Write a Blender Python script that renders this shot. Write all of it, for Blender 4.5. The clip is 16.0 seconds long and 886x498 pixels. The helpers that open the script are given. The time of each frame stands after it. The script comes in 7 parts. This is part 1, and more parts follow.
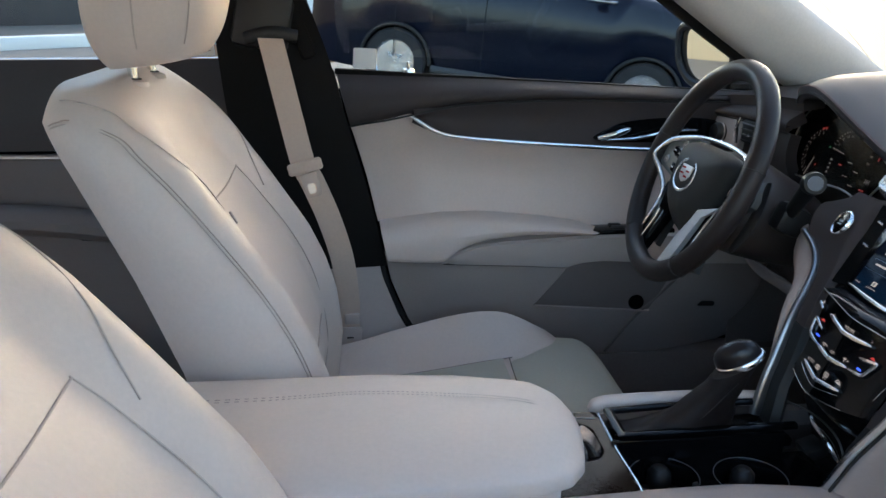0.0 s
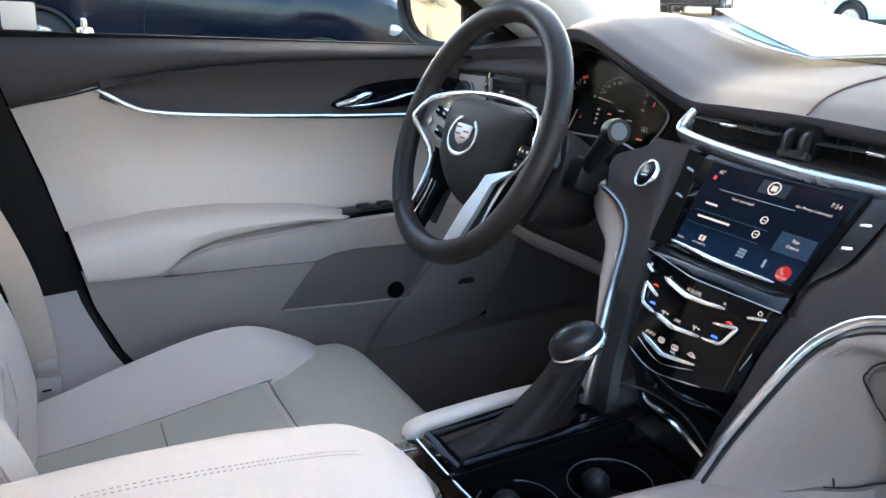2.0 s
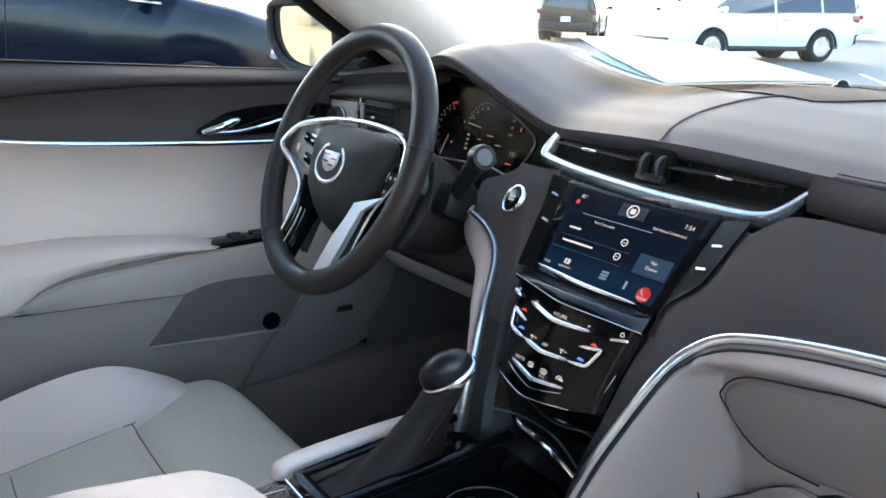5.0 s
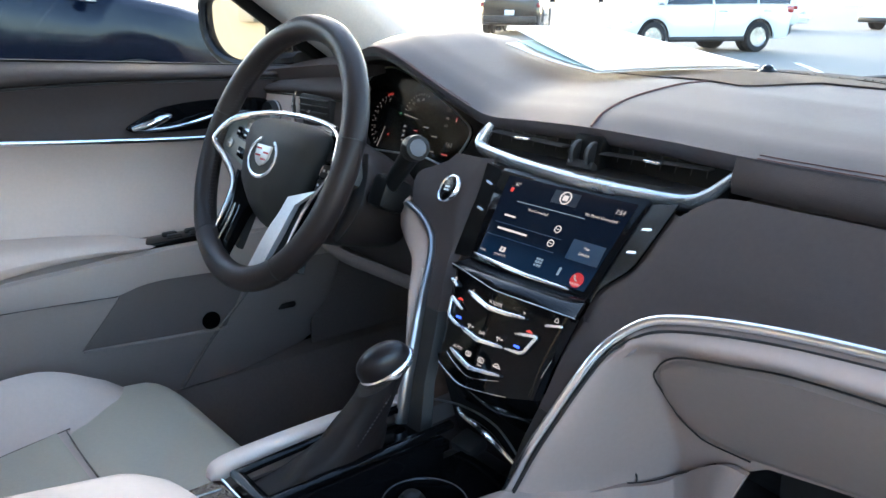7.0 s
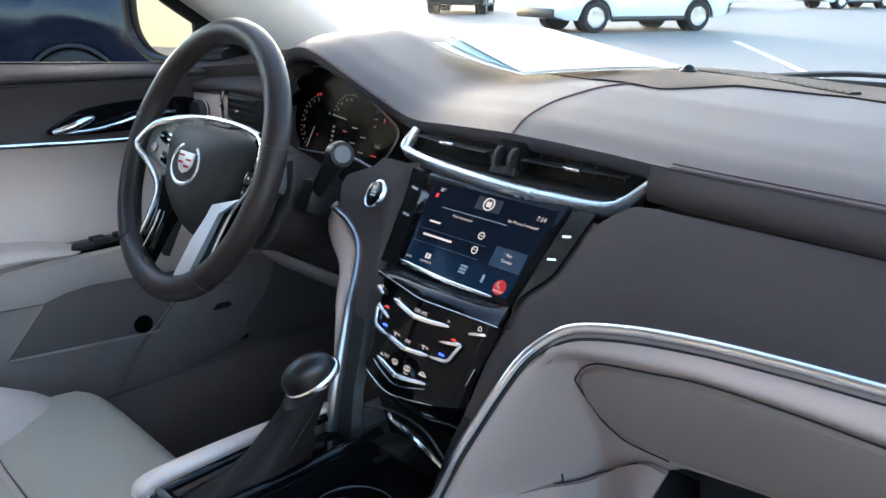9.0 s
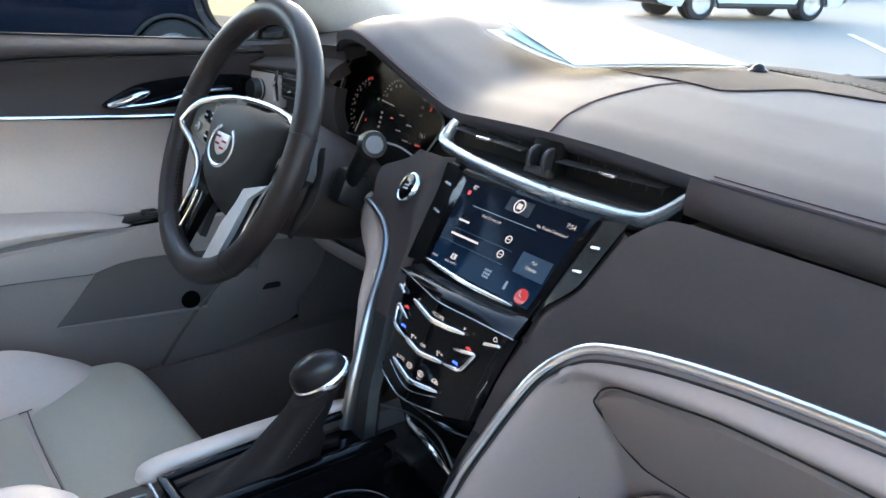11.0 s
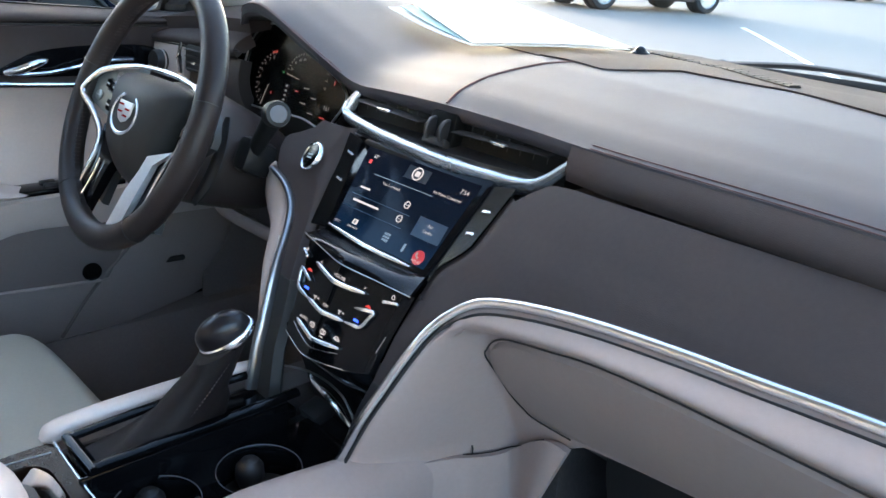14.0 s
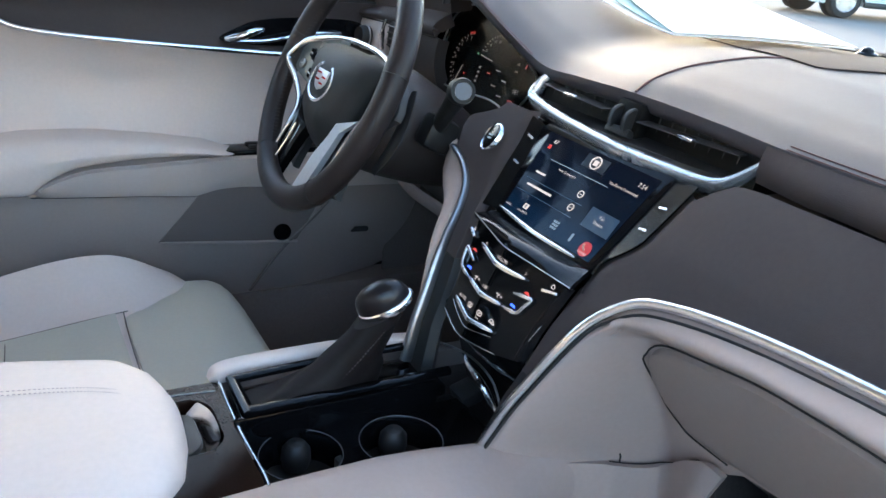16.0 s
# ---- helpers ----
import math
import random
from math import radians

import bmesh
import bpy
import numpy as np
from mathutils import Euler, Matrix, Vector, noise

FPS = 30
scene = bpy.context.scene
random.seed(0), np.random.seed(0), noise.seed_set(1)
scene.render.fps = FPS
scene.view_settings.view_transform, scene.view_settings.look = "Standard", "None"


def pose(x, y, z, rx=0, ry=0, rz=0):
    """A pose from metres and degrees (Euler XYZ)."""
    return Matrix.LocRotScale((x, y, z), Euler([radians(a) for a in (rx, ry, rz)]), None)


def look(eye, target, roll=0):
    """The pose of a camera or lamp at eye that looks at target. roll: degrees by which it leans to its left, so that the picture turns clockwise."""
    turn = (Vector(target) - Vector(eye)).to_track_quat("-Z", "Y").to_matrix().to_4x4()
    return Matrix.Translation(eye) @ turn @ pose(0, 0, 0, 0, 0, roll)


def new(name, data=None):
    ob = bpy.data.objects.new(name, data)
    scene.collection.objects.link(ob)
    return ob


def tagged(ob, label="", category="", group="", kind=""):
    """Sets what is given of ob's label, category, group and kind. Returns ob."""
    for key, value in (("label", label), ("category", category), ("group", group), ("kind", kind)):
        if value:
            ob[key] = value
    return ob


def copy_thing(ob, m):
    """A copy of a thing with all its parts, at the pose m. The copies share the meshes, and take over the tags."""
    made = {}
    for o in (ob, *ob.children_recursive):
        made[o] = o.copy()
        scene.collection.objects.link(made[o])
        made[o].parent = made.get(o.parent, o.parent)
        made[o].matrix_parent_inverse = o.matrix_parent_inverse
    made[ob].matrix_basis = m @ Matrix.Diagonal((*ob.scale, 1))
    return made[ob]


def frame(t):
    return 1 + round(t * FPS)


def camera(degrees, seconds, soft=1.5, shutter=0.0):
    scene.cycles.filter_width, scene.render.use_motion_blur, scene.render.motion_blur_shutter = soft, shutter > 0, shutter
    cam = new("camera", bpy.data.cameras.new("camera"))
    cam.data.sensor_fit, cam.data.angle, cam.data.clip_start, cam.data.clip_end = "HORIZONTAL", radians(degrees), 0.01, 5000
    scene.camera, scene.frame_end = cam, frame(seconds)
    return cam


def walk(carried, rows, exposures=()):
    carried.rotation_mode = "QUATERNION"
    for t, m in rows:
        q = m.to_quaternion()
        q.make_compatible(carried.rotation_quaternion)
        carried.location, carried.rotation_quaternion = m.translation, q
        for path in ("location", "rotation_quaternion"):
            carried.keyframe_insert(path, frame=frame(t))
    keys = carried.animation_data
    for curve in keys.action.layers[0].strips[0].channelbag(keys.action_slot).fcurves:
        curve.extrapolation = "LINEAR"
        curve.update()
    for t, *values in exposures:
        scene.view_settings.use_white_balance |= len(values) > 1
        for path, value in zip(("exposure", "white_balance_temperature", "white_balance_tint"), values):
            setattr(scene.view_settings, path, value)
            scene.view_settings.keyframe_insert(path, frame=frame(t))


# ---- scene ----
cam = camera(57.0, 16.0)
PATH = [
    (0, (0.085, -0.832, 1.19), (0.287, 1.062, 0.582), 0.2),
    (0.5, (0.107, -0.676, 1.161), (0.495, 1.151, 0.446), -1.9),
    (1, (0.062, -0.599, 1.155), (0.765, 1.119, 0.41), 1.7),
    (1.5, (0.062, -0.564, 1.139), (0.921, 1.109, 0.457), 0.8),
    (2, (0.055, -0.562, 1.115), (0.968, 1.101, 0.482), 0.3),
    (2.5, (0.052, -0.555, 1.122), (0.99, 1.114, 0.544), 1.1),
    (3, (0.06, -0.556, 1.121), (1.028, 1.107, 0.574), 1.3),
    (3.5, (0.073, -0.563, 1.123), (1.103, 1.068, 0.595), 1.5),
    (4, (0.08, -0.558, 1.117), (1.162, 1.036, 0.58), 1.9),
    (4.2, (0.079, -0.557, 1.118), (1.174, 1.022, 0.564), 1.9),
    (6.3, (0.097, -0.57, 1.11), (1.317, 0.903, 0.527), 0.7),
    (6.5, (0.096, -0.569, 1.107), (1.323, 0.897, 0.52), 0.9),
    (7, (0.101, -0.57, 1.112), (1.339, 0.887, 0.524), 0.5),
    (7.5, (0.107, -0.573, 1.115), (1.38, 0.863, 0.55), 0.4),
    (8, (0.113, -0.574, 1.12), (1.415, 0.841, 0.568), -0.3),
    (8.5, (0.118, -0.588, 1.147), (1.427, 0.812, 0.575), -1.3),
    (9, (0.126, -0.583, 1.141), (1.444, 0.781, 0.508), 0.4),
    (9.2, (0.136, -0.581, 1.138), (1.452, 0.78, 0.495), 1.0),
    (11.3, (0.215, -0.593, 1.15), (1.355, 0.903, 0.47), 1.8),
    (11.5, (0.219, -0.604, 1.152), (1.372, 0.884, 0.476), 1.4),
    (12, (0.192, -0.613, 1.165), (1.461, 0.785, 0.504), 1.3),
    (12.5, (0.162, -0.623, 1.171), (1.507, 0.706, 0.519), 2.5),
    (13, (0.168, -0.627, 1.171), (1.522, 0.696, 0.524), 3.2),
    (13.5, (0.175, -0.632, 1.157), (1.509, 0.697, 0.482), 3.7),
    (14, (0.181, -0.635, 1.145), (1.492, 0.7, 0.439), 4.3),
    (14.5, (0.186, -0.642, 1.138), (1.448, 0.734, 0.422), 5.3),
    (15, (0.225, -0.653, 1.129), (1.329, 0.861, 0.429), 5.4),
    (15.5, (0.221, -0.649, 1.135), (1.2, 0.947, 0.431), 5.1),
    (16, (0.212, -0.637, 1.128), (1.148, 0.963, 0.376), 5.8),
]
walk(cam, [(t, look(eye, target, roll)) for t, eye, target, roll in PATH], [(0.0, 2.3, 6050, 10.5), (0.6, 2.98, 6250, 10.5), (1.2, 3.24, 6120, 10.5), (2.2, 3.34, 6100, 10.5), (4.0, 3.27, 6050, 10.5), (7.0, 3.26, 5930, 10.5), (9.0, 3.20, 5930, 10.5), (11.3, 3.28, 5930, 10.5), (12.5, 3.2, 5930, 10.5), (14.5, 3.30, 5930, 10.5), (16.0, 3.25, 5930, 10.5)])

# ---- world, sun and exposure ----
world = bpy.data.worlds.new("sky")
scene.world = world
world.use_nodes = True
wn = world.node_tree
sky = wn.nodes.new("ShaderNodeTexSky")
sky.sky_type, sky.sun_disc = "NISHITA", False
sky.sun_elevation, sky.sun_rotation = radians(12), radians(28)
sky.air_density, sky.dust_density = 1.0, 1.2
wn.links.new(sky.outputs[0], wn.nodes["Background"].inputs[0])
wn.nodes["Background"].inputs[1].default_value = 0.15
sun = new("sun", bpy.data.lights.new("sun", "SUN"))
sun.data.energy, sun.data.angle, sun.data.color = 0.32, radians(10), (1.0, 0.76, 0.56)
sun.matrix_world = look((0, 0, 9), (-0.469, -0.883, 9 - 0.2125))


# ---- shaping helpers ----
def cr(pts, n, closed=False):
    """Points along a smooth curve through pts."""
    p = [Vector(a) for a in pts]
    k = len(p)
    out = []
    spans = k if closed else k - 1
    for i in range(n):
        t = i / n * spans if closed else i / (n - 1) * spans
        j = min(int(t), spans - 1)
        f = t - j
        if closed:
            a, b, c, d = (p[(j + o) % k] for o in (-1, 0, 1, 2))
        else:
            a, b, c, d = (p[min(max(j + o, 0), k - 1)] for o in (-1, 0, 1, 2))
        out.append(0.5 * (2 * b + (c - a) * f + (2 * a - 5 * b + 4 * c - d) * f * f + (3 * b - 3 * c + d - a) * f ** 3))
    return out


def lerp(x, table):
    """Smooth look-up in a short table of (x, value)."""
    if x <= table[0][0]:
        return table[0][1]
    for (a, u), (b, v) in zip(table, table[1:]):
        if x <= b:
            f = (x - a) / (b - a)
            return u + (v - u) * f
    return table[-1][1]


def step(a, b, x):
    f = min(max((x - a) / (b - a), 0), 1)
    return f * f * (3 - 2 * f)


def loft(rings, bm=None, caps=True, closed=True):
    bm = bm or bmesh.new()
    vs = [[bm.verts.new(p) for p in r] for r in rings]
    m = len(vs[0])
    for a, b in zip(vs, vs[1:]):
        for i in range(m if closed else m - 1):
            j = (i + 1) % m
            bm.faces.new((a[i], a[j], b[j], b[i]))
    if caps and closed:
        bm.faces.new(list(reversed(vs[0])))
        bm.faces.new(vs[-1])
    return bm


def tube(pts, ra, rb=None, n=24, sides=10, up=(0, 0, 1), closed=False, bm=None, square=0.0, taper=None, raw=False):
    """A rod of oval or squarish section along a smooth curve. ra: half width across, rb: half height along up."""
    rb = ra if rb is None else rb
    c = [Vector(p) for p in pts] if raw else cr(pts, n, closed)
    n = len(c)
    up = Vector(up)
    rings = []
    for i in range(n):
        if closed:
            d = c[(i + 1) % n] - c[i - 1]
        else:
            d = c[min(i + 1, n - 1)] - c[max(i - 1, 0)]
        d.normalize()
        s = d.cross(up).normalized()
        w = s.cross(d).normalized()
        k = taper(i / (n - 1)) if taper else 1.0
        ring = []
        for q in range(sides):
            a = 2 * math.pi * q / sides + (math.pi / sides)
            x, y = math.cos(a), math.sin(a)
            if square:
                x, y = math.copysign(abs(x) ** (1 - square), x), math.copysign(abs(y) ** (1 - square), y)
            ring.append(c[i] + s * ra * k * x + w * rb * k * y)
        rings.append(ring)
    if closed:
        rings.append(rings[0])
        bm = bm or bmesh.new()
        vs = [[bm.verts.new(p) for p in r] for r in rings[:-1]]
        for a, b in zip(vs, vs[1:] + vs[:1]):
            for i in range(sides):
                j = (i + 1) % sides
                bm.faces.new((a[i], a[j], b[j], b[i]))
        return bm
    return loft(rings, bm)


def sheet(fn, nu, nv, thick, bm=None):
    """A curved panel with thickness: fn(u, v) gives its face; thick goes against the normal (du x dv)."""
    bm = bm or bmesh.new()
    g = [[Vector(fn(i / nu, j / nv)) for j in range(nv + 1)] for i in range(nu + 1)]
    back = []
    for i in range(nu + 1):
        row = []
        for j in range(nv + 1):
            du = g[min(i + 1, nu)][j] - g[max(i - 1, 0)][j]
            dv = g[i][min(j + 1, nv)] - g[i][max(j - 1, 0)]
            k = du.cross(dv)
            k = k.normalized() if k.length > 1e-12 else Vector((0, 0, 1))
            row.append(g[i][j] - k * thick)
        back.append(row)
    A = [[bm.verts.new(p) for p in r] for r in g]
    B = [[bm.verts.new(p) for p in r] for r in back]
    for i in range(nu):
        for j in range(nv):
            bm.faces.new((A[i][j], A[i + 1][j], A[i + 1][j + 1], A[i][j + 1]))
            bm.faces.new((B[i][j + 1], B[i + 1][j + 1], B[i + 1][j], B[i][j]))
    for i in range(nu):
        bm.faces.new((A[i][0], B[i][0], B[i + 1][0], A[i + 1][0]))
        bm.faces.new((A[i + 1][nv], B[i + 1][nv], B[i][nv], A[i][nv]))
    for j in range(nv):
        bm.faces.new((A[0][j + 1], B[0][j + 1], B[0][j], A[0][j]))
        bm.faces.new((A[nu][j], B[nu][j], B[nu][j + 1], A[nu][j + 1]))
    return bm


def plate(outline, m, depth, bevel=0.0, bm=None, seg=2):
    """An outline in the plane of m, pushed out along m's z by depth, its outer rim rounded."""
    t = bmesh.new()
    lo = [t.verts.new((x, y, 0)) for x, y in outline]
    hi = [t.verts.new((x, y, depth)) for x, y in outline]
    n = len(lo)
    area = sum(outline[i][0] * outline[(i + 1) % n][1] - outline[(i + 1) % n][0] * outline[i][1] for i in range(n))
    top, bottom = (hi, list(reversed(lo))) if area > 0 else (list(reversed(hi)), lo)
    f = t.faces.new(top)
    t.faces.new(bottom)
    for i in range(n):
        j = (i + 1) % n
        t.faces.new((lo[i], lo[j], hi[j], hi[i]) if area > 0 else (lo[j], lo[i], hi[i], hi[j]))
    if bevel:
        bmesh.ops.bevel(t, geom=list(f.edges), offset=bevel, segments=seg, profile=0.5, affect="EDGES")
    bmesh.ops.transform(t, matrix=m, verts=t.verts)
    return add(bm, t)


def add(bm, t):
    if bm is None:
        return t
    me = bpy.data.meshes.new("tmp")
    t.to_mesh(me)
    t.free()
    bm.from_mesh(me)
    bpy.data.meshes.remove(me)
    return bm


def box(c, s, bevel=0.0, bm=None, rot=(0, 0, 0), seg=2):
    t = bmesh.new()
    bmesh.ops.create_cube(t, size=1)
    bmesh.ops.scale(t, vec=s, verts=t.verts)
    if bevel:
        bmesh.ops.bevel(t, geom=list(t.edges), offset=bevel, segments=seg, profile=0.5, affect="EDGES")
    bmesh.ops.transform(t, matrix=pose(*c, *rot), verts=t.verts)
    return add(bm, t)


def turned(profile, m, seg=32, bm=None):
    """A body turned about m's z: profile of (radius, height)."""
    t = bmesh.new()
    rings = [[(r * math.cos(2 * math.pi * k / seg), r * math.sin(2 * math.pi * k / seg), h) for k in range(seg)] for r, h in profile]
    loft(rings, t)
    bmesh.ops.transform(t, matrix=m, verts=t.verts)
    return add(bm, t)


def axes(o, x, z):
    """A frame at o with its x roughly along x and its z along z."""
    z = Vector(z).normalized()
    x = (Vector(x) - z * Vector(x).dot(z)).normalized()
    y = z.cross(x)
    m = Matrix((x, y, z)).transposed().to_4x4()
    m.translation = Vector(o)
    return m


def rounded(w, h, r, k=5):
    pts = []
    for cx, cy, a0 in ((w / 2 - r, h / 2 - r, 0), (-w / 2 + r, h / 2 - r, 90), (-w / 2 + r, -h / 2 + r, 180), (w / 2 - r, -h / 2 + r, 270)):
        for i in range(k):
            a = radians(a0 + 90 * i / (k - 1))
            pts.append((cx + r * math.cos(a), cy + r * math.sin(a)))
    return pts


def part(name, bm, material, parent=None, label="", sharp=38):
    bmesh.ops.recalc_face_normals(bm, faces=bm.faces)
    lim = radians(sharp)
    for f in bm.faces:
        f.smooth = True
    for e in bm.edges:
        if len(e.link_faces) == 2 and e.calc_face_angle(0) > lim:
            e.smooth = False
    me = bpy.data.meshes.new(name)
    bm.to_mesh(me)
    bm.free()
    me.materials.append(material)
    ob = new(name, me)
    if parent:
        ob.parent = parent
    if label:
        tagged(ob, label)
    return ob


def thing(name, label, category, group="", kind="", at=(0, 0, 0)):
    ob = new(name)
    ob.empty_display_size = 0.02
    ob.location = at
    return tagged(ob, label, category, group, kind)


def words(name, s, size, m, material, parent, align="CENTER"):
    """Flat lettering in the built-in font."""
    cu = bpy.data.curves.new(name, "FONT")
    cu.body, cu.size, cu.align_x, cu.align_y = s, size, align, "CENTER"
    cu.resolution_u = 2
    tmp = bpy.data.objects.new(name, cu)
    scene.collection.objects.link(tmp)
    me = bpy.data.meshes.new_from_object(tmp.evaluated_get(bpy.context.evaluated_depsgraph_get()))
    bpy.data.objects.remove(tmp)
    bpy.data.curves.remove(cu)
    me.transform(m)
    me.materials.clear()
    me.materials.append(material)
    ob = new(name, me)
    ob.parent = parent
    return ob


# ---- materials ----
def mat(name, color, rough=0.5, metal=0.0, coat=0.0, grain=None, blotch=0.08, blotch_scale=9.0, rough_var=0.08, bump2=None, spec=0.5, sheen=0.0):
    """A surface with colour that varies at two scales. grain: (scale per metre, strength) of the fine relief."""
    m = bpy.data.materials.new(name)
    m.use_nodes = True
    nt = m.node_tree
    b = nt.nodes["Principled BSDF"]
    b.inputs["Metallic"].default_value = metal
    b.inputs["Specular IOR Level"].default_value = spec
    b.inputs["Coat Weight"].default_value = coat
    b.inputs["Coat Roughness"].default_value = 0.04
    b.inputs["Sheen Weight"].default_value = sheen
    tc = nt.nodes.new("ShaderNodeTexCoord")
    n1 = nt.nodes.new("ShaderNodeTexNoise")
    n1.inputs["Scale"].default_value, n1.inputs["Detail"].default_value = blotch_scale, 4
    n2 = nt.nodes.new("ShaderNodeTexNoise")
    n2.inputs["Scale"].default_value, n2.inputs["Detail"].default_value = blotch_scale * 22, 3
    for n in (n1, n2):
        nt.links.new(tc.outputs["Object"], n.inputs["Vector"])
    mix = nt.nodes.new("ShaderNodeMath")
    mix.operation = "MULTIPLY_ADD"
    nt.links.new(n1.outputs[0], mix.inputs[0])
    mix.inputs[1].default_value = 0.7
    nt.links.new(n2.outputs[0], mix.inputs[2])
    ramp = nt.nodes.new("ShaderNodeMapRange")
    ramp.inputs[1].default_value, ramp.inputs[2].default_value = 0.45, 1.25
    ramp.inputs[3].default_value, ramp.inputs[4].default_value = 1 - blotch, 1 + blotch
    nt.links.new(mix.outputs[0], ramp.inputs[0])
    col = nt.nodes.new("ShaderNodeVectorMath")
    col.operation = "SCALE"
    col.inputs[0].default_value = color
    nt.links.new(ramp.outputs[0], col.inputs["Scale"])
    nt.links.new(col.outputs[0], b.inputs["Base Color"])
    rr = nt.nodes.new("ShaderNodeMapRange")
    rr.inputs[3].default_value, rr.inputs[4].default_value = max(rough - rough_var, 0.01), rough + rough_var
    nt.links.new(n1.outputs[0], rr.inputs[0])
    nt.links.new(rr.outputs[0], b.inputs["Roughness"])
    if grain:
        v = nt.nodes.new("ShaderNodeTexVoronoi")
        v.feature = "DISTANCE_TO_EDGE"
        v.inputs["Scale"].default_value = grain[0]
        nt.links.new(tc.outputs["Object"], v.inputs["Vector"])
        bp = nt.nodes.new("ShaderNodeBump")
        bp.inputs["Strength"].default_value, bp.inputs["Distance"].default_value = grain[1], 0.0006
        nt.links.new(v.outputs[0], bp.inputs["Height"])
        bq = nt.nodes.new("ShaderNodeBump")
        bq.inputs["Strength"].default_value, bq.inputs["Distance"].default_value = 0.14, 0.0016
        n3 = nt.nodes.new("ShaderNodeTexNoise")
        n3.inputs["Scale"].default_value, n3.inputs["Detail"].default_value = grain[0] / 22, 2
        nt.links.new(tc.outputs["Object"], n3.inputs["Vector"])
        nt.links.new(n3.outputs[0], bq.inputs["Height"])
        nt.links.new(bp.outputs[0], bq.inputs["Normal"])
        nt.links.new(bq.outputs[0], b.inputs["Normal"])
    return m


LIT = 0.22  # how bright the lit displays are beside daylight


def glow(name, color, strength):
    m = bpy.data.materials.new(name)
    m.use_nodes = True
    b = m.node_tree.nodes["Principled BSDF"]
    b.inputs["Base Color"].default_value = (0.01, 0.01, 0.01, 1)
    b.inputs["Emission Color"].default_value = (*color, 1)
    b.inputs["Emission Strength"].default_value = strength * LIT
    b.inputs["Roughness"].default_value = 0.3
    return m


def pane(name, tint=(0.97, 0.985, 0.98), ior=1.45, rough=0.0):
    """Clear glass for panes with real thickness."""
    m = bpy.data.materials.new(name)
    m.use_nodes = True
    nt = m.node_tree
    nt.nodes.remove(nt.nodes["Principled BSDF"])
    g = nt.nodes.new("ShaderNodeBsdfGlass")
    g.inputs["Color"].default_value = (*tint, 1)
    g.inputs["Roughness"].default_value = rough
    g.inputs["IOR"].default_value = ior
    nt.links.new(g.outputs[0], nt.nodes["Material Output"].inputs[0])
    return m


LEATHER = mat("shale_leather", (0.63, 0.54, 0.495), 0.46, grain=(700, 0.22), blotch=0.05)
INSERT = mat("shale_perforated_leather", (0.50, 0.475, 0.40), 0.55, grain=(420, 0.45), blotch=0.05)
TRIM = mat("shale_soft_plastic", (0.50, 0.435, 0.405), 0.6, grain=(900, 0.2), blotch=0.04)
# shaded copy of the beige plastic for low and recessed parts
TRIM_DEEP_SHADE = mat("shaded_shale_plastic", (0.145, 0.120, 0.112), 0.6, grain=(800, 0.25), blotch=0.05)
PADS = mat("brown_stitched_leather", (0.041, 0.031, 0.030), 0.70, grain=(650, 0.35), blotch=0.10, spec=0.38)
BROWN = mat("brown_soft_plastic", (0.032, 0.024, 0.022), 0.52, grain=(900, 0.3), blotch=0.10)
WHEEL_SKIN = mat("black_wheel_leather", (0.019, 0.013, 0.012), 0.42, grain=(900, 0.3), blotch=0.12, spec=0.36)
BLACK = mat("black_plastic", (0.014, 0.013, 0.013), 0.45, grain=(900, 0.2))
GLOSS = mat("piano_black", (0.003, 0.003, 0.0035), 0.08, rough_var=0.03, blotch=0.2, spec=0.18)
CHROME = mat("chrome", (0.84, 0.84, 0.85), 0.16, metal=1.0, rough_var=0.04, blotch=0.03)
SATIN = mat("satin_metal", (0.74, 0.74, 0.75), 0.24, metal=1.0, rough_var=0.05, blotch=0.03)
STEEL = mat("brushed_steel", (0.50, 0.49, 0.48), 0.33, metal=1.0)
CARPET = mat("dark_carpet", (0.066, 0.053, 0.049), 0.95, grain=(260, 0.9), blotch=0.25)
RUBBER = mat("black_rubber", (0.010, 0.010, 0.010), 0.7)
PILLAR = mat("black_cloth_trim", (0.010, 0.009, 0.009), 0.9, grain=(900, 0.3), spec=0.2)
BOOT_HIDE = mat("soft_boot_leather", (0.012, 0.009, 0.009), 0.6, grain=(500, 0.5), blotch=0.15, spec=0.22)
SPOKE = mat("satin_spoke_plate", (0.64, 0.65, 0.67), 0.36, metal=0.5)
WOOD = mat("dark_gloss_wood", (0.010, 0.0045, 0.003), 0.10, spec=0.06, coat=0.0, blotch=0.35, blotch_scale=16, rough_var=0.03)
WEBBING = mat("beige_webbing", (0.58, 0.46, 0.38), 0.8, grain=(420, 0.6), blotch=0.06)
THREAD = mat("tan_thread", (0.40, 0.33, 0.29), 0.8)
RED_THREAD = mat("red_brown_thread", (0.085, 0.038, 0.036), 0.7)
GROOVE = mat("seam_piping", (0.50, 0.43, 0.39), 0.85)
SEAM_DARK = mat("shadowed_seam", (0.16, 0.14, 0.125), 0.9)
LINER = mat("beige_headliner", (0.60, 0.56, 0.51), 0.9, grain=(500, 0.4))
PAPER = mat("white_paper", (0.86, 0.87, 0.87), 0.6, blotch=0.02)
PAPER_TEAL = mat("teal_print", (0.30, 0.47, 0.50), 0.55, blotch=0.25, blotch_scale=30)
GLASS = pane("window_glass")
SILL = mat("matt_black_seal", (0.010, 0.010, 0.010), 0.95, spec=0.08)
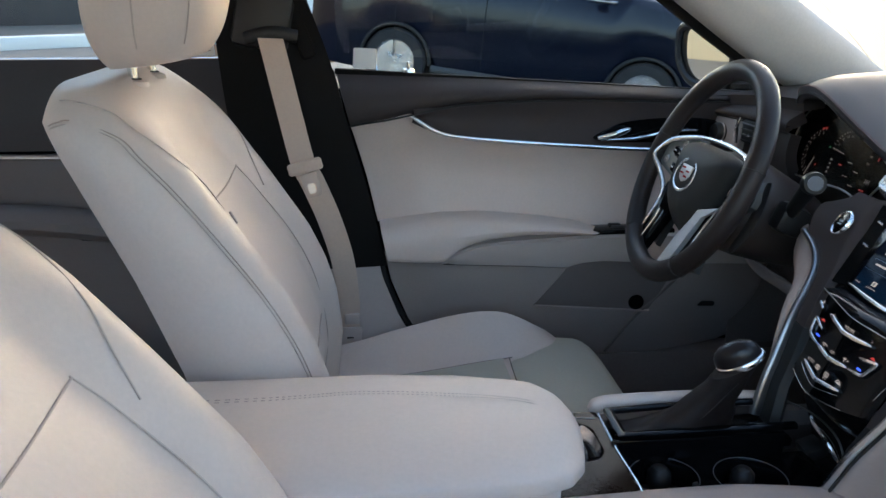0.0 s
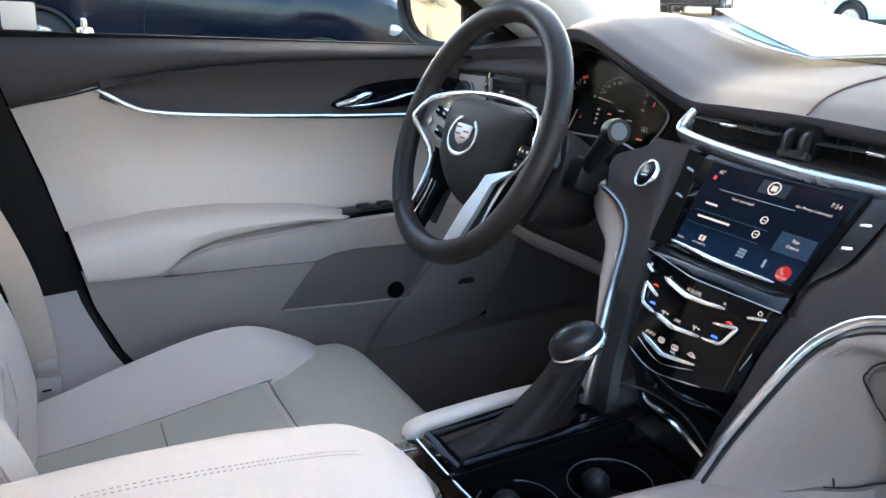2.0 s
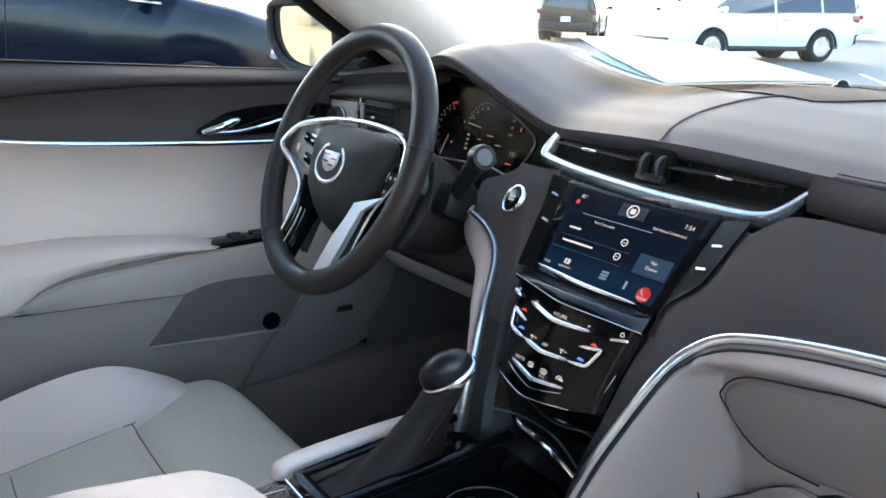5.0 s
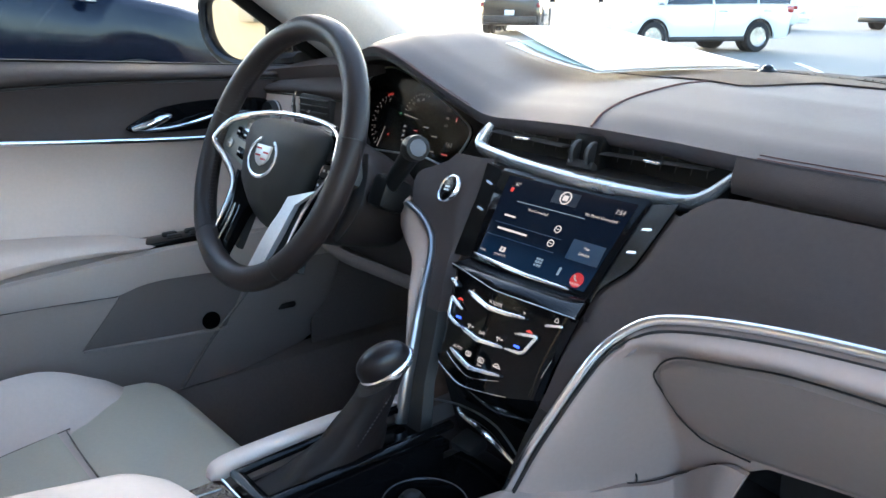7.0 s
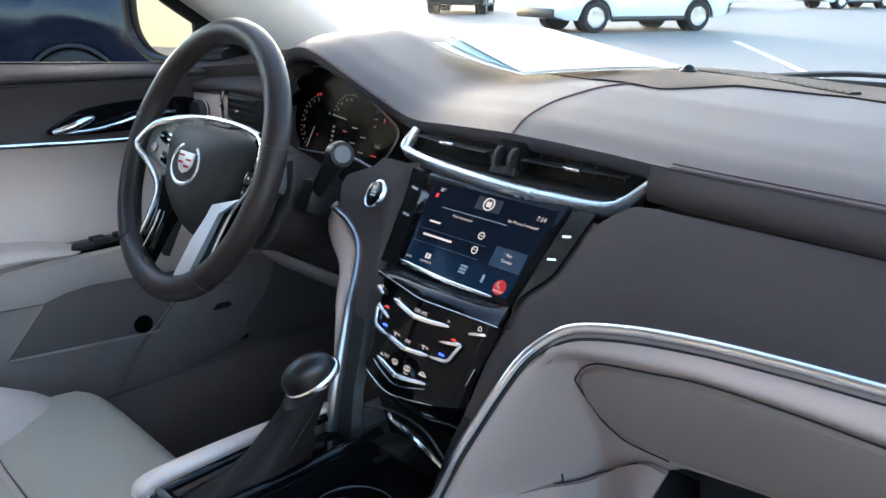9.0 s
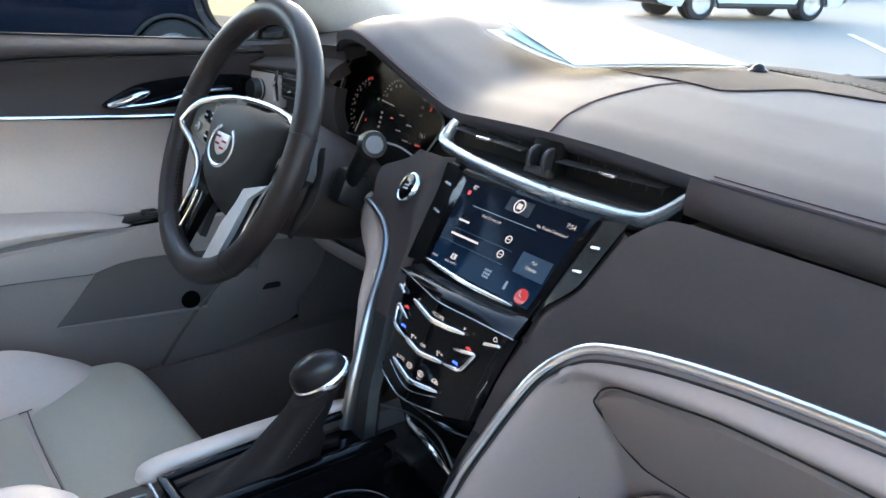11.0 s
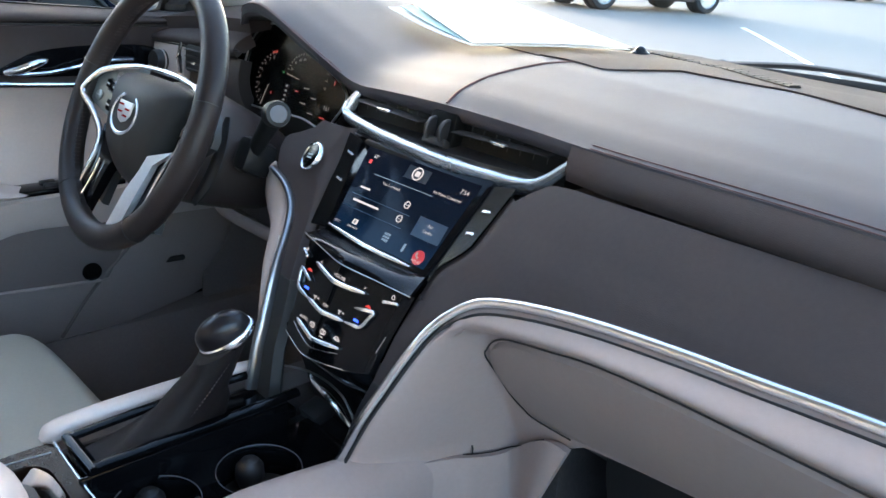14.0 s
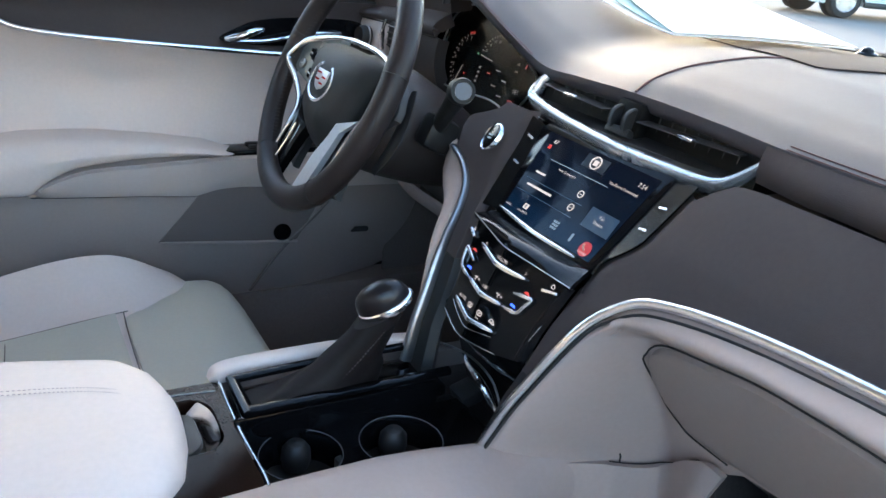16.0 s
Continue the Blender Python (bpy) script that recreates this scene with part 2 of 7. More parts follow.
FOOT_TRIM = mat("brown_grey_foot_trim", (0.16, 0.133, 0.122), 0.8, grain=(500, 0.4), blotch=0.12)
# the trim's beige, darkened to carry the shade low on the door
TRIM_LOW_SHADED = mat("shaded_lower_plastic", (0.30, 0.253, 0.233), 0.6, grain=(900, 0.2), blotch=0.05)
PAD_TOP = mat("brown_dash_top_leather", (0.050, 0.045, 0.051), 0.60, grain=(650, 0.25), blotch=0.05, rough_var=0.04, spec=0.52)
DEFROST = mat("dark_defroster_plastic", (0.030, 0.026, 0.027), 0.72, grain=(700, 0.3), spec=0.28)
# seat leather darkened in colour, for the dimmer light on the dash and rail
DASH_HIDE = mat("shaded_dash_leather", (0.345, 0.268, 0.240), 0.55, grain=(750, 0.22), blotch=0.05)
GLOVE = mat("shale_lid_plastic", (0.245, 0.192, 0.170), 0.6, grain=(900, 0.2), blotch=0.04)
SILVER = mat("silver_lacquer", (0.68, 0.69, 0.71), 0.26, metal=0.85, rough_var=0.05, blotch=0.03)
MIRROR = mat("mirror_silver", (0.92, 0.92, 0.90), 0.02, metal=1.0, rough_var=0.005, blotch=0.0)
WHITE_INK = glow("lit_white_ink", (1.0, 0.80, 0.66), 0.17)
RED_INK = glow("lit_red_ink", (1.0, 0.06, 0.04), 0.4)
BLUE_INK = glow("lit_blue_ink", (0.05, 0.12, 1.0), 1.4)

# ---- dashboard ----
VENT_BLACK = mat("vent_hole_black", (0.006, 0.006, 0.006), 0.6)
DARK_GAP = mat("dark_gap", (0.020, 0.017, 0.016), 0.9)
FACE = [(0.55, 0.575), (0.648, 0.612), (0.70, 0.624), (0.745, 0.643), (0.78, 0.657), (0.80, 0.670), (0.82, 0.686), (0.835, 0.697), (0.85, 0.707), (0.878, 0.725), (0.90, 0.742), (0.94, 0.768), (1.0, 0.79)]
ARCH = [(-0.079, 0.646), (-0.097, 0.698), (-0.111, 0.738), (-0.125, 0.774), (-0.135, 0.799), (-0.148, 0.817), (-0.167, 0.832), (-0.193, 0.841), (-0.24, 0.850), (-0.30, 0.857), (-0.37, 0.862), (-0.43, 0.865), (-0.50, 0.869), (-0.62, 0.874), (-0.80, 0.879)]
LEG = [(0.094, 0.648), (0.097, 0.690), (0.101, 0.720), (0.107, 0.748), (0.112, 0.773), (0.118, 0.790), (0.125, 0.806), (0.135, 0.823), (0.145, 0.836), (0.156, 0.845), (0.171, 0.853), (0.190, 0.860), (0.216, 0.866)]
# where the leather meets the gloss black stack, as (z, y)
STACK_EDGE = {-1: [(0.64, -0.066), (0.70, -0.077), (0.734, -0.083), (0.787, -0.089), (0.828, -0.0905), (0.838, -0.092), (0.847, -0.099), (0.858, -0.112), (0.870, -0.121), (0.889, -0.126), (0.90, -0.1285), (0.925, -0.136), (0.95, -0.142)],
              1: [(0.64, 0.056), (0.70, 0.066), (0.754, 0.075), (0.789, 0.084), (0.819, 0.100), (0.837, 0.104), (0.864, 0.107), (0.887, 0.110), (0.917, 0.118), (0.95, 0.126)]}


def face_x(z):
    return lerp(z, FACE)


def on_face(pts, off=0.0):
    return [(face_x(z) + off, y, z) for y, z in pts]


dash = thing("dashboard", "dark brown stitched leather dashboard with beige lower half", "dashboard")

# upper pad: its rear edge runs along the vents and over the instrument hood
EDGE = cr([(0.755, -0.80, 0.966), (0.762, -0.62, 0.972), (0.772, -0.42, 0.975), (0.782, -0.22, 0.975), (0.788, -0.10, 0.978), (0.786, 0.0, 0.980), (0.792, 0.10, 0.976), (0.795, 0.17, 0.974),
           (0.797, 0.23, 0.990), (0.798, 0.30, 1.014), (0.80, 0.36, 1.034), (0.805, 0.41, 1.043), (0.81, 0.455, 1.038), (0.83, 0.50, 1.022), (0.85, 0.54, 1.0)], 90)


def pad_top(u, v):
    i = u * 89
    a = EDGE[int(i)].lerp(EDGE[min(int(i) + 1, 89)], i - int(i))
    hood = step(0.15, 0.34, a.y)
    end = 1.18 + 0.06 * (1 - (a.y / 0.8) ** 2)
    x = a.x + (end - a.x) * v
    if v < 0.08:
        k = v / 0.08
        ang = (1 - k) * 1.75
        return (a.x + 0.012 - 0.012 * math.cos(ang) * 1.0 + 0.004 * k, a.y, a.z - 0.004 - 0.014 * math.sin(ang) * (1 - 0.2 * k) + 0.004 * k)
    v = (v - 0.08) / 0.92
    x = a.x + 0.004 + (end - a.x - 0.004) * v
    crest = lerp(v, [(0, 0.0), (0.06, 0.013), (0.16, 0.024), (0.35, 0.037), (0.6, 0.044), (0.8, 0.041), (1.0, 0.026)])
    crest_hood = lerp(v, [(0, 0.0), (0.06, 0.010), (0.16, 0.018), (0.4, 0.022), (0.6, 0.012), (0.8, -0.008), (1.0, -0.028)])
    z = a.z + crest * (1 - hood) + crest_hood * hood
    y = a.y + (0.20 * step(0.40, 0.54, a.y)) * v
    return (x, y, z)


part("upper_pad", sheet(pad_top, 88, 50, -0.010), PAD_TOP, dash, "dark brown leather upper pad")


def pad_at(x, y, lift=0.0):
    """The point of the pad's top above (x, y)."""
    best = min(range(90), key=lambda k: abs(EDGE[k].y - y))
    lo, hi = 0.08, 1.0
    for _ in range(24):
        mid = (lo + hi) / 2
        lo, hi = (mid, hi) if pad_top(best / 89, mid)[0] < x else (lo, mid)
    return (x, y, pad_top(best / 89, lo)[2] + lift)


# stitched seams on the pad
part("pad_seam", tube([pad_at(x, y, 0.0005) for x, y in ((0.792, -0.002), (0.812, 0.003), (0.84, 0.007), (0.875, 0.008), (0.91, 0.005), (0.945, -0.003), (0.970, -0.011), (0.984, -0.017))], 0.0016, 0.0012, 40, 6), RED_THREAD, dash, "red-brown stitched seam")
for off in (0.005, 0.010):
    part("pad_stitch", tube([pad_at(e.x + off, e.y, 0.0004) for e in EDGE if e.y < -0.18], 0.0007, 0.0006, 60, 5), RED_THREAD, dash, "red-brown stitch line")
    part("hood_stitch", tube([pad_at(e.x + off * 0.6, e.y, 0.0002) for e in EDGE if 0.20 < e.y < 0.50], 0.0006, 0.0005, 50, 5), RED_THREAD, dash, "red-brown stitch line")


# roll under the pad's edge, passenger side
def pad_roll(u, v):
    y = -0.80 + u * 0.622
    e = Vector(min(EDGE, key=lambda q: abs(q.y - y)))
    a = v * 2.5
    k = 0.4 + 0.6 * step(1.0, 0.90, u)
    return (e.x - 0.012 * math.sin(a) * k + 0.004, y, e.z - 0.002 - 0.033 * v)


part("pad_roll", sheet(pad_roll, 30, 10, 0.02), PADS, dash, "dark brown leather roll edge")


# dark front panel between the roll and the bright arch
def arch_z(y):
    t = sorted([(b, c) for b, c in ARCH[3:]])
    return lerp(y, t)


def front_panel(u, v):
    y = -0.80 + u * 0.690
    for _ in range(4):
        top = lerp(y, [(-0.200, 0.941), (-0.178, 0.939), (-0.162, 0.929), (-0.148, 0.917), (-0.10, 0.914)])
        lo = arch_z(y) - 0.004
        z = lo + (top - lo) * v
        y = -0.80 + u * (0.80 + lerp(z, STACK_EDGE[-1]))
    return (face_x(z) + 0.001 - 0.008 * math.sin(math.pi * v) ** 0.7 * step(-0.10, -0.22, y) - 0.004 + 0.012 * step(0.975, 1.0, u), y, z)


part("front_panel", sheet(front_panel, 90, 30, -0.018), PADS, dash, "smooth dark brown leather front panel")


# the same skin running down beside the centre stack
ARCH_Y = sorted([(c, b) for b, c in ARCH[:6]])
LEG_Y = sorted([(c, b) for b, c in LEG])


def cheek(side, z0, z1):
    def fn(u, v):
        z = z0 + (z1 - z0) * v
        out = lerp(z, ARCH_Y) if side < 0 else lerp(z, LEG_Y[:-1] + [(0.868, 0.213), (0.889, 0.229), (0.902, 0.231), (0.910, 0.208), (0.920, 0.186), (0.932, 0.176)])
        inn = lerp(z, STACK_EDGE[side])
        y = inn + (out - inn) * u
        return (face_x(z) - 0.003 + 0.010 * step(0.2, 0.0, u), y, z)
    return fn


part("stack_cheek", sheet(cheek(-1, 0.732, 0.815), 16, 20, 0.015), PADS, dash)
# lower cheeks coloured black to stand for the shade down beside the stack
part("stack_foot", sheet(cheek(-1, 0.640, 0.7315), 16, 20, 0.015), VENT_BLACK, dash, "lower side of the stack, its shade put in as black")
part("stack_foot", sheet(cheek(1, 0.640, 0.7745), 16, 24, -0.015), VENT_BLACK, dash, "lower side of the stack, its shade put in as black")
part("stack_cheek", sheet(cheek(1, 0.775, 0.930), 16, 30, -0.015), PADS, dash, "brown cheek panel with the start button")

LEG_METAL = mat("grey_satin_metal", (0.30, 0.30, 0.31), 0.32, metal=1.0, rough_var=0.05, blotch=0.04)
# bright arch strip and the leg on the driver's side
part("arch_trim", tube(on_face(ARCH, -0.006), 0.0058, 0.0074, 110, 12, up=(-1, 0, 0.4), square=0.15), SATIN, dash, "long satin silver arch strip")
part("arch_trim_lip", tube(on_face([(y - 0.0068 if z < 0.80 else y - 0.003, z - (0.002 if z < 0.80 else 0.0078)) for y, z in ARCH], -0.0075), 0.0013, 0.0014, 110, 8), DARK_GAP, dash, "dark gap under the strip")
part("leg_trim", tube(on_face(LEG, -0.006), 0.0048, 0.0078, 80, 12, up=(-1, 0, 0.3), square=0.25, taper=lambda t: 1.2 - 0.55 * step(0.0, 0.6, t)), LEG_METAL, dash, "curved satin silver leg")
part("leg_flank", tube(on_face([(y + 0.010, z) for y, z in LEG[:7]], 0.000), 0.0048, 0.008, 60, 10, up=(-1, 0, 0.3), square=0.2), TRIM, dash, "pale flank of the leg")


# beige knee pad beside the leg, driver's side
def knee_pad(u, v):
    z = 0.70 + 0.166 * v
    y0 = lerp(z, LEG_Y) + 0.004
    w = lerp(z, [(0.70, 0.006), (0.74, 0.012), (0.775, 0.020), (0.792, 0.028), (0.802, 0.031), (0.815, 0.040), (0.822, 0.056), (0.829, 0.074), (0.837, 0.086), (0.848, 0.082), (0.858, 0.060), (0.866, 0.018)])
    return (face_x(z) - 0.004 + 0.022 * u ** 2 - 0.016 * math.sin(math.pi * u) ** 0.8 * (0.4 + 0.6 * math.sin(math.pi * v)), y0 + w * u, z)


part("knee_pad", sheet(knee_pad, 16, 30, -0.012), DASH_HIDE, dash, "small beige leather knee pad")


# beige lower half, passenger side
def low_top(y):
    return arch_z(y) if y < -0.125 else lerp(y, sorted(ARCH[:4]))


GLOVE_TOP = [(-0.80, 0.833), (-0.454, 0.833), (-0.37, 0.832), (-0.30, 0.827), (-0.25, 0.816), (-0.20, 0.804), (-0.18, 0.795), (-0.167, 0.784), (-0.161, 0.775), (-0.158, 0.765)]
GLOVE_LOW = [(-0.80, 0.722), (-0.382, 0.720), (-0.323, 0.711), (-0.245, 0.699), (-0.20, 0.699), (-0.185, 0.706), (-0.172, 0.718), (-0.163, 0.737), (-0.158, 0.758)]
PAD_LOW = [(-0.80, 0.720), (-0.382, 0.718), (-0.323, 0.709), (-0.26, 0.697), (-0.238, 0.680), (-0.22, 0.675), (-0.193, 0.656), (-0.165, 0.630), (-0.1465, 0.614), (-0.079, 0.600)]
ROLL_TOP = GLOVE_TOP[:6] + [(-0.18, 0.799), (-0.158, 0.793), (-0.13, 0.785), (-0.09, 0.76)]


def lid_plane(z):
    return 0.705 + (0.81 - z) * 0.5


def lower_skin(y, z):
    """How far back the beige skin stands at (y, z): a roll under the strip and a hollow that sinks to the lid's plane."""
    top, g = low_top(y) - 0.004, lerp(y, ROLL_TOP)
    a = step(lerp(z, ARCH_Y) - 0.006, lerp(z, [(0.56, -0.150), (0.64, -0.154), (0.70, -0.158), (0.78, -0.164)]), y)
    s = min(max((top - z) / max(top - g, 0.02), 0), 1)
    b = step(0.0, 1.0, s)
    x0 = face_x(z) - 0.002
    return x0 + (lid_plane(z) - x0) * a * b - 0.011 * math.sin(math.pi * s) * a - 0.006 * math.sin(math.pi * a)


def lower_pad(u, v):
    y = -0.079 - 0.721 * u ** 1.35
    top, low = low_top(y), lerp(y, PAD_LOW)
    z = low + (top - low) * (1 - (1 - v) ** 1.9)
    return (lower_skin(y, z), y, z)


part("lower_pad", sheet(lower_pad, 130, 90, 0.012), DASH_HIDE, dash, "beige leather lower dashboard")
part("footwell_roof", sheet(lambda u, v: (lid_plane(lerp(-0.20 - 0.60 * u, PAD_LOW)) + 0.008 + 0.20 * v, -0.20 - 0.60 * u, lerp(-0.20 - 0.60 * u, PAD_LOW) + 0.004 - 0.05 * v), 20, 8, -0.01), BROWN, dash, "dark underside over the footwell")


# glove box lid set back under the beige roll
def glove(u, v):
    y = -0.1585 - 0.6415 * u ** 1.4
    a, b = lerp(y, GLOVE_LOW) + 0.001, lerp(y, GLOVE_TOP) - 0.003
    z = a + (b - a) * v
    rim = min(v * (b - a), (1 - v) * (b - a), -0.1585 - y + 0.001)
    return (lid_plane(z) - 0.0055 * step(0.0, 0.006, rim) - 0.003 * math.sin(math.pi * v), y, z)


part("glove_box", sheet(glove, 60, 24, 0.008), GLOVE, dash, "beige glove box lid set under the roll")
part("glove_gap", tube([(min(lid_plane(z), lower_skin(y, z)) - 0.0035, y, z) for y, z in [(y, z) for y, z in GLOVE_TOP] + GLOVE_LOW[::-1][1:6]], 0.0008, 0.0010, 120, 6), DARK_GAP, dash)

# cross-car body under the pad closes the dash towards the engine
part("dash_core", loft([[(0.80, y, 0.93), (1.20, y, 0.95), (1.22, y, 0.60), (0.98, y, 0.40), (0.90, y, 0.42), (0.84, y, 0.62)] for y in (-0.80, -0.24)]), BLACK, dash, "black plastic underside")
part("dash_core", loft([[(0.81, y, 0.89), (1.20, y, 0.93), (1.22, y, 0.60), (1.10, y, 0.45), (0.86, y, 0.62), (0.80, y, 0.72)] for y in (-0.24, 0.15)]), BLACK, dash, "black plastic underside")
part("dash_core", loft([[(0.88, y, 0.88), (1.20, y, 0.93), (1.22, y, 0.60), (1.10, y, 0.55), (0.96, y, 0.66), (0.88, y, 0.74)] for y in (0.15, 0.80)]), BLACK, dash, "black plastic underside")

# driver's lower panel under the column
part("knee_panel", sheet(lambda u, v: (0.828 + 0.03 * u * u - 0.020 * math.sin(math.pi * v), 0.165 + 0.52 * u, 0.700 + 0.150 * v), 18, 12, -0.012), BROWN, dash, "brown lower panel below the steering column")
part("knee_lip", tube([(0.822, 0.165, 0.700), (0.822, 0.30, 0.698), (0.824, 0.43, 0.695), (0.832, 0.56, 0.690), (0.86, 0.69, 0.694)], 0.008, 0.011, 24, 10), FOOT_TRIM, dash, "grey-brown lower lip")

# ---- left end of the dash: light switch, side vent ----
def cap(u, v):
    y = 0.49 + 0.275 * u
    return (0.826 + 0.010 * step(0.56, 0.66, u) + 0.016 * (1 - v) - 0.012 * math.sin(math.pi * v), y, 0.862 + (0.092 - 0.006 * u) * v)


def cap_roll(u, v):
    y = 0.49 + 0.285 * u
    z0, z1 = 0.9565 - 0.006 * u, 0.992 - 0.026 * u ** 1.5
    return (0.820 - 0.014 * step(0.6, 1.0, u) - 0.010 * math.sin(math.pi * v) + 0.024 * v * v, y, z0 + (z1 - z0) * v)


part("side_cap", sheet(cap, 18, 12, -0.02), BROWN, dash, "brown end cap round the side vent")
part("side_cap_roll", sheet(cap_roll, 18, 10, -0.02), PADS, dash, "stitched roll over the side vent")
part("side_cap_top", sheet(lambda u, v: (cap_roll(u, 1)[0] + 0.28 * v, cap_roll(u, 1)[1], cap_roll(u, 1)[2] + 0.020 * math.sin(2.4 * v)), 14, 10, 0.02), PADS, dash, "brown end of the upper pad")
part("cap_seam", tube([Vector(cap_roll(u / 8, 0.0)) + Vector((-0.002, 0, -0.001)) for u in range(9)], 0.0014, n=30, sides=6), RUBBER, dash)
part("switch_plate", box((0.816, 0.732, 0.926), (0.016, 0.150, 0.062), 0.005, rot=(0, 8, 6)), TRIM, dash, "beige headlamp switch plate")
knob = part("light_switch", turned([(0.0, 0), (0.019, 0), (0.019, 0.012), (0.016, 0.018), (0.0, 0.019)], axes((0.806, 0.716, 0.920), (0, 1, 0), (-1, -0.1, 0.1)), 24), BLACK, dash, "round black headlamp knob")
part("knob_ring", tube([axes((0.803, 0.7157, 0.920), (0, 1, 0), (-1, -0.1, 0.1)) @ Vector((0.0195 * math.cos(a), 0.0195 * math.sin(a), 0.002)) for a in [math.pi * k / 8 for k in range(16)]], 0.0014, n=32, sides=6, closed=True, up=(-1, 0, 0.2)), STEEL, knob, "thin metal ring")
part("switch_trim", tube([(0.806, 0.790, 0.948), (0.803, 0.800, 0.930), (0.800, 0.815, 0.902)], 0.008, 0.004, 12, 8), CHROME, dash, "chrome strip beside the switch")
vent = part("side_vent", box((0.826, 0.598, 0.936), (0.03, 0.092, 0.046), 0.008, rot=(0, 4, 3)), VENT_BLACK, dash, "black side air vent")
for k in range(4):
    part("vane", box((0.8105, 0.596, 0.921 + 0.010 * k), (0.006, 0.078, 0.0020), 0.0006, rot=(0, -14, 3)), BLACK, vent)
part("vent_trim", tube([(0.808, 0.648, 0.960), (0.804, 0.650, 0.938), (0.806, 0.653, 0.910)], 0.0045, 0.003, 12, 8), CHROME, vent, "chrome vent edge")
part("vent_wheel", box((0.807, 0.606, 0.932), (0.006, 0.014, 0.005), 0.002, rot=(0, 0, 3)), SATIN, vent)

# ---- instrument cluster ----
DIAL = mat("smoked_dial", (0.004, 0.004, 0.004), 0.25, rough_var=0.03, blotch=0.1, spec=0.15)
PALE_GREY = glow("lit_pale_grey", (0.55, 0.45, 0.40), 0.13)
DIAL_WHITE = glow("lit_dial_white", (1.0, 0.80, 0.68), 0.075)
DIAL_RED = glow("lit_dial_red", (1.0, 0.06, 0.04), 0.16)
DIAL_GREEN = glow("lit_dial_green", (0.10, 0.9, 0.25), 0.05)
cluster = thing("instrument_cluster", "dark glass instrument cluster with lit dials under the hood", "gauges")


def visor_in(u, v):
    i = 53 + u * 36
    a = EDGE[int(i)].lerp(EDGE[min(int(i) + 1, 89)], i - int(i))
    c = Vector((0.86, 0.355, 0.94))
    p = a + Vector((0.004, 0, -0.012))
    q = Vector((0.890, c.y + (a.y - c.y) * 0.97, c.z + (a.z - c.z) * 0.84))
    return p.lerp(q, v)


part("hood_lining", sheet(visor_in, 60, 8, 0.004), BLACK, cluster, "black lining of the hood")
CL = axes((0.868, 0.355, 0.945), (0, -1, 0), (-0.96, 0, 0.28))
OUT = [(0.090, -0.012), (0.076, -0.046), (0.054, -0.066), (0.0, -0.060), (-0.08, -0.064), (-0.15, -0.064), (-0.178, -0.04), (-0.182, 0.015), (-0.165, 0.048), (-0.125, 0.064), (-0.07, 0.056), (0.0, 0.032), (0.06, 0.008)]
oc = [(p.x, p.y) for p in cr([(a, b, 0) for a, b in OUT], 52, True)]
part("cluster_face", plate(oc[::-1], CL, 0.004, 0.001), DIAL, cluster, "dark display")
part("cluster_rim", tube([CL @ Vector((a, b, 0.006)) for a, b in oc], 0.0016, n=78, sides=6, up=(-1, 0, 0.3), closed=True), STEEL, cluster, "thin grey rim")


def cl(x, y, z=0.0056, turn=0):
    return CL @ pose(x, y, z, 0, 0, turn)


def arc_ticks(cx, cy, r, a0, a1, n, mt, length=0.004, w=0.0005):
    bm = bmesh.new()
    for k in range(n):
        a = a0 + (a1 - a0) * k / (n - 1)
        plate([(-w, -length / 2), (w, -length / 2), (w, length / 2), (-w, length / 2)], cl(cx + r * math.cos(radians(a)), cy + r * math.sin(radians(a)), 0.0046, a - 90), 0.0006, bm=bm)
    part("dial_ticks", bm, mt, cluster)


arc_ticks(-0.098, -0.020, 0.042, 246, 98, 15, DIAL_WHITE, 0.003)
for k, ch in enumerate("12345678"):
    a = radians(236 - 19 * k)
    words("dial_number", ch, 0.0075, cl(-0.098 + 0.035 * math.cos(a), -0.020 + 0.035 * math.sin(a)), DIAL_WHITE, cluster)
arc_ticks(-0.098, -0.020, 0.044, 110, 96, 4, DIAL_RED, 0.0036, 0.0009)
part("needle", plate([(-0.0009, 0), (0.0009, 0), (0.0005, 0.034), (-0.0005, 0.034)], cl(-0.115, -0.060, 0.0046, -17), 0.001), DIAL_WHITE, cluster)
arc_ticks(-0.028, -0.006, 0.036, 165, 70, 11, DIAL_WHITE, 0.003)
for k, ch in enumerate(("20", "40", "60", "80")):
    a = radians(158 - 24 * k)
    words("dial_number", ch, 0.0062, cl(-0.028 + 0.028 * math.cos(a), -0.006 + 0.028 * math.sin(a)), DIAL_WHITE, cluster)
part("needle", plate([(0, -0.0009), (0.034, -0.0005), (0.034, 0.0005), (0, 0.0009)], cl(-0.064, -0.004, 0.0046, -6), 0.001), DIAL_WHITE, cluster)
for k, ch in enumerate(("120", "140", "160")):
    words("dial_number", ch, 0.0055, cl(0.036, 0.012 - 0.011 * k), DIAL_WHITE, cluster)
words("odometer", "161", 0.0105, cl(0.051, -0.036), PALE_GREY, cluster)
part("warning_lamp", plate([(0, 0), (0.012, 0), (0.012, 0.0024), (0, 0.0024)], cl(0.040, -0.052), 0.0006), DIAL_RED, cluster)
part("warning_lamp", plate([(0, 0), (0.0022, 0), (0.0022, 0.006), (0, 0.006)], cl(0.055, -0.002), 0.0006), DIAL_RED, cluster)
part("warning_lamp", plate([(0, 0), (0.0028, 0), (0.0028, 0.0034), (0, 0.0034)], cl(-0.094, -0.040), 0.0006), DIAL_RED, cluster)
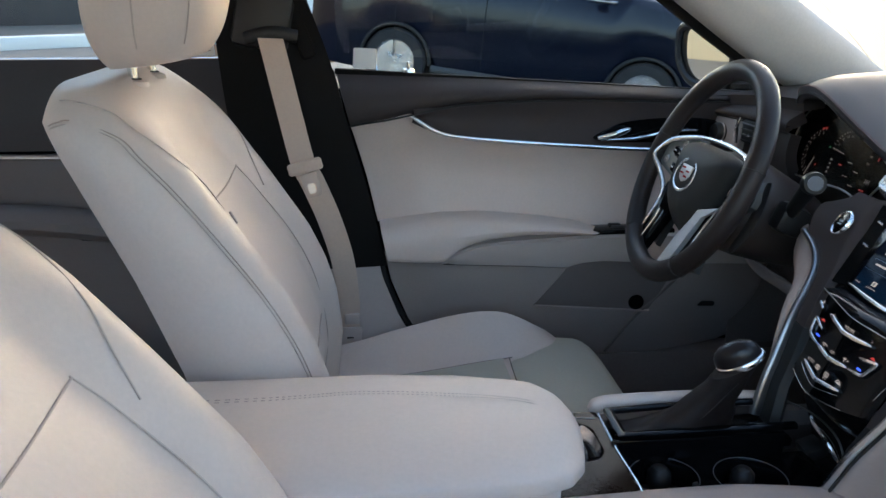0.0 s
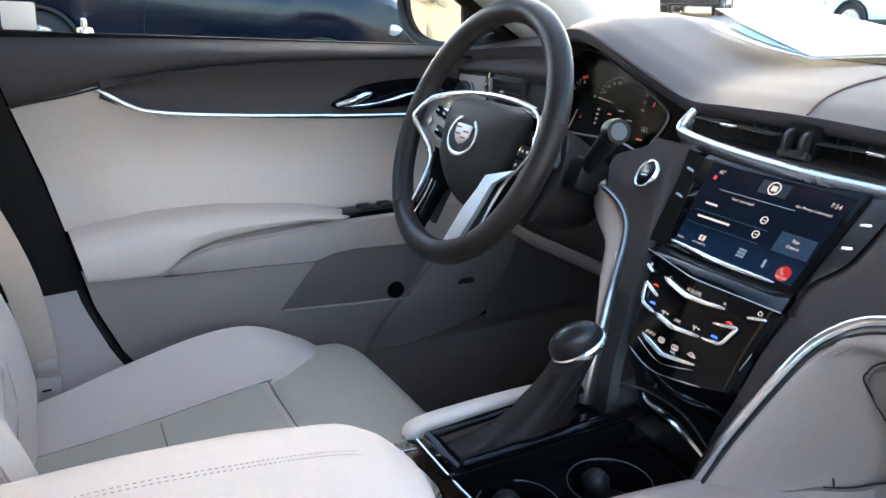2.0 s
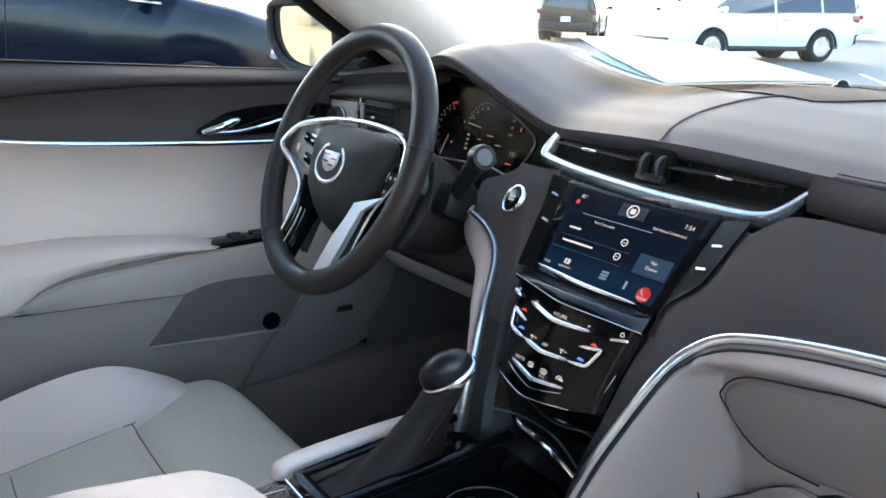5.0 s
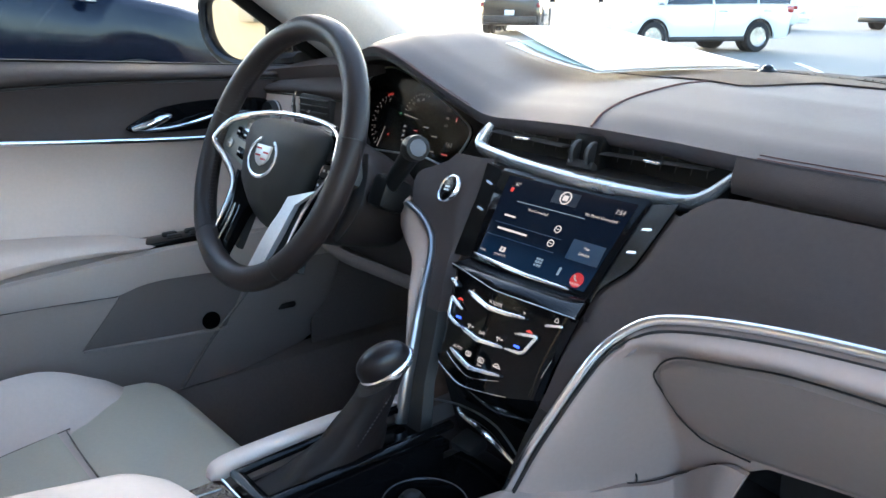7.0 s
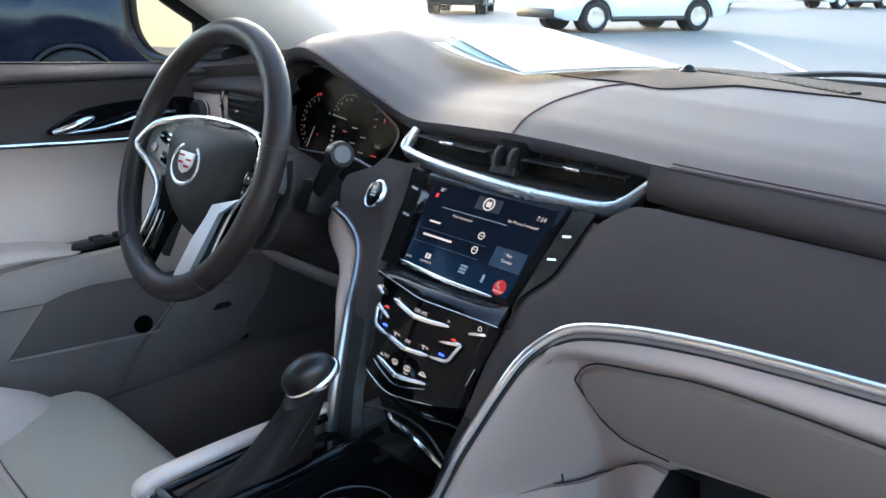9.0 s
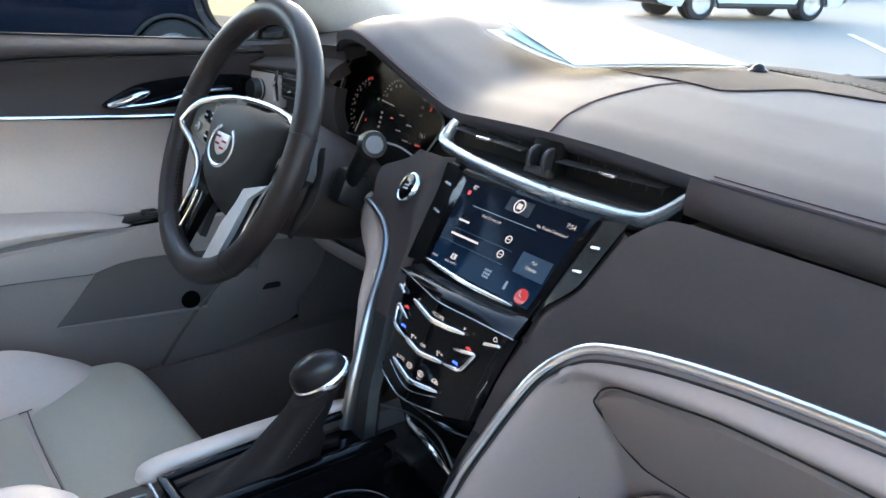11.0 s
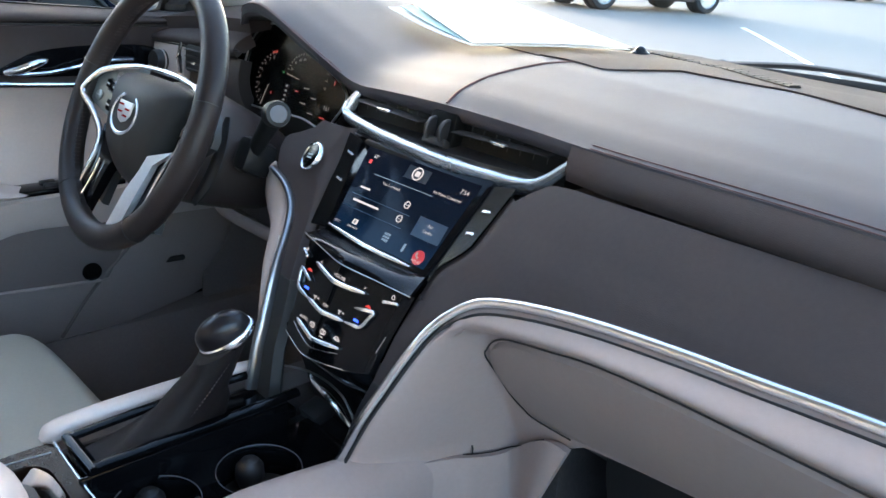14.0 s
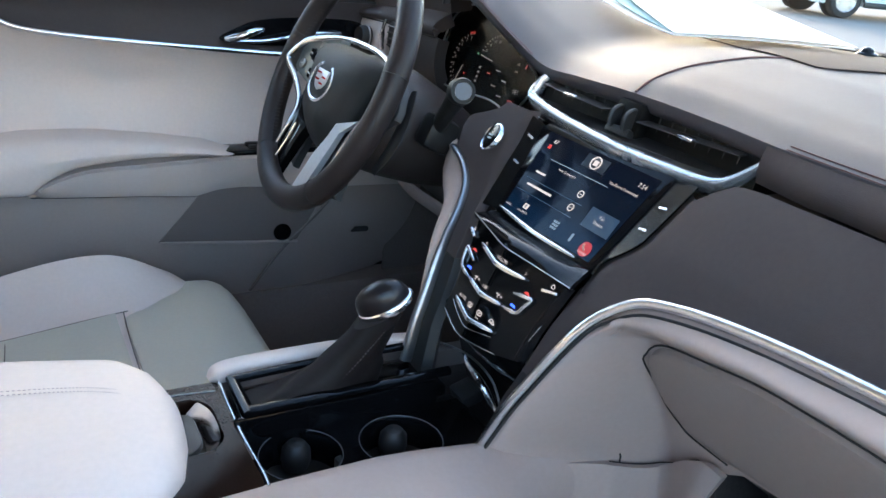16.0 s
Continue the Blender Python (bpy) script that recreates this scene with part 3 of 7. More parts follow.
part("warning_lamp", plate([(0, 0), (0.008, 0), (0.008, 0.0018), (0, 0.0018)], cl(-0.032, -0.026), 0.0006), DIAL_RED, cluster)
part("turn_lamp", plate([(0, 0), (0.004, 0), (0.004, 0.003), (0, 0.003)], cl(-0.074, -0.005), 0.0006), DIAL_GREEN, cluster)
for k in range(4):
    part("menu_bar", plate([(0, 0), (0.012, 0), (0.012, 0.0016), (0, 0.0016)], cl(-0.012 + 0.022 * (k % 2), -0.018 - 0.011 * k), 0.0005), PALE_GREY, cluster)
for k in range(4):
    part("menu_mark", plate([(0, 0), (0.005, 0), (0.005, 0.003), (0, 0.003)], cl(-0.058, -0.044 + 0.007 * k), 0.0005), PALE_GREY, cluster)

# ---- centre vents ----
vents = thing("center_air_vents", "black air vents framed by a bright chrome bow", "air vent")
VENT_DARK = mat("vent_black", (0.0025, 0.0025, 0.0025), 0.5, spec=0.15)
part("vent_cavity", loft([[(0.806, y, 0.974), (0.86, y, 0.974), (0.86, y, 0.925), (0.792, y, 0.925)] for y in [-0.17 + 0.33 * k / 16 for k in range(17)]]), VENT_DARK, vents, "black vent housing")


def bow_x(y):
    return 0.767 + 0.62 * (y + 0.005) ** 2


part("vent_floor", sheet(lambda u, v: (bow_x(-0.150 + 0.310 * u) + 0.002 + 0.036 * v, -0.150 + 0.310 * u, 0.930 + 0.004 * v), 24, 6, 0.006), BLACK, vents, "dark grey lower vane ledge")
BOW = [(0.796, 0.157, 0.965), (0.789, 0.163, 0.950), (0.784, 0.164, 0.939), (0.780, 0.150, 0.935), (0.773, 0.10, 0.931), (0.769, 0.05, 0.9285), (0.767, 0.0, 0.9265), (0.768, -0.05, 0.925), (0.772, -0.09, 0.9245), (0.778, -0.125, 0.9245), (0.784, -0.143, 0.9275), (0.789, -0.157, 0.937), (0.797, -0.180, 0.960)]
part("chrome_bow", tube(BOW, 0.0058, 0.0078, 120, 12, up=(-0.45, 0, 1), square=0.35, taper=lambda t: 0.55 + 0.45 * min(1, 12 * t, 7 * (1 - t))), SILVER, vents, "bright chrome bow")
part("bow_shadow", tube([(x + 0.008, y * 0.985, z - 0.008) for x, y, z in BOW[2:-1]], 0.008, 0.005, 60, 8), BLACK, vents)
for side in (1, -1):
    b = bmesh.new()
    tube([(0.796, side * 0.150, 0.957), (0.790, side * 0.09, 0.9565), (0.786, side * 0.026, 0.956)], 0.010, 0.0010, 14, 8, bm=b)
    part("slat", b, BLACK, vents, "thin black slat")
    for k in range(7):
        part("vane", box((0.806, side * (0.035 + 0.018 * k), 0.951), (0.014, 0.0016, 0.034), 0.0005, rot=(0, 10, 0)), BLACK, vents, "upright black vane")
    part("vent_tab", box((0.783, side * 0.091, 0.9568), (0.007, 0.022, 0.0036), 0.0014, rot=(0, 0, side * 5)), CHROME, vents, "small chrome vent tab")
    part("vent_wheel", turned([(0.0, -0.0028), (0.0135, -0.0028), (0.0148, -0.0014), (0.0148, 0.0014), (0.0135, 0.0028), (0.0, 0.0028)], axes((0.784, side * 0.0105 - 0.004, 0.952), (1, 0, 0), (0, 1, 0)), 24), BLACK, vents, "black vent thumbwheel")
part("vent_divider", box((0.796, -0.004, 0.951), (0.026, 0.040, 0.040), 0.004, rot=(0, 12, 0)), VENT_DARK, vents)
part("divider_plate", box((0.781, -0.004, 0.9385), (0.020, 0.036, 0.010), 0.003, rot=(0, 30, 0)), BLACK, vents, "dark plate under the thumbwheels")

# ---- centre stack: touch screen and climate panel ----
stack = thing("center_stack", "glossy black centre stack with touch screen and chrome bars", "center console")
SC = axes((0.7285, -0.005, 0.874), (0, -1, 0), (-0.79, 0, 0.61))
part("screen_glass", plate([(-0.106, 0.063), (-0.112, 0.055), (-0.088, -0.056), (0.084, -0.056), (0.101, 0.055), (0.097, 0.063)][::-1], SC @ pose(0, 0, -0.012), 0.012, 0.003), GLOSS, stack, "glossy black screen surround")
part("screen_housing", loft([[SC @ Vector(p) for p in ((-0.104, 0.062, z), (-0.086, -0.055, z), (0.082, -0.055, z), (0.095, 0.062, z))] for z in (-0.06, -0.012)]), BLACK, stack)
SCREEN = bpy.data.materials.new("lit_display")
SCREEN.use_nodes = True
_n = SCREEN.node_tree
_b = _n.nodes["Principled BSDF"]
_b.inputs["Specular IOR Level"].default_value = 0.12
_b.inputs["Base Color"].default_value, _b.inputs["Roughness"].default_value = (0.004, 0.005, 0.008, 1), 0.09
_t, _m, _r = _n.nodes.new("ShaderNodeTexCoord"), _n.nodes.new("ShaderNodeMapping"), _n.nodes.new("ShaderNodeValToRGB")
_g = _n.nodes.new("ShaderNodeSeparateXYZ")
_n.links.new(_t.outputs["Generated"], _g.inputs[0])
_n.links.new(_g.outputs[2], _r.inputs[0])
el = _r.color_ramp.elements
el[0].position, el[0].color = 0.0, (0.010, 0.055, 0.13, 1)
el[1].position, el[1].color = 1.0, (0.004, 0.007, 0.018, 1)
for pos, c in ((0.16, (0.012, 0.05, 0.12, 1)), (0.34, (0.005, 0.013, 0.032, 1)), (0.75, (0.006, 0.014, 0.035, 1))):
    e = el.new(pos)
    e.color = c
_n.links.new(_r.outputs[0], _b.inputs["Emission Color"])
_b.inputs["Emission Strength"].default_value = 0.14 * LIT
part("display", plate([(-0.093, 0.0535), (-0.079, -0.0490), (0.077, -0.0490), (0.089, 0.0535)][::-1], SC, 0.0008), SCREEN, stack, "lit dark blue touch display")


def sc(x, y, z=0.0012, turn=0):
    return SC @ pose(x, y, z, 0, 0, turn)


def bar(name, x, y, w, h, mt, z=0.0009, label=""):
    part(name, plate([(x, y), (x + w, y), (x + w, y + h), (x, y + h)], SC @ pose(0, 0, z), 0.0003), mt, stack, label)


PANEL_BLUE = glow("lit_blue_panel", (0.012, 0.10, 0.24), 0.13)
PANEL_DIM = glow("lit_dim_panel", (0.010, 0.030, 0.07), 0.10)
GREY_INK = glow("lit_grey_ink", (0.25, 0.33, 0.40), 0.5)
PALE_INK = glow("lit_pale_ink", (0.9, 0.76, 0.68), 0.5)
words("display_text", "82°", 0.0062, sc(-0.072, 0.0445), PALE_INK, stack)
words("display_text", "7:54", 0.0072, sc(0.074, 0.0405), PALE_INK, stack)
words("display_text", "Not Connected", 0.0046, sc(-0.026, 0.0185), PALE_INK, stack)
words("display_text", "No Phone Connected", 0.0047, sc(0.055, 0.0300), PALE_INK, stack)
words("display_text", "Pair", 0.0052, sc(0.057, -0.0060), PALE_INK, stack)
words("display_text", "Device", 0.0052, sc(0.057, -0.0128), PALE_INK, stack)
words("display_text", "VOICE", 0.0034, sc(-0.074, -0.0405), PALE_INK, stack)
words("display_text", "CONTACTS", 0.0034, sc(-0.047, -0.0405), PALE_INK, stack)
words("display_text", "PHONES", 0.0036, sc(0.064, -0.0450, 0.0024), PALE_INK, stack)
bar("device_row", -0.070, 0.0048, 0.017, 0.0022, PALE_INK, label="pale bar in place of a device name")
bar("device_row", -0.070, -0.0118, 0.045, 0.0024, PALE_INK, label="pale bar in place of a device name")
bar("list_line", -0.078, -0.0045, 0.100, 0.0008, PANEL_BLUE)
bar("list_line", -0.080, -0.0205, 0.100, 0.0008, PANEL_BLUE)
bar("list_line", -0.062, 0.0245, 0.098, 0.0007, GREY_INK)
bar("pair_button", 0.036, -0.0215, 0.042, 0.0225, PANEL_BLUE, 0.0006, "blue pairing button")
bar("logo_tab", -0.018, 0.034, 0.036, 0.0155, PANEL_DIM, 0.0006)
part("status_ring", tube([sc(0.0070 * math.cos(a), 0.0420 + 0.0070 * math.sin(a)).translation for a in [k * math.pi / 8 for k in range(16)]], 0.0008, n=32, sides=5, closed=True, up=(-1, 0, 1)), PALE_INK, stack, "plain pale ring emblem")
bar("status_mark", -0.0035, 0.0388, 0.007, 0.0062, PALE_INK)
for y in (0.0060, -0.0110):
    part("delete_mark", tube([sc(0.0105 + 0.0038 * math.cos(a), y + 0.0038 * math.sin(a)).translation for a in [k * math.pi / 8 for k in range(16)]], 0.0006, n=28, sides=5, closed=True, up=(-1, 0, 1)), PALE_INK, stack)
    bar("delete_bar", 0.0083, y - 0.0004, 0.0044, 0.0008, PALE_INK)
bar("contact_card", -0.051, -0.0365, 0.008, 0.006, PALE_INK)
bar("contact_figure", -0.048, -0.0355, 0.002, 0.004, PANEL_DIM, 0.0014)
for k in range(9):
    bar("key_mark", 0.003 + 0.0034 * (k % 3), -0.0395 + 0.0036 * (k // 3), 0.0024, 0.0024, GREY_INK)
bar("call_mark", 0.0365, -0.0415, 0.003, 0.009, GREY_INK)
part("call_button", turned([(0.0, 0), (0.0080, 0), (0.0080, 0.0006), (0.0, 0.0006)], sc(0.0635, -0.0400, 0.0010), 28), glow("lit_red_button", (0.85, 0.02, 0.015), 0.30), stack, "round red phone button")
part("call_handset", tube([sc(0.0600, -0.0355, 0.0022).translation, sc(0.0610, -0.0395, 0.0022).translation, sc(0.0645, -0.0415, 0.0022).translation], 0.0010, n=10, sides=6, up=(-1, 0, 1)), WHITE_INK, stack)
bar("weather_mark", -0.080, 0.0345, 0.0045, 0.005, RED_INK)

# chrome bar and lip below the display
part("screen_bar", tube([sc(-0.081, -0.0480, 0.004).translation, sc(-0.004, -0.0540, 0.009).translation, sc(0.062, -0.0525, 0.004).translation], 0.0030, 0.0022, 40, 10, up=(-0.5, 0, 1), taper=lambda t: 0.25 + 0.75 * math.sin(math.pi * t) ** 0.5), SATIN, stack, "tapered chrome bar below the display")


# climate panel, folded to a soft ridge down its middle
CP = axes((0.648, -0.002, 0.776), (0, -1, 0), (-0.925, 0, 0.38))


def ridge(x):
    return 0.009 * max(1 - abs(x) / 0.085, 0) ** 0.9


def cp(x, y, z=0.0, turn=0):
    return CP @ pose(x, y, z + ridge(x), 0, 0, turn)


PANEL_TOP = [(-0.084, 0.0574), (-0.059, 0.054), (-0.03, 0.0500), (0.0, 0.0468), (0.05, 0.0472), (0.0985, 0.0478)]
PANEL_LOW = [(-0.066, -0.040), (-0.056, -0.0485), (-0.028, -0.0571), (-0.007, -0.0592), (0.018, -0.0563), (0.0505, -0.0499), (0.083, -0.040)]


def panel(u, v):
    y = -0.05 + 0.10 * v
    a, b = lerp(y, [(-0.05, -0.0645), (-0.018, -0.0688), (0.020, -0.0753), (0.05, -0.083)]), lerp(y, [(-0.05, 0.0835), (-0.010, 0.087), (0.0164, 0.0919), (0.05, 0.0985)])
    x = a + (b - a) * u
    lo, hi = lerp(x, PANEL_LOW), lerp(x, PANEL_TOP)
    return cp(x, lo + (hi - lo) * v, -0.006 * max(abs(2 * u - 1) - 0.9, 0) * 10).translation


part("climate_panel", sheet(panel, 40, 24, 0.006), GLOSS, stack, "gloss black climate panel with a centre ridge")


def lip(u, v):
    x = -0.088 + 0.172 * u
    top = sc(x, -0.0555, 0.0).translation
    xb = -0.083 + 0.181 * u
    low = cp(xb, lerp(xb, PANEL_TOP) + 0.0006, 0.001).translation
    b = 1 - (2 * u - 1) ** 2
    return top.lerp(low, v) + Vector((-0.006 * b * math.sin(math.pi * v), 0, 0.004 * b * math.sin(math.pi * v)))


part("screen_lip", sheet(lip, 26, 10, -0.005), GLOSS, stack, "bowed gloss black lip")
part("lip_seam", tube([cp(x, y + 0.0004, 0.0008).translation for x, y in PANEL_TOP], 0.0006, n=40, sides=6), STEEL, stack)


def skirt(u, v):
    x = -0.064 + 0.146 * u
    p = cp(x, lerp(x, PANEL_LOW), -0.002).translation
    return p.lerp(Vector((0.668, p.y, 0.672)), v)


part("panel_skirt", sheet(skirt, 20, 8, -0.006), GLOSS, stack, "gloss black underside of the panel")
part("panel_core", loft([[(0.70, -0.085, 0.825), (0.70, 0.085, 0.825), (0.78, 0.09, 0.85), (0.78, -0.09, 0.85)], [(0.675, -0.055, 0.712), (0.675, 0.055, 0.712), (0.76, 0.055, 0.712), (0.76, -0.055, 0.712)]]), GLOSS, stack)


def metal_bar(name, run, label="", w=0.0026, r=0.0026, lift=0.0022):
    part(name, tube([cp(x, y, lift).translation for x, y in run], w, r, 44, 8, up=(-1, 0, 0.5), square=0.4, taper=lambda t: 0.45 + 0.55 * min(1, 9 * t, 9 * (1 - t))), SATIN, stack, label)


metal_bar("volume_bar", [(-0.041, 0.0362), (-0.022, 0.0322), (-0.006, 0.0288), (0.0, 0.0282), (0.020, 0.0285), (0.045, 0.0312)], "chrome chevron volume bar")
metal_bar("fan_bar", [(-0.0345, -0.0022), (-0.020, -0.0047), (-0.006, -0.0070), (0.0, -0.0072), (0.014, -0.0062), (0.030, -0.0046)], "chrome chevron fan bar")
metal_bar("temperature_bar", [(-0.0405, 0.0150), (-0.052, 0.0190), (-0.0615, 0.0228), (-0.0640, 0.0215), (-0.0625, 0.012), (-0.0595, 0.0040), (-0.050, -0.0000), (-0.0365, -0.0024)], "bent chrome temperature bar", 0.0022, 0.0022)
metal_bar("temperature_bar", [(0.0385, 0.0138), (0.050, 0.0157), (0.0625, 0.0178), (0.0640, 0.0165), (0.0605, 0.0098), (0.0560, 0.0008), (0.0520, -0.0026), (0.0470, -0.0032), (0.0320, -0.0045)], "bent chrome temperature bar", 0.0022, 0.0022)
metal_bar("defrost_bar", [(-0.0415, -0.0280), (-0.022, -0.0330), (-0.006, -0.0370), (0.0, -0.0374), (0.016, -0.0355), (0.0370, -0.0322)], "chrome chevron defroster bar")
metal_bar("bar_ledge", [(-0.0475, -0.0340), (-0.030, -0.0410), (-0.006, -0.0470), (0.012, -0.0445), (0.036, -0.0378)], "", 0.0006, 0.0006, 0.0006)
metal_bar("lower_edge", [(-0.0562, -0.0480), (-0.028, -0.0562), (-0.007, -0.0586), (0.018, -0.0556), (0.0505, -0.0494)], "thin bright lower edge", 0.0007, 0.0007, 0.0006)
metal_bar("side_key", [(-0.0745, 0.0425), (-0.067, 0.0392), (-0.0608, 0.0365)], "slim chrome key", 0.0020, 0.0022)
metal_bar("side_key", [(0.0690, 0.0317), (0.080, 0.0343), (0.0895, 0.0367)], "slim chrome key", 0.0020, 0.0022)
metal_bar("side_glint", [(0.0868, 0.002), (0.0812, -0.0177)], "", 0.0005, 0.0005, 0.0002)
for x, y, mk, up in ((-0.051, 0.0235, RED_INK, 1), (0.0535, 0.0193, RED_INK, 1), (-0.0455, 0.0056, BLUE_INK, -1), (0.0440, 0.0017, BLUE_INK, -1)):
    part("heat_mark" if up > 0 else "cool_mark", plate([(-0.0048, 0.0), (0.0048, 0.0), (0.0030, 0.0018), (0.0008, 0.0028), (-0.0008, 0.0028), (-0.0030, 0.0018)] if up > 0 else [(-0.0042, -0.0010), (0.0042, -0.0010), (0.0034, 0.0014), (-0.0034, 0.0014)], cp(x, y, 0.0006), 0.0004), mk, stack)
words("panel_text", "VOLUME", 0.0056, cp(0.0045, 0.0346, 0.0018) @ pose(0, 0, 0, 0, -6, 0), PALE_INK, stack)
words("panel_text", "<", 0.0065, cp(-0.0346, 0.0382, 0.0010), PALE_INK, stack)
words("panel_text", ">", 0.0065, cp(0.0412, 0.0356, 0.0010), PALE_INK, stack)
words("panel_text", "OFF", 0.0050, cp(-0.0018, 0.0004, 0.0014), PALE_INK, stack)
words("panel_text", "AUTO", 0.0050, cp(-0.0320, -0.0240, 0.0010), PALE_INK, stack)
words("panel_text", "REAR", 0.0030, cp(0.0072, -0.0312, 0.0012), PALE_INK, stack)


def ink(run, m, r=0.00042, closed=False):
    """A small printed line drawing in the plane of m."""
    part("panel_mark", tube([m @ Vector((a, b, 0.0)) for a, b in run], r, r * 0.6, max(10, 4 * len(run)), 5, up=m.to_3x3() @ Vector((0, 0, 1)), closed=closed), PALE_INK, stack)


for x, y in ((-0.0245, 0.0022), (0.0200, 0.0020)):
    m = cp(x, y, 0.0012)
    for k in range(3):
        a = 2.1 * k
        ink([(0.0003 * math.cos(a), 0.0003 * math.sin(a)), (0.0022 * math.cos(a + 0.3), 0.0022 * math.sin(a + 0.3)), (0.0026 * math.cos(a + 1.0), 0.0026 * math.sin(a + 1.0))], m)
    ink([(0.0044, -0.0005), (0.0056, 0.0010), (0.0068, -0.0005)], m)
for x, y, kind in ((-0.0125, -0.0255, 0), (0.0075, -0.0258, 1), (0.0285, -0.0248, 2)):
    m = cp(x, y, 0.0012)
    if kind < 2:
        ink([(-0.0030, -0.0016), (-0.0034, 0.0022), (0.0, 0.0028), (0.0034, 0.0022), (0.0030, -0.0016)] if kind == 0 else [(-0.0034, -0.0018), (-0.0034, 0.0022), (0.0034, 0.0022), (0.0034, -0.0018)], m, closed=True)
        for q in (-1, 0, 1):
            ink([(0.0016 * q, -0.0022), (0.0016 * q + 0.0005, -0.0008), (0.0016 * q - 0.0003, 0.0006), (0.0016 * q + 0.0003, 0.0016)], m, 0.0003)
    else:
        ink([(-0.0044, -0.0010), (-0.0036, 0.0006), (-0.0018, 0.0022), (0.0014, 0.0022), (0.0030, 0.0006), (0.0044, 0.0000), (0.0044, -0.0012)], m, closed=True)
        ink([(-0.0022, 0.0), (0.0016, 0.0), (0.0008, 0.0008)], m)
m = cp(0.0793, 0.0402, 0.0008)
ink([(-0.0020, -0.0014), (-0.0020, 0.0006), (0.0, 0.0024), (0.0020, 0.0006), (0.0020, -0.0014)], m, closed=True)
m = cp(-0.0690, 0.0436, 0.0008)
ink([(-0.0014, -0.0010), (0.0, 0.0014), (0.0014, -0.0010)], m, closed=True)

LIT_BLUE = glow("dim_lit_blue", (0.10, 0.28, 0.60), 0.14)
# slim button strips sloping from the display back to the leather
SCREEN_EDGE = {-1: [(0, 0.086), (1, 0.101)], 1: [(0, 0.088), (1, 0.112)]}
for s in (-1, 1):
    def strip(u, v, s=s):
        z = 0.829 + 0.096 * v
        out = Vector((face_x(z) + 0.002, lerp(z, STACK_EDGE[s]) + s * 0.005, z))
        inn = sc(-s * lerp(v, SCREEN_EDGE[s]), -0.052 + 0.110 * v, -0.004).translation
        return inn.lerp(out, u)

    def strip_at(u, v, lift=0.0, s=s):
        p = strip(u, v)
        du, dv = strip(u + 0.02, v) - p, strip(u, v + 0.02) - p
        n = du.cross(dv).normalized()
        n = n if n.x < 0 else -n
        return axes(p + n * lift, (0, -1, 0), n)
    tower = part("button_tower", sheet(strip, 8, 12, 0.002 * s), DIAL, stack, "slim gloss black button strip")
    for k, v in enumerate((0.74, 0.51) if s < 0 else (0.81, 0.52)):
        part("tower_key", plate(rounded(0.013 if s < 0 else 0.009, 0.0030, 0.001), strip_at(0.50, v, 0.0010) @ pose(0, 0, 0, 0, 0, 4 if s < 0 else -8), 0.0020, 0.0005), SATIN, tower, "slim chrome key")
        if k == 0 and s < 0:
            part("lit_key", plate(rounded(0.013, 0.0085, 0.001), strip_at(0.50, 0.90, 0.0008) @ pose(0, 0, 0, 0, 0, 4), 0.0006), LIT_BLUE, tower, "dim blue lit key")
        part("key_gap", plate(rounded(0.015 if s < 0 else 0.010, 0.0006, 0.0002), strip_at(0.50, v + 0.22, 0.0006), 0.0006), STEEL, tower)
        for q in range(2):
            part("key_mark", plate([(-0.0026, 0), (0.0026, 0), (0.0026, 0.0012), (-0.0026, 0.0012)], strip_at(0.5, v + 0.09 + 0.028 * q, 0.0008), 0.0006), (RED_INK if q else PALE_INK) if k else GREY_INK, tower)

# start button
START = axes((0.7325, 0.159, 0.8910), (0, -1, 0), (-0.80, 0.22, 0.52))
start = part("start_button", turned([(0.0, 0), (0.0175, 0), (0.0175, 0.004), (0.015, 0.0050), (0.0, 0.0050)], START, 32), DIAL, dash, "round black start button with chrome ring")
part("button_ring", turned([(0.0174, 0), (0.0196, 0), (0.0196, 0.0040), (0.0186, 0.0058), (0.0174, 0.0045)], START, 32), CHROME, start, "chrome ring")
for k in range(2):
    part("button_mark", plate([(-0.006, 0), (0.006, 0), (0.006, 0.002), (-0.006, 0.002)], START @ pose(0, -0.004 * k, 0.0058), 0.0004), GREY_INK, start)

# ---- steering wheel ----
steer = thing("steering_wheel", "black leather steering wheel with silver spokes", "steering wheel")
WH = axes((0.602, 0.3555, 0.9235), (0, -1, 0), (-0.913, 0.018, 0.407))


def wh(x, y, z):
    return (WH @ Vector((x, y, z)))


RIM = 0.1658
part("rim", tube([wh(RIM * math.cos(a), RIM * math.sin(a), 0) for a in [2 * math.pi * k / 48 for k in range(48)]], 0.0165, 0.0155, 96, 16, up=WH.to_3x3() @ Vector((0, 0, 1)), closed=True), WHEEL_SKIN, steer, "black leather rim")
for a in (12, 168, 232, 308):
    part("rim_seam", tube([wh((RIM + 0.0168 * math.cos(b)) * math.cos(radians(a)), (RIM + 0.0168 * math.cos(b)) * math.sin(radians(a)), 0.0158 * math.sin(b)) for b in [2 * math.pi * k / 16 for k in range(16)]], 0.0006, n=24, sides=5, closed=True, up=(0.3, 0.5, 0.8)), BLACK, steer)
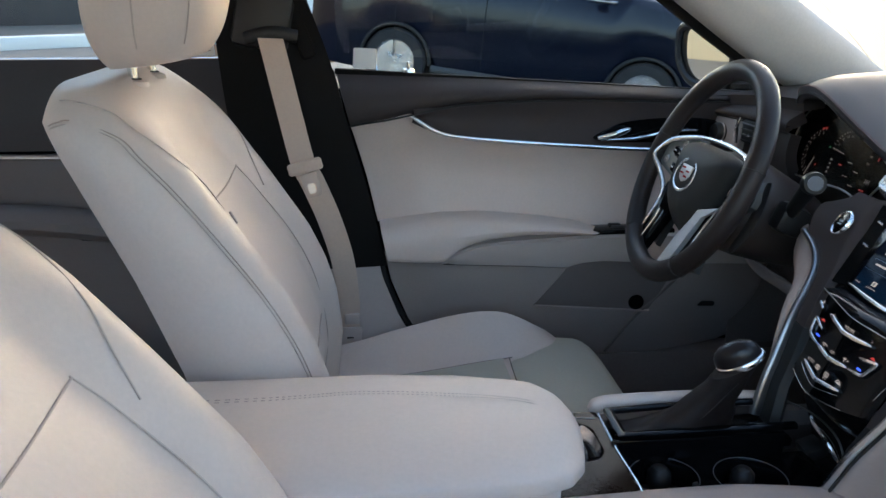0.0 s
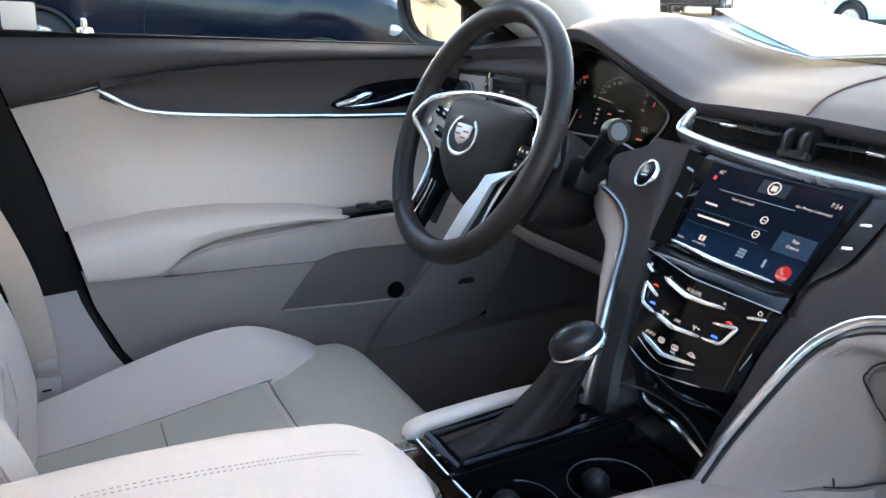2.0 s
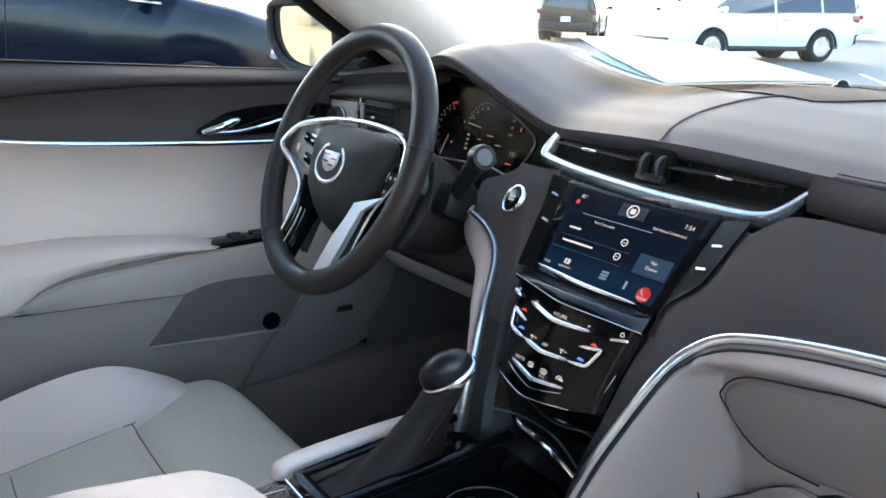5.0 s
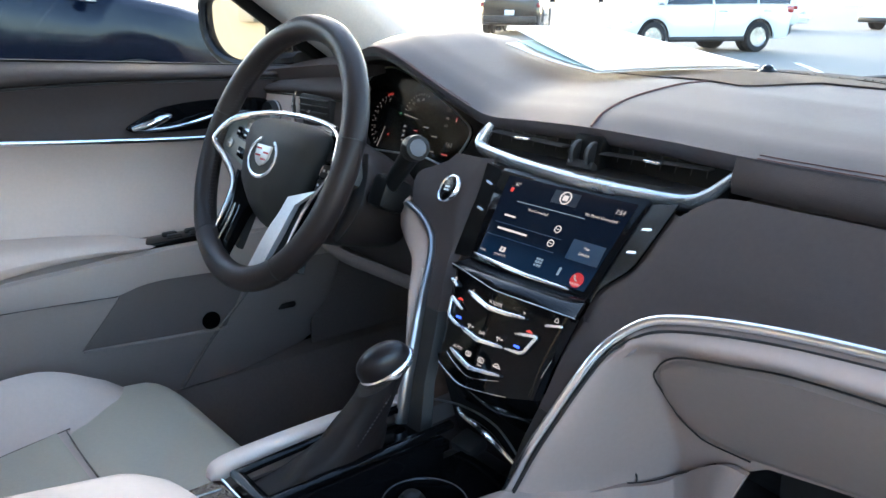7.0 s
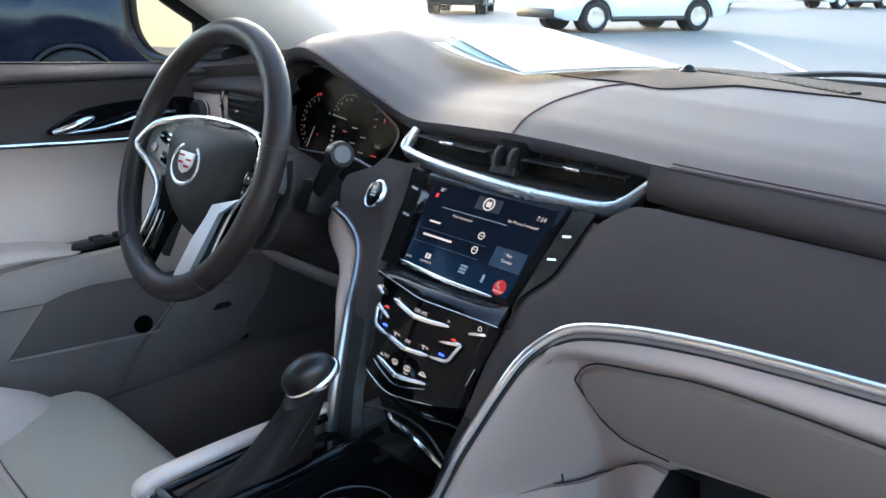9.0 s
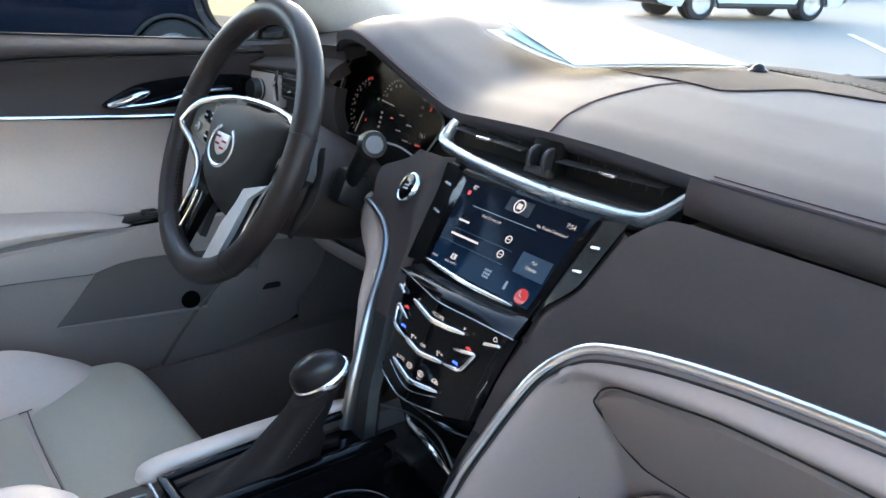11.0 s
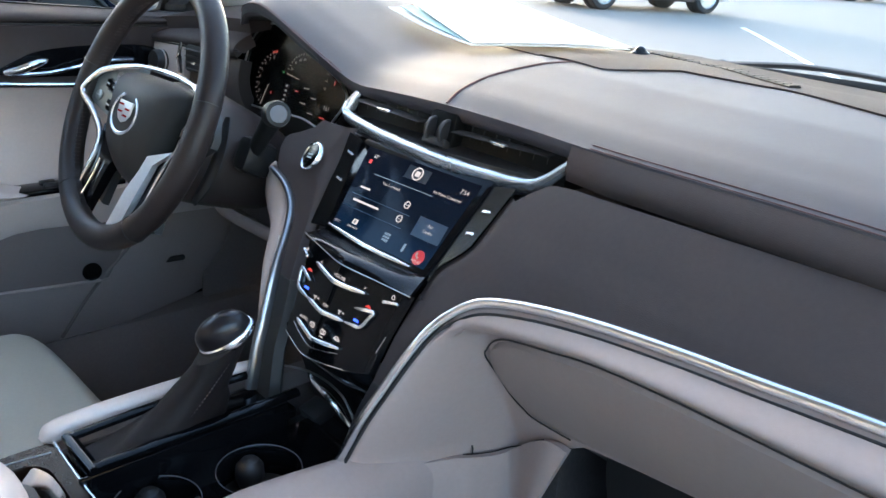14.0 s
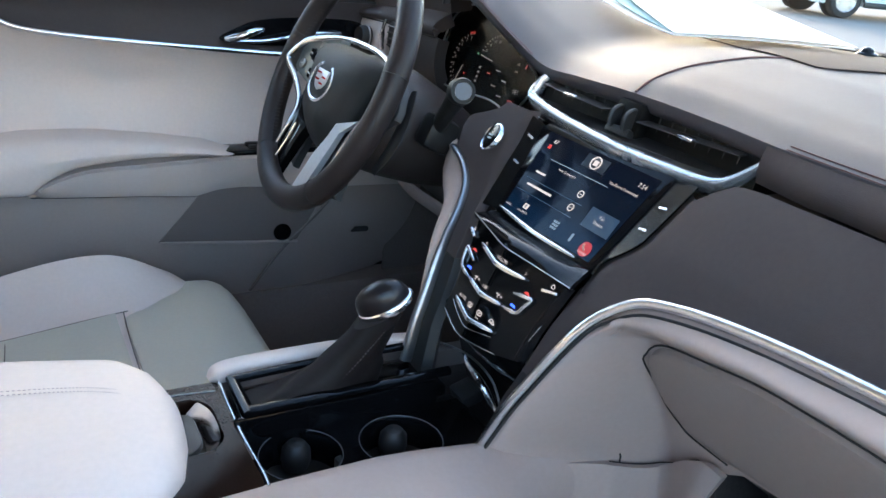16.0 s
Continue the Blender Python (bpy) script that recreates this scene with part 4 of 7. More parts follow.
hubo = [(0.0, 0.046), (-0.050, 0.045), (-0.084, 0.038), (-0.093, 0.022), (-0.088, -0.002), (-0.080, -0.027), (-0.069, -0.052), (-0.054, -0.074), (-0.033, -0.091), (0.0, -0.099), (0.033, -0.091), (0.052, -0.073), (0.066, -0.051), (0.077, -0.026), (0.086, -0.001), (0.093, 0.023), (0.084, 0.038), (0.050, 0.045)]
hc = [p for p in cr([(a, b, 0) for a, b in hubo], 64, True)]


HUB_SKIN = mat("soft_black_cover", (0.022, 0.022, 0.021), 0.6, grain=(900, 0.25), spec=0.35)


def hub_skin(x, y, z):
    """The cover's face, folded along a crease low on it."""
    fold = -0.058 + 0.42 * max(abs(x) - 0.02, 0)
    return wh(x, y, z - 0.50 * max(fold - y, 0))


rings = []
for s, z in ((0.92, -0.06), (0.985, -0.028), (1.0, -0.020), (0.985, -0.014), (0.95, -0.008), (0.88, -0.001), (0.80, 0.003), (0.70, 0.006), (0.60, 0.008), (0.48, 0.0098), (0.36, 0.0110), (0.2, 0.0118), (0.02, 0.012)):
    rings.append([hub_skin(p.x * s, p.y * s - 0.010 * (1 - s), z) for p in hc])
part("airbag_cover", loft(rings), HUB_SKIN, steer, "black airbag cover")
part("emblem_ring", tube([wh(0.0335 * math.cos(a), -0.011 + 0.0255 * math.sin(a), 0.0120) for a in [radians(-245 + 300 * k / 24) for k in range(25)]], 0.0026, 0.0020, 48, 8, up=WH.to_3x3() @ Vector((0, 0, 1))), SILVER, steer, "open silver wreath ring")
SHIELD = mat("silver_enamel", (0.62, 0.60, 0.60), 0.35, metal=0.3)
em = part("emblem", plate([(-0.0185, 0.0125), (-0.0175, -0.003), (-0.010, -0.011), (0.0, -0.0145), (0.010, -0.011), (0.0175, -0.003), (0.0185, 0.0125)][::-1], WH @ pose(0, -0.0085, 0.0112), 0.003, 0.0008), SHIELD, steer, "small silver shield emblem")
RED_ENAMEL = mat("red_enamel", (0.35, 0.02, 0.02), 0.2)
for x, y in ((-0.0095, 0.0075), (0.0095, 0.003), (-0.0085, -0.0015), (0.007, -0.0055)):
    part("enamel", plate(rounded(0.013, 0.0026, 0.0005), WH @ pose(x, -0.0085 + y, 0.0143), 0.0005), RED_ENAMEL, em, "red enamel stripe")
SPOKE_BACK = mat("dark_grey_spoke_plastic", (0.030, 0.031, 0.031), 0.5, grain=(900, 0.2))
SWITCH = mat("grey_switch_plate", (0.27, 0.285, 0.275), 0.34, metal=0.5)
NRM = WH.to_3x3() @ Vector((0, 0, 1))


def pad_h(x):
    return -0.024 + 0.020 * step(0.09, 0.158, abs(x))


def on_pad(s, x, y, z=0.0):
    """A frame on the switch pad, which rises from the hub towards the rim."""
    return axes(wh(s * x, y, pad_h(x) + z), WH.to_3x3() @ Vector((1, 0, s * 0.18)), WH.to_3x3() @ Vector((-s * 0.18, 0, 1)))


for s in (-1, 1):
    def pad_skin(u, v, s=s):
        y = 0.050 - 0.082 * v
        x1 = lerp(v, [(0, 0.112), (0.15, 0.134), (0.35, 0.150), (0.62, 0.158), (0.78, 0.145), (1.0, 0.100)])
        x = 0.080 + (x1 - 0.080) * u
        return wh(s * x, y - 0.10 * (x - 0.08) * (1 - v), pad_h(x))
    sp = part("spoke", sheet(pad_skin, 14, 14, 0.014 * -s), SWITCH if s < 0 else GLOSS, steer, "grey switch pad" if s < 0 else "gloss black switch pad")
    part("spoke_trim", tube([wh(s * 0.045, 0.0535, -0.020), wh(s * 0.080, 0.0495, -0.018), wh(s * 0.114, 0.0395, -0.010), wh(s * 0.138, 0.026, 0.001), wh(s * 0.153, 0.002, 0.008), wh(s * 0.152, -0.009, 0.008), wh(s * 0.130, -0.024, -0.001), wh(s * 0.104, -0.045, -0.009), wh(s * 0.094, -0.066, -0.010), wh(s * 0.092, -0.100, -0.006), wh(s * 0.095, -0.134, -0.002)], 0.0054 if s < 0 else 0.0030, 0.0034 if s < 0 else 0.002, 90, 8, up=NRM, taper=lambda t: 0.5 + 0.5 * min(1, 5 * t, 3 * (1 - t) + 0.2)), SATIN, steer, "bright spoke outline")
    # lower spoke: gloss black beside the outline, broad silver on the inner side
    part("lower_spoke", loft([[wh(s * x, y, z) for x, y, z in r] for r in (
        [(0.030, -0.050, -0.030), (0.100, -0.036, -0.030), (0.100, -0.036, -0.012), (0.030, -0.050, -0.014)],
        [(0.048, -0.092, -0.024), (0.094, -0.080, -0.024), (0.094, -0.080, -0.011), (0.048, -0.092, -0.011)],
        [(0.052, -0.158, -0.014), (0.108, -0.132, -0.014), (0.108, -0.132, -0.004), (0.052, -0.158, -0.004)])]), GLOSS, steer, "gloss black lower spoke")
    if s > 0:
        part("spoke_plate", loft([[wh(x, y, z) for x, y, z in r] for r in (
            [(0.060, -0.046, -0.012), (0.122, -0.028, -0.008), (0.122, -0.030, -0.002), (0.062, -0.048, -0.004)],
            [(0.056, -0.066, -0.012), (0.084, -0.053, -0.010), (0.084, -0.055, -0.003), (0.056, -0.068, -0.003)],
            [(0.049, -0.094, -0.012), (0.075, -0.085, -0.010), (0.075, -0.087, -0.002), (0.049, -0.096, 0.002)],
            [(0.036, -0.148, -0.010), (0.062, -0.139, -0.008), (0.062, -0.139, 0.000), (0.036, -0.148, 0.004)])]), SPOKE, steer, "broad silver spoke plate")
    else:
        part("spoke_line", tube([wh(-0.068, -0.080, -0.008), wh(-0.068, -0.105, -0.006), wh(-0.070, -0.132, -0.002)], 0.0016, 0.0014, 20, 6, up=NRM), CHROME, steer, "thin bright line")
    if s < 0:
        part("key_bar", plate(rounded(0.060, 0.0175, 0.003), on_pad(s, 0.113, 0.012, 0.0002) @ pose(0, 0, 0, 0, 0, -11), 0.0036, 0.001), CHROME, sp, "chrome framed key bar")
        part("key_rocker", plate(rounded(0.053, 0.0115, 0.002), on_pad(s, 0.113, 0.012, 0.0036) @ pose(0, 0, 0, 0, 0, -11), 0.0012, 0.0004), DIAL, sp, "black rocker key")
        for q in (-1, 0, 1):
            part("key_mark", plate(rounded(0.006, 0.0022, 0.0006), on_pad(s, 0.113, 0.012, 0.0049) @ pose(0, 0, 0, 0, 0, -11) @ pose(0.016 * q, 0, 0), 0.0003), PAPER, sp)
        for x, y in ((0.114, 0.029), (0.137, -0.004)):
            part("round_key", turned([(0.0, 0), (0.0072, 0), (0.0070, 0.0018), (0.0058, 0.0024), (0.0, 0.0016)], on_pad(s, x, y), 20), STEEL, sp, "small round key")
            part("key_mark", plate(rounded(0.005, 0.0016, 0.0004), on_pad(s, x, y, 0.0024), 0.0004), PAPER, sp)
        part("lower_key", plate(rounded(0.054, 0.014, 0.003), on_pad(s, 0.108, -0.015, 0.0002) @ pose(0, 0, 0, 0, 0, -13), 0.003, 0.0010), DIAL, sp, "gloss black lower key")
        for q in (-1, 1):
            part("key_mark", plate(rounded(0.0075, 0.0020, 0.0005), on_pad(s, 0.108, -0.015, 0.0034) @ pose(0, 0, 0, 0, 0, -13) @ pose(0.012 * q, 0, 0), 0.0003), PAPER, sp)
    else:
        for k in range(3):
            y = 0.014 - 0.0185 * k
            part("wheel_key", plate(rounded(0.032, 0.016, 0.003), on_pad(s, 0.106 - 0.004 * k, y, 0.0002), 0.0022, 0.0008), BLACK, sp, "black wheel key")
            for q in (-1, 1):
                part("key_mark", plate(rounded(0.0055, 0.0035, 0.001), on_pad(s, 0.106 - 0.004 * k + 0.008 * q, y, 0.0025), 0.0004), PAPER, sp)
        part("key_frame", tube([on_pad(s, 0.090, 0.004, 0.002).translation, on_pad(s, 0.124, 0.007, 0.002).translation, on_pad(s, 0.122, -0.011, 0.002).translation, on_pad(s, 0.088, -0.014, 0.002).translation], 0.0011, n=30, sides=6, closed=True, up=NRM), CHROME, sp)
for s in (-1, 1):
    part("spoke_back", plate([(s * a, b) for a, b in ((0.05, 0.046), (0.112, 0.040), (0.134, 0.024), (0.148, 0.001), (0.147, -0.010), (0.126, -0.024), (0.102, -0.044), (0.092, -0.068), (0.090, -0.10), (0.094, -0.132), (0.066, -0.138), (0.060, -0.09), (0.05, -0.06))], WH @ pose(0, 0, -0.040), 0.010, 0.002), SPOKE_BACK, steer, "dark grey spoke back")
part("paddle", tube([wh(0.122, 0.030, -0.052), wh(0.133, -0.010, -0.052), wh(0.131, -0.045, -0.052), wh(0.116, -0.080, -0.052)], 0.012, 0.004, 24, 10, up=NRM, taper=lambda t: 0.5 + 0.6 * math.sin(math.pi * t)), BLACK, steer, "dark shift paddle behind the rim")
part("top_trim", tube([wh(x, y, -0.020) for x, y in ((-0.05, 0.0530), (0.0, 0.0545), (0.05, 0.0530), (0.092, 0.0475))], 0.0040, 0.0028, 30, 8, up=NRM), SATIN, steer, "bright edge over the airbag cover")
# perforations and stitching inside the rim
b = bmesh.new()
for k in range(70):
    a = radians(100 + 150 * k / 69)
    for q in (-1, 1):
        p = Vector((RIM - 0.0164) * 1.0 * Vector((math.cos(a + 0.006 * q), math.sin(a + 0.006 * q), 0)) + Vector((0, 0, 0.0035 * q)))
        r_ = Vector((RIM - 0.0160) * Vector((math.cos(a), math.sin(a), 0)))
        tube([WH @ p, WH @ r_], 0.0006, n=3, sides=4, bm=b)
part("rim_stitch", b, PADS, steer, "cross stitching inside the rim")
column = thing("steering_column", "dark brown steering column cover with control stalks", "steering column")
part("column_cover", loft([[(WH @ pose(0, -0.02, z) @ Vector((r * 1.05 * math.cos(a), r * 0.9 * math.sin(a), 0))) for a in [2 * math.pi * k / 28 for k in range(28)]] for z, r in ((-0.03, 0.055), (-0.045, 0.078), (-0.07, 0.086), (-0.11, 0.084), (-0.16, 0.076), (-0.20, 0.066))]), BROWN, column, "brown column cover")
part("column_ring", tube([wh(0.078 * math.cos(a), -0.02 + 0.068 * math.sin(a), -0.052) for a in [2 * math.pi * k / 24 for k in range(24)]], 0.003, n=48, sides=8, closed=True, up=(-1, 0, 0.3)), BLACK, column)
STALK = mat("black_stalk_plastic", (0.007, 0.007, 0.007), 0.42, grain=(900, 0.2), spec=0.3)
CAP_GREY = mat("grey_cap", (0.10, 0.11, 0.13), 0.4)
for s, L, nm, dn in ((1, 0.186, "wiper_stalk", 0.0), (-1, 0.150, "turn_stalk", 0.06)):
    st = part(nm, tube([wh(s * (L - 0.070), 0.000 - dn, -0.105), wh(s * (L - 0.045), 0.026 - dn, -0.094), wh(s * (L - 0.012), 0.053 - dn, -0.078)], 0.0115, 0.0105, 20, 14, up=(-1, 0, 0.3), taper=lambda t: 0.85 + 0.35 * t), STALK, column, "black control stalk")
    part("stalk_cap", turned([(0.0, 0), (0.0155, 0), (0.0160, 0.012), (0.0145, 0.019), (0.0105, 0.0195), (0.0105, 0.018), (0.0, 0.018)], axes(wh(s * (L - 0.016), 0.0530 - dn, -0.079), (0, 0, 1), (WH.to_3x3() @ Vector((s * 0.92, 0.10, 0.32)))), 28), STALK, st, "round black stalk cap")
    part("cap_disc", turned([(0.0, 0.018), (0.0100, 0.018), (0.0100, 0.0192), (0.0, 0.0192)], axes(wh(s * (L - 0.016), 0.0530 - dn, -0.079), (0, 0, 1), (WH.to_3x3() @ Vector((s * 0.92, 0.10, 0.32)))), 24), CAP_GREY, st)
    if s > 0:
        part("stalk_collar", box((0, 0, 0), (0.034, 0.045, 0.045), 0.010), STALK, st)
        st.children[-1].matrix_world = WH @ pose(s * 0.112, -0.004, -0.112)

# ---- centre console ----
console = thing("center_console", "centre console with gloss black tray, dark wood trim and beige rails", "console")
part("console_body", loft([[(x, 0.125, 0.30), (x, 0.125, 0.635), (x, -0.125, 0.625), (x, -0.125, 0.30)] for x in (-0.25, 0.40)]), TRIM_DEEP_SHADE, console, "beige plastic console side")
part("front_body", loft([[(x, 0.128, 0.30), (x, 0.128, 0.640), (x, 0.112, 0.640), (x, 0.112, 0.30)] for x in (0.40, 0.80)]), TRIM_DEEP_SHADE, console)
part("front_body", loft([[(x, -0.110, 0.30), (x, -0.110, 0.600), (x, -0.098, 0.600), (x, -0.098, 0.30)] for x in (0.40, 0.58)]), TRIM_DEEP_SHADE, console)
part("tray_floor", box((0.56, 0.0, 0.585), (0.34, 0.225, 0.02), 0.004), BLACK, console, "black tray floor")
part("tray_wall", box((0.50, 0.030, 0.625), (0.225, 0.006, 0.066), 0.002), GLOSS, console, "gloss black wall of the shifter gate")
# rails
part("rail", tube([(0.385, 0.122, 0.650), (0.41, 0.124, 0.658), (0.50, 0.124, 0.660), (0.58, 0.120, 0.660), (0.635, 0.110, 0.660)], 0.0115, 0.0095, 30, 12, square=0.3, taper=lambda t: 0.45 + 0.55 * step(0.0, 0.18, t)), LEATHER, console, "padded beige rail")


def rail_top(x):
    return lerp(x, [(0.20, -0.068), (0.50, -0.066), (0.60, -0.074), (0.625, -0.080), (0.68, -0.102), (0.739, -0.121)])


def right_rail(u, v):
    w = min(v / 0.55, 1)
    d = max((v - 0.55) / 0.45, 0)
    f = step(0.55, 1.0, u)
    x = 0.20 + 0.540 * u
    top = 0.6525 + 0.004 * math.sin(3 * u) - 0.012 * f
    h = top - lerp(x, [(0.20, 0.35), (0.52, 0.40), (0.60, 0.475), (0.66, 0.535), (0.70, 0.577), (0.722, 0.602), (0.733, 0.617), (0.740, 0.629)])
    q = min(0.052, 0.7 * h)
    a = w * math.pi / 2
    y = rail_top(x) - (0.115 - 0.105 * f) * math.sin(a) - 0.02 * d * (1 - f)
    return (x, y, top - q * (1 - math.cos(a)) - 0.004 * step(0.06, 0.0, w) - (h - q) * d)


part("rail", sheet(right_rail, 60, 40, -0.010), DASH_HIDE, console, "broad padded beige rail")
# beige side below the seam, running from the rail round into the footwell
SIDE = cr([(0.56, -0.074, 0.634), (0.60, -0.080, 0.634), (0.66, -0.100, 0.632), (0.72, -0.122, 0.630), (0.735, -0.130, 0.629), (0.753, -0.1345, 0.625), (0.772, -0.1395, 0.623), (0.787, -0.147, 0.626), (0.788, -0.165, 0.638), (0.776, -0.193, 0.664), (0.768, -0.22, 0.682), (0.768, -0.240, 0.682)], 60)


def console_side(u, v):
    p = SIDE[min(int(u * (len(SIDE) - 1) + 0.5), len(SIDE) - 1)]
    return (p.x - 0.0015, p.y - 0.0015 - 0.030 * v + 0.12 * v * step(0.72, 1.0, u), p.z - 0.24 * v)


part("console_side", sheet(console_side, len(SIDE) - 1, 8, 0.008), DASH_HIDE, console, "beige side panel beside the footwell")
part("console_seam", tube([(p.x - 0.0022, p.y - 0.0018, p.z + 0.0004) for p in SIDE[len(SIDE) // 3:-8:2]], 0.0008, 0.0010, 60, 6), DARK_GAP, console, "thin seam under the hollow")
part("rail_gap", tube([(0.60, -0.0815, 0.6455), (0.66, -0.0975, 0.6440), (0.70, -0.111, 0.6425), (0.739, -0.1245, 0.6405), (0.7415, -0.132, 0.636), (0.7400, -0.1345, 0.629)], 0.0010, 0.0012, 50, 6), DARK_GAP, console, "thin gap round the end of the rail")
# shifter gate
part("gate_frame", tube([(0.402, 0.096, 0.662), (0.52, 0.100, 0.664), (0.625, 0.098, 0.664)], 0.0055, 0.004, 20, 8, square=0.3), GLOSS, console, "gloss black frame bar")
part("gate_frame", tube([(0.404, 0.034, 0.662), (0.52, 0.034, 0.663), (0.628, 0.034, 0.664)], 0.0060, 0.0045, 20, 8, square=0.3), GLOSS, console, "gloss black frame bar")
part("gate_frame", tube([(0.403, 0.100, 0.661), (0.403, 0.030, 0.661)], 0.006, 0.0045, 8, 8, square=0.3), GLOSS, console)
part("gate_floor", box((0.513, 0.066, 0.640), (0.225, 0.068, 0.012), 0.002), GLOSS, console, "gloss black gate plate")
# wood trim in front of the armrest
def pierced(outline, hole, z1, z0):
    """A flat plate with one hole: both outlines as points round the hole's middle."""
    c = Vector((sum(p[0] for p in hole) / len(hole), sum(p[1] for p in hole) / len(hole)))
    bm = bmesh.new()
    rows = []
    for h in hole:
        d = Vector(h) - c
        far = 1e9
        for (ax, ay), (bx, by) in zip(outline, outline[1:] + outline[:1]):
            e = Vector((bx - ax, by - ay))
            den = d.x * e.y - d.y * e.x
            if abs(den) > 1e-12:
                q = Vector((ax, ay)) - c
                t, k = (q.x * e.y - q.y * e.x) / den, (q.x * d.y - q.y * d.x) / den
                if t > 0 and -1e-6 <= k <= 1 + 1e-6:
                    far = min(far, t)
        o = c + d * far
        rim = Vector(h) - d.normalized() * 0.0012
        rows.append([bm.verts.new(p) for p in ((o.x, o.y, z0), (o.x, o.y, z1), (h[0], h[1], z1), (rim.x, rim.y, z1 - 0.0016), (rim.x, rim.y, z0))])
    for a, b in zip(rows, rows[1:] + rows[:1]):
        for i in range(4):
            bm.faces.new((a[i], b[i], b[i + 1], a[i + 1]))
    return bm


PULL = [(0.331 + p[0], 0.041 + p[1]) for p in rounded(0.088, 0.092, 0.026, 12)]
part("wood_plate", pierced([(0.200, 0.112), (0.391, 0.112), (0.388, 0.02), (0.390, -0.070), (0.372, -0.088), (0.200, -0.12)], PULL, 0.653, 0.630), WOOD, console, "dark glossy wood plate")
part("plate_edge", tube([(0.393, 0.110, 0.6535), (0.3905, 0.02, 0.6535), (0.392, -0.071, 0.6530), (0.374, -0.089, 0.6525), (0.30, -0.106, 0.652)], 0.0013, 0.0013, 30, 6), SATIN, console, "thin bright edge")
part("pull_well", plate(rounded(0.094, 0.098, 0.03), pose(0.331, 0.041, 0.622), 0.010), BLACK, console, "black floor of the finger well")
part("pull_lip", loft([[(x, y, z) for x, z in ((0.3735 - 0.010 * q, 0.6520), (0.3635 - 0.010 * q, 0.641), (0.3600 - 0.010 * q, 0.636), (0.3720 - 0.010 * q, 0.634))] for y, q in [(0.000 + 0.082 * k / 14, abs(2 * k / 14 - 1) ** 3) for k in range(15)]]), CHROME, console, "bright sloping lip of the finger well")
part("pull_paddle", plate(rounded(0.062, 0.070, 0.020), pose(0.326, 0.040, 0.6385, 0, -10, 0), 0.006, 0.002), BLACK, console, "black release paddle")
part("plate_groove", tube([(0.29, 0.100, 0.6534), (0.345, 0.0985, 0.6534), (0.385, 0.094, 0.6534)], 0.0010, 0.0008, 16, 6), STEEL, console)
WORN_RIM = mat("worn_black_rim", (0.10, 0.10, 0.11), 0.4, spec=0.4)
# cup holders: two wells in a dark insert
for cx, cy, r, x0, x1 in ((0.443, -0.009, 0.0410, 0.394, 0.493), (0.5455, -0.022, 0.0430, 0.4935, 0.640)):
    ring = [(cx + r * math.cos(a), cy + r * math.sin(a)) for a in [2 * math.pi * k / 64 for k in range(64)]]
    part("cup_insert", pierced([(x0, 0.0275), (x0, -0.085), (x1, -0.085), (x1, 0.0275)], ring, 0.630, 0.590), GLOSS, console, "black insert with a round cup well")
    part("cup_rim", tube([(a, b, 0.6302) for a, b in ring[::4]], 0.0005, 0.0005, 64, 6, closed=True), WORN_RIM, console, "thin worn rim")
    part("cup_tab", turned([(0.0, 0), (0.0125, 0.002), (0.0155, 0.012), (0.0145, 0.024), (0.009, 0.031), (0.0, 0.033)], pose(cx + 0.004, cy + 0.026, 0.594), 20), BLACK, console, "rounded rubber cup tab")
part("cup_bridge", box((0.494, -0.036, 0.612), (0.034, 0.046, 0.026), 0.004, rot=(0, 0, 8)), BLACK, console, "black divider")
part("bin_block", box((0.645, 0.012, 0.600), (0.05, 0.075, 0.05), 0.008), BLACK, console)
part("power_socket", box((0.652, 0.030, 0.632), (0.028, 0.034, 0.016), 0.004, rot=(0, -18, 0)), BLACK, console, "black hinged socket cover")
# shelf below the climate panel with its bright pull
part("shelf_back", sheet(lambda u, v: (0.70 - 0.045 * v + 0.02 * math.sin(math.pi * u), -0.072 + 0.160 * u, 0.575 + 0.145 * v), 12, 8, -0.012), BLACK, console, "black ash tray door")
part("ash_pull", tube([(0.673, 0.072, 0.654), (0.671, 0.062, 0.650), (0.664, 0.030, 0.652), (0.658, 0.0, 0.651), (0.655, -0.025, 0.645), (0.655, -0.040, 0.638)], 0.0055, 0.0035, 30, 8, up=(-0.6, 0, 1), taper=lambda t: 0.5 + 0.5 * math.sin(math.pi * min(1, t * 1.1))), CHROME, console, "curved chrome pull")
part("shelf_edge", tube([(0.640, 0.095, 0.668), (0.665, 0.060, 0.664), (0.663, 0.0, 0.664), (0.640, -0.06, 0.660)], 0.0014, 0.0014, 24, 6), STEEL, console)

# ---- gear lever ----
lever = thing("gear_lever", "dark leather gear lever with a silver collar and knob", "gear shift")
BOOT = [((0.480, 0.066, 0.652), 0.078, 0.028), ((0.496, 0.064, 0.664), 0.062, 0.027), ((0.511, 0.060, 0.682), 0.047, 0.0255), ((0.524, 0.056, 0.702), 0.0395, 0.0245), ((0.538, 0.0500, 0.726), 0.0345, 0.0230), ((0.546, 0.0465, 0.745), 0.0345, 0.0230)]
rings = []
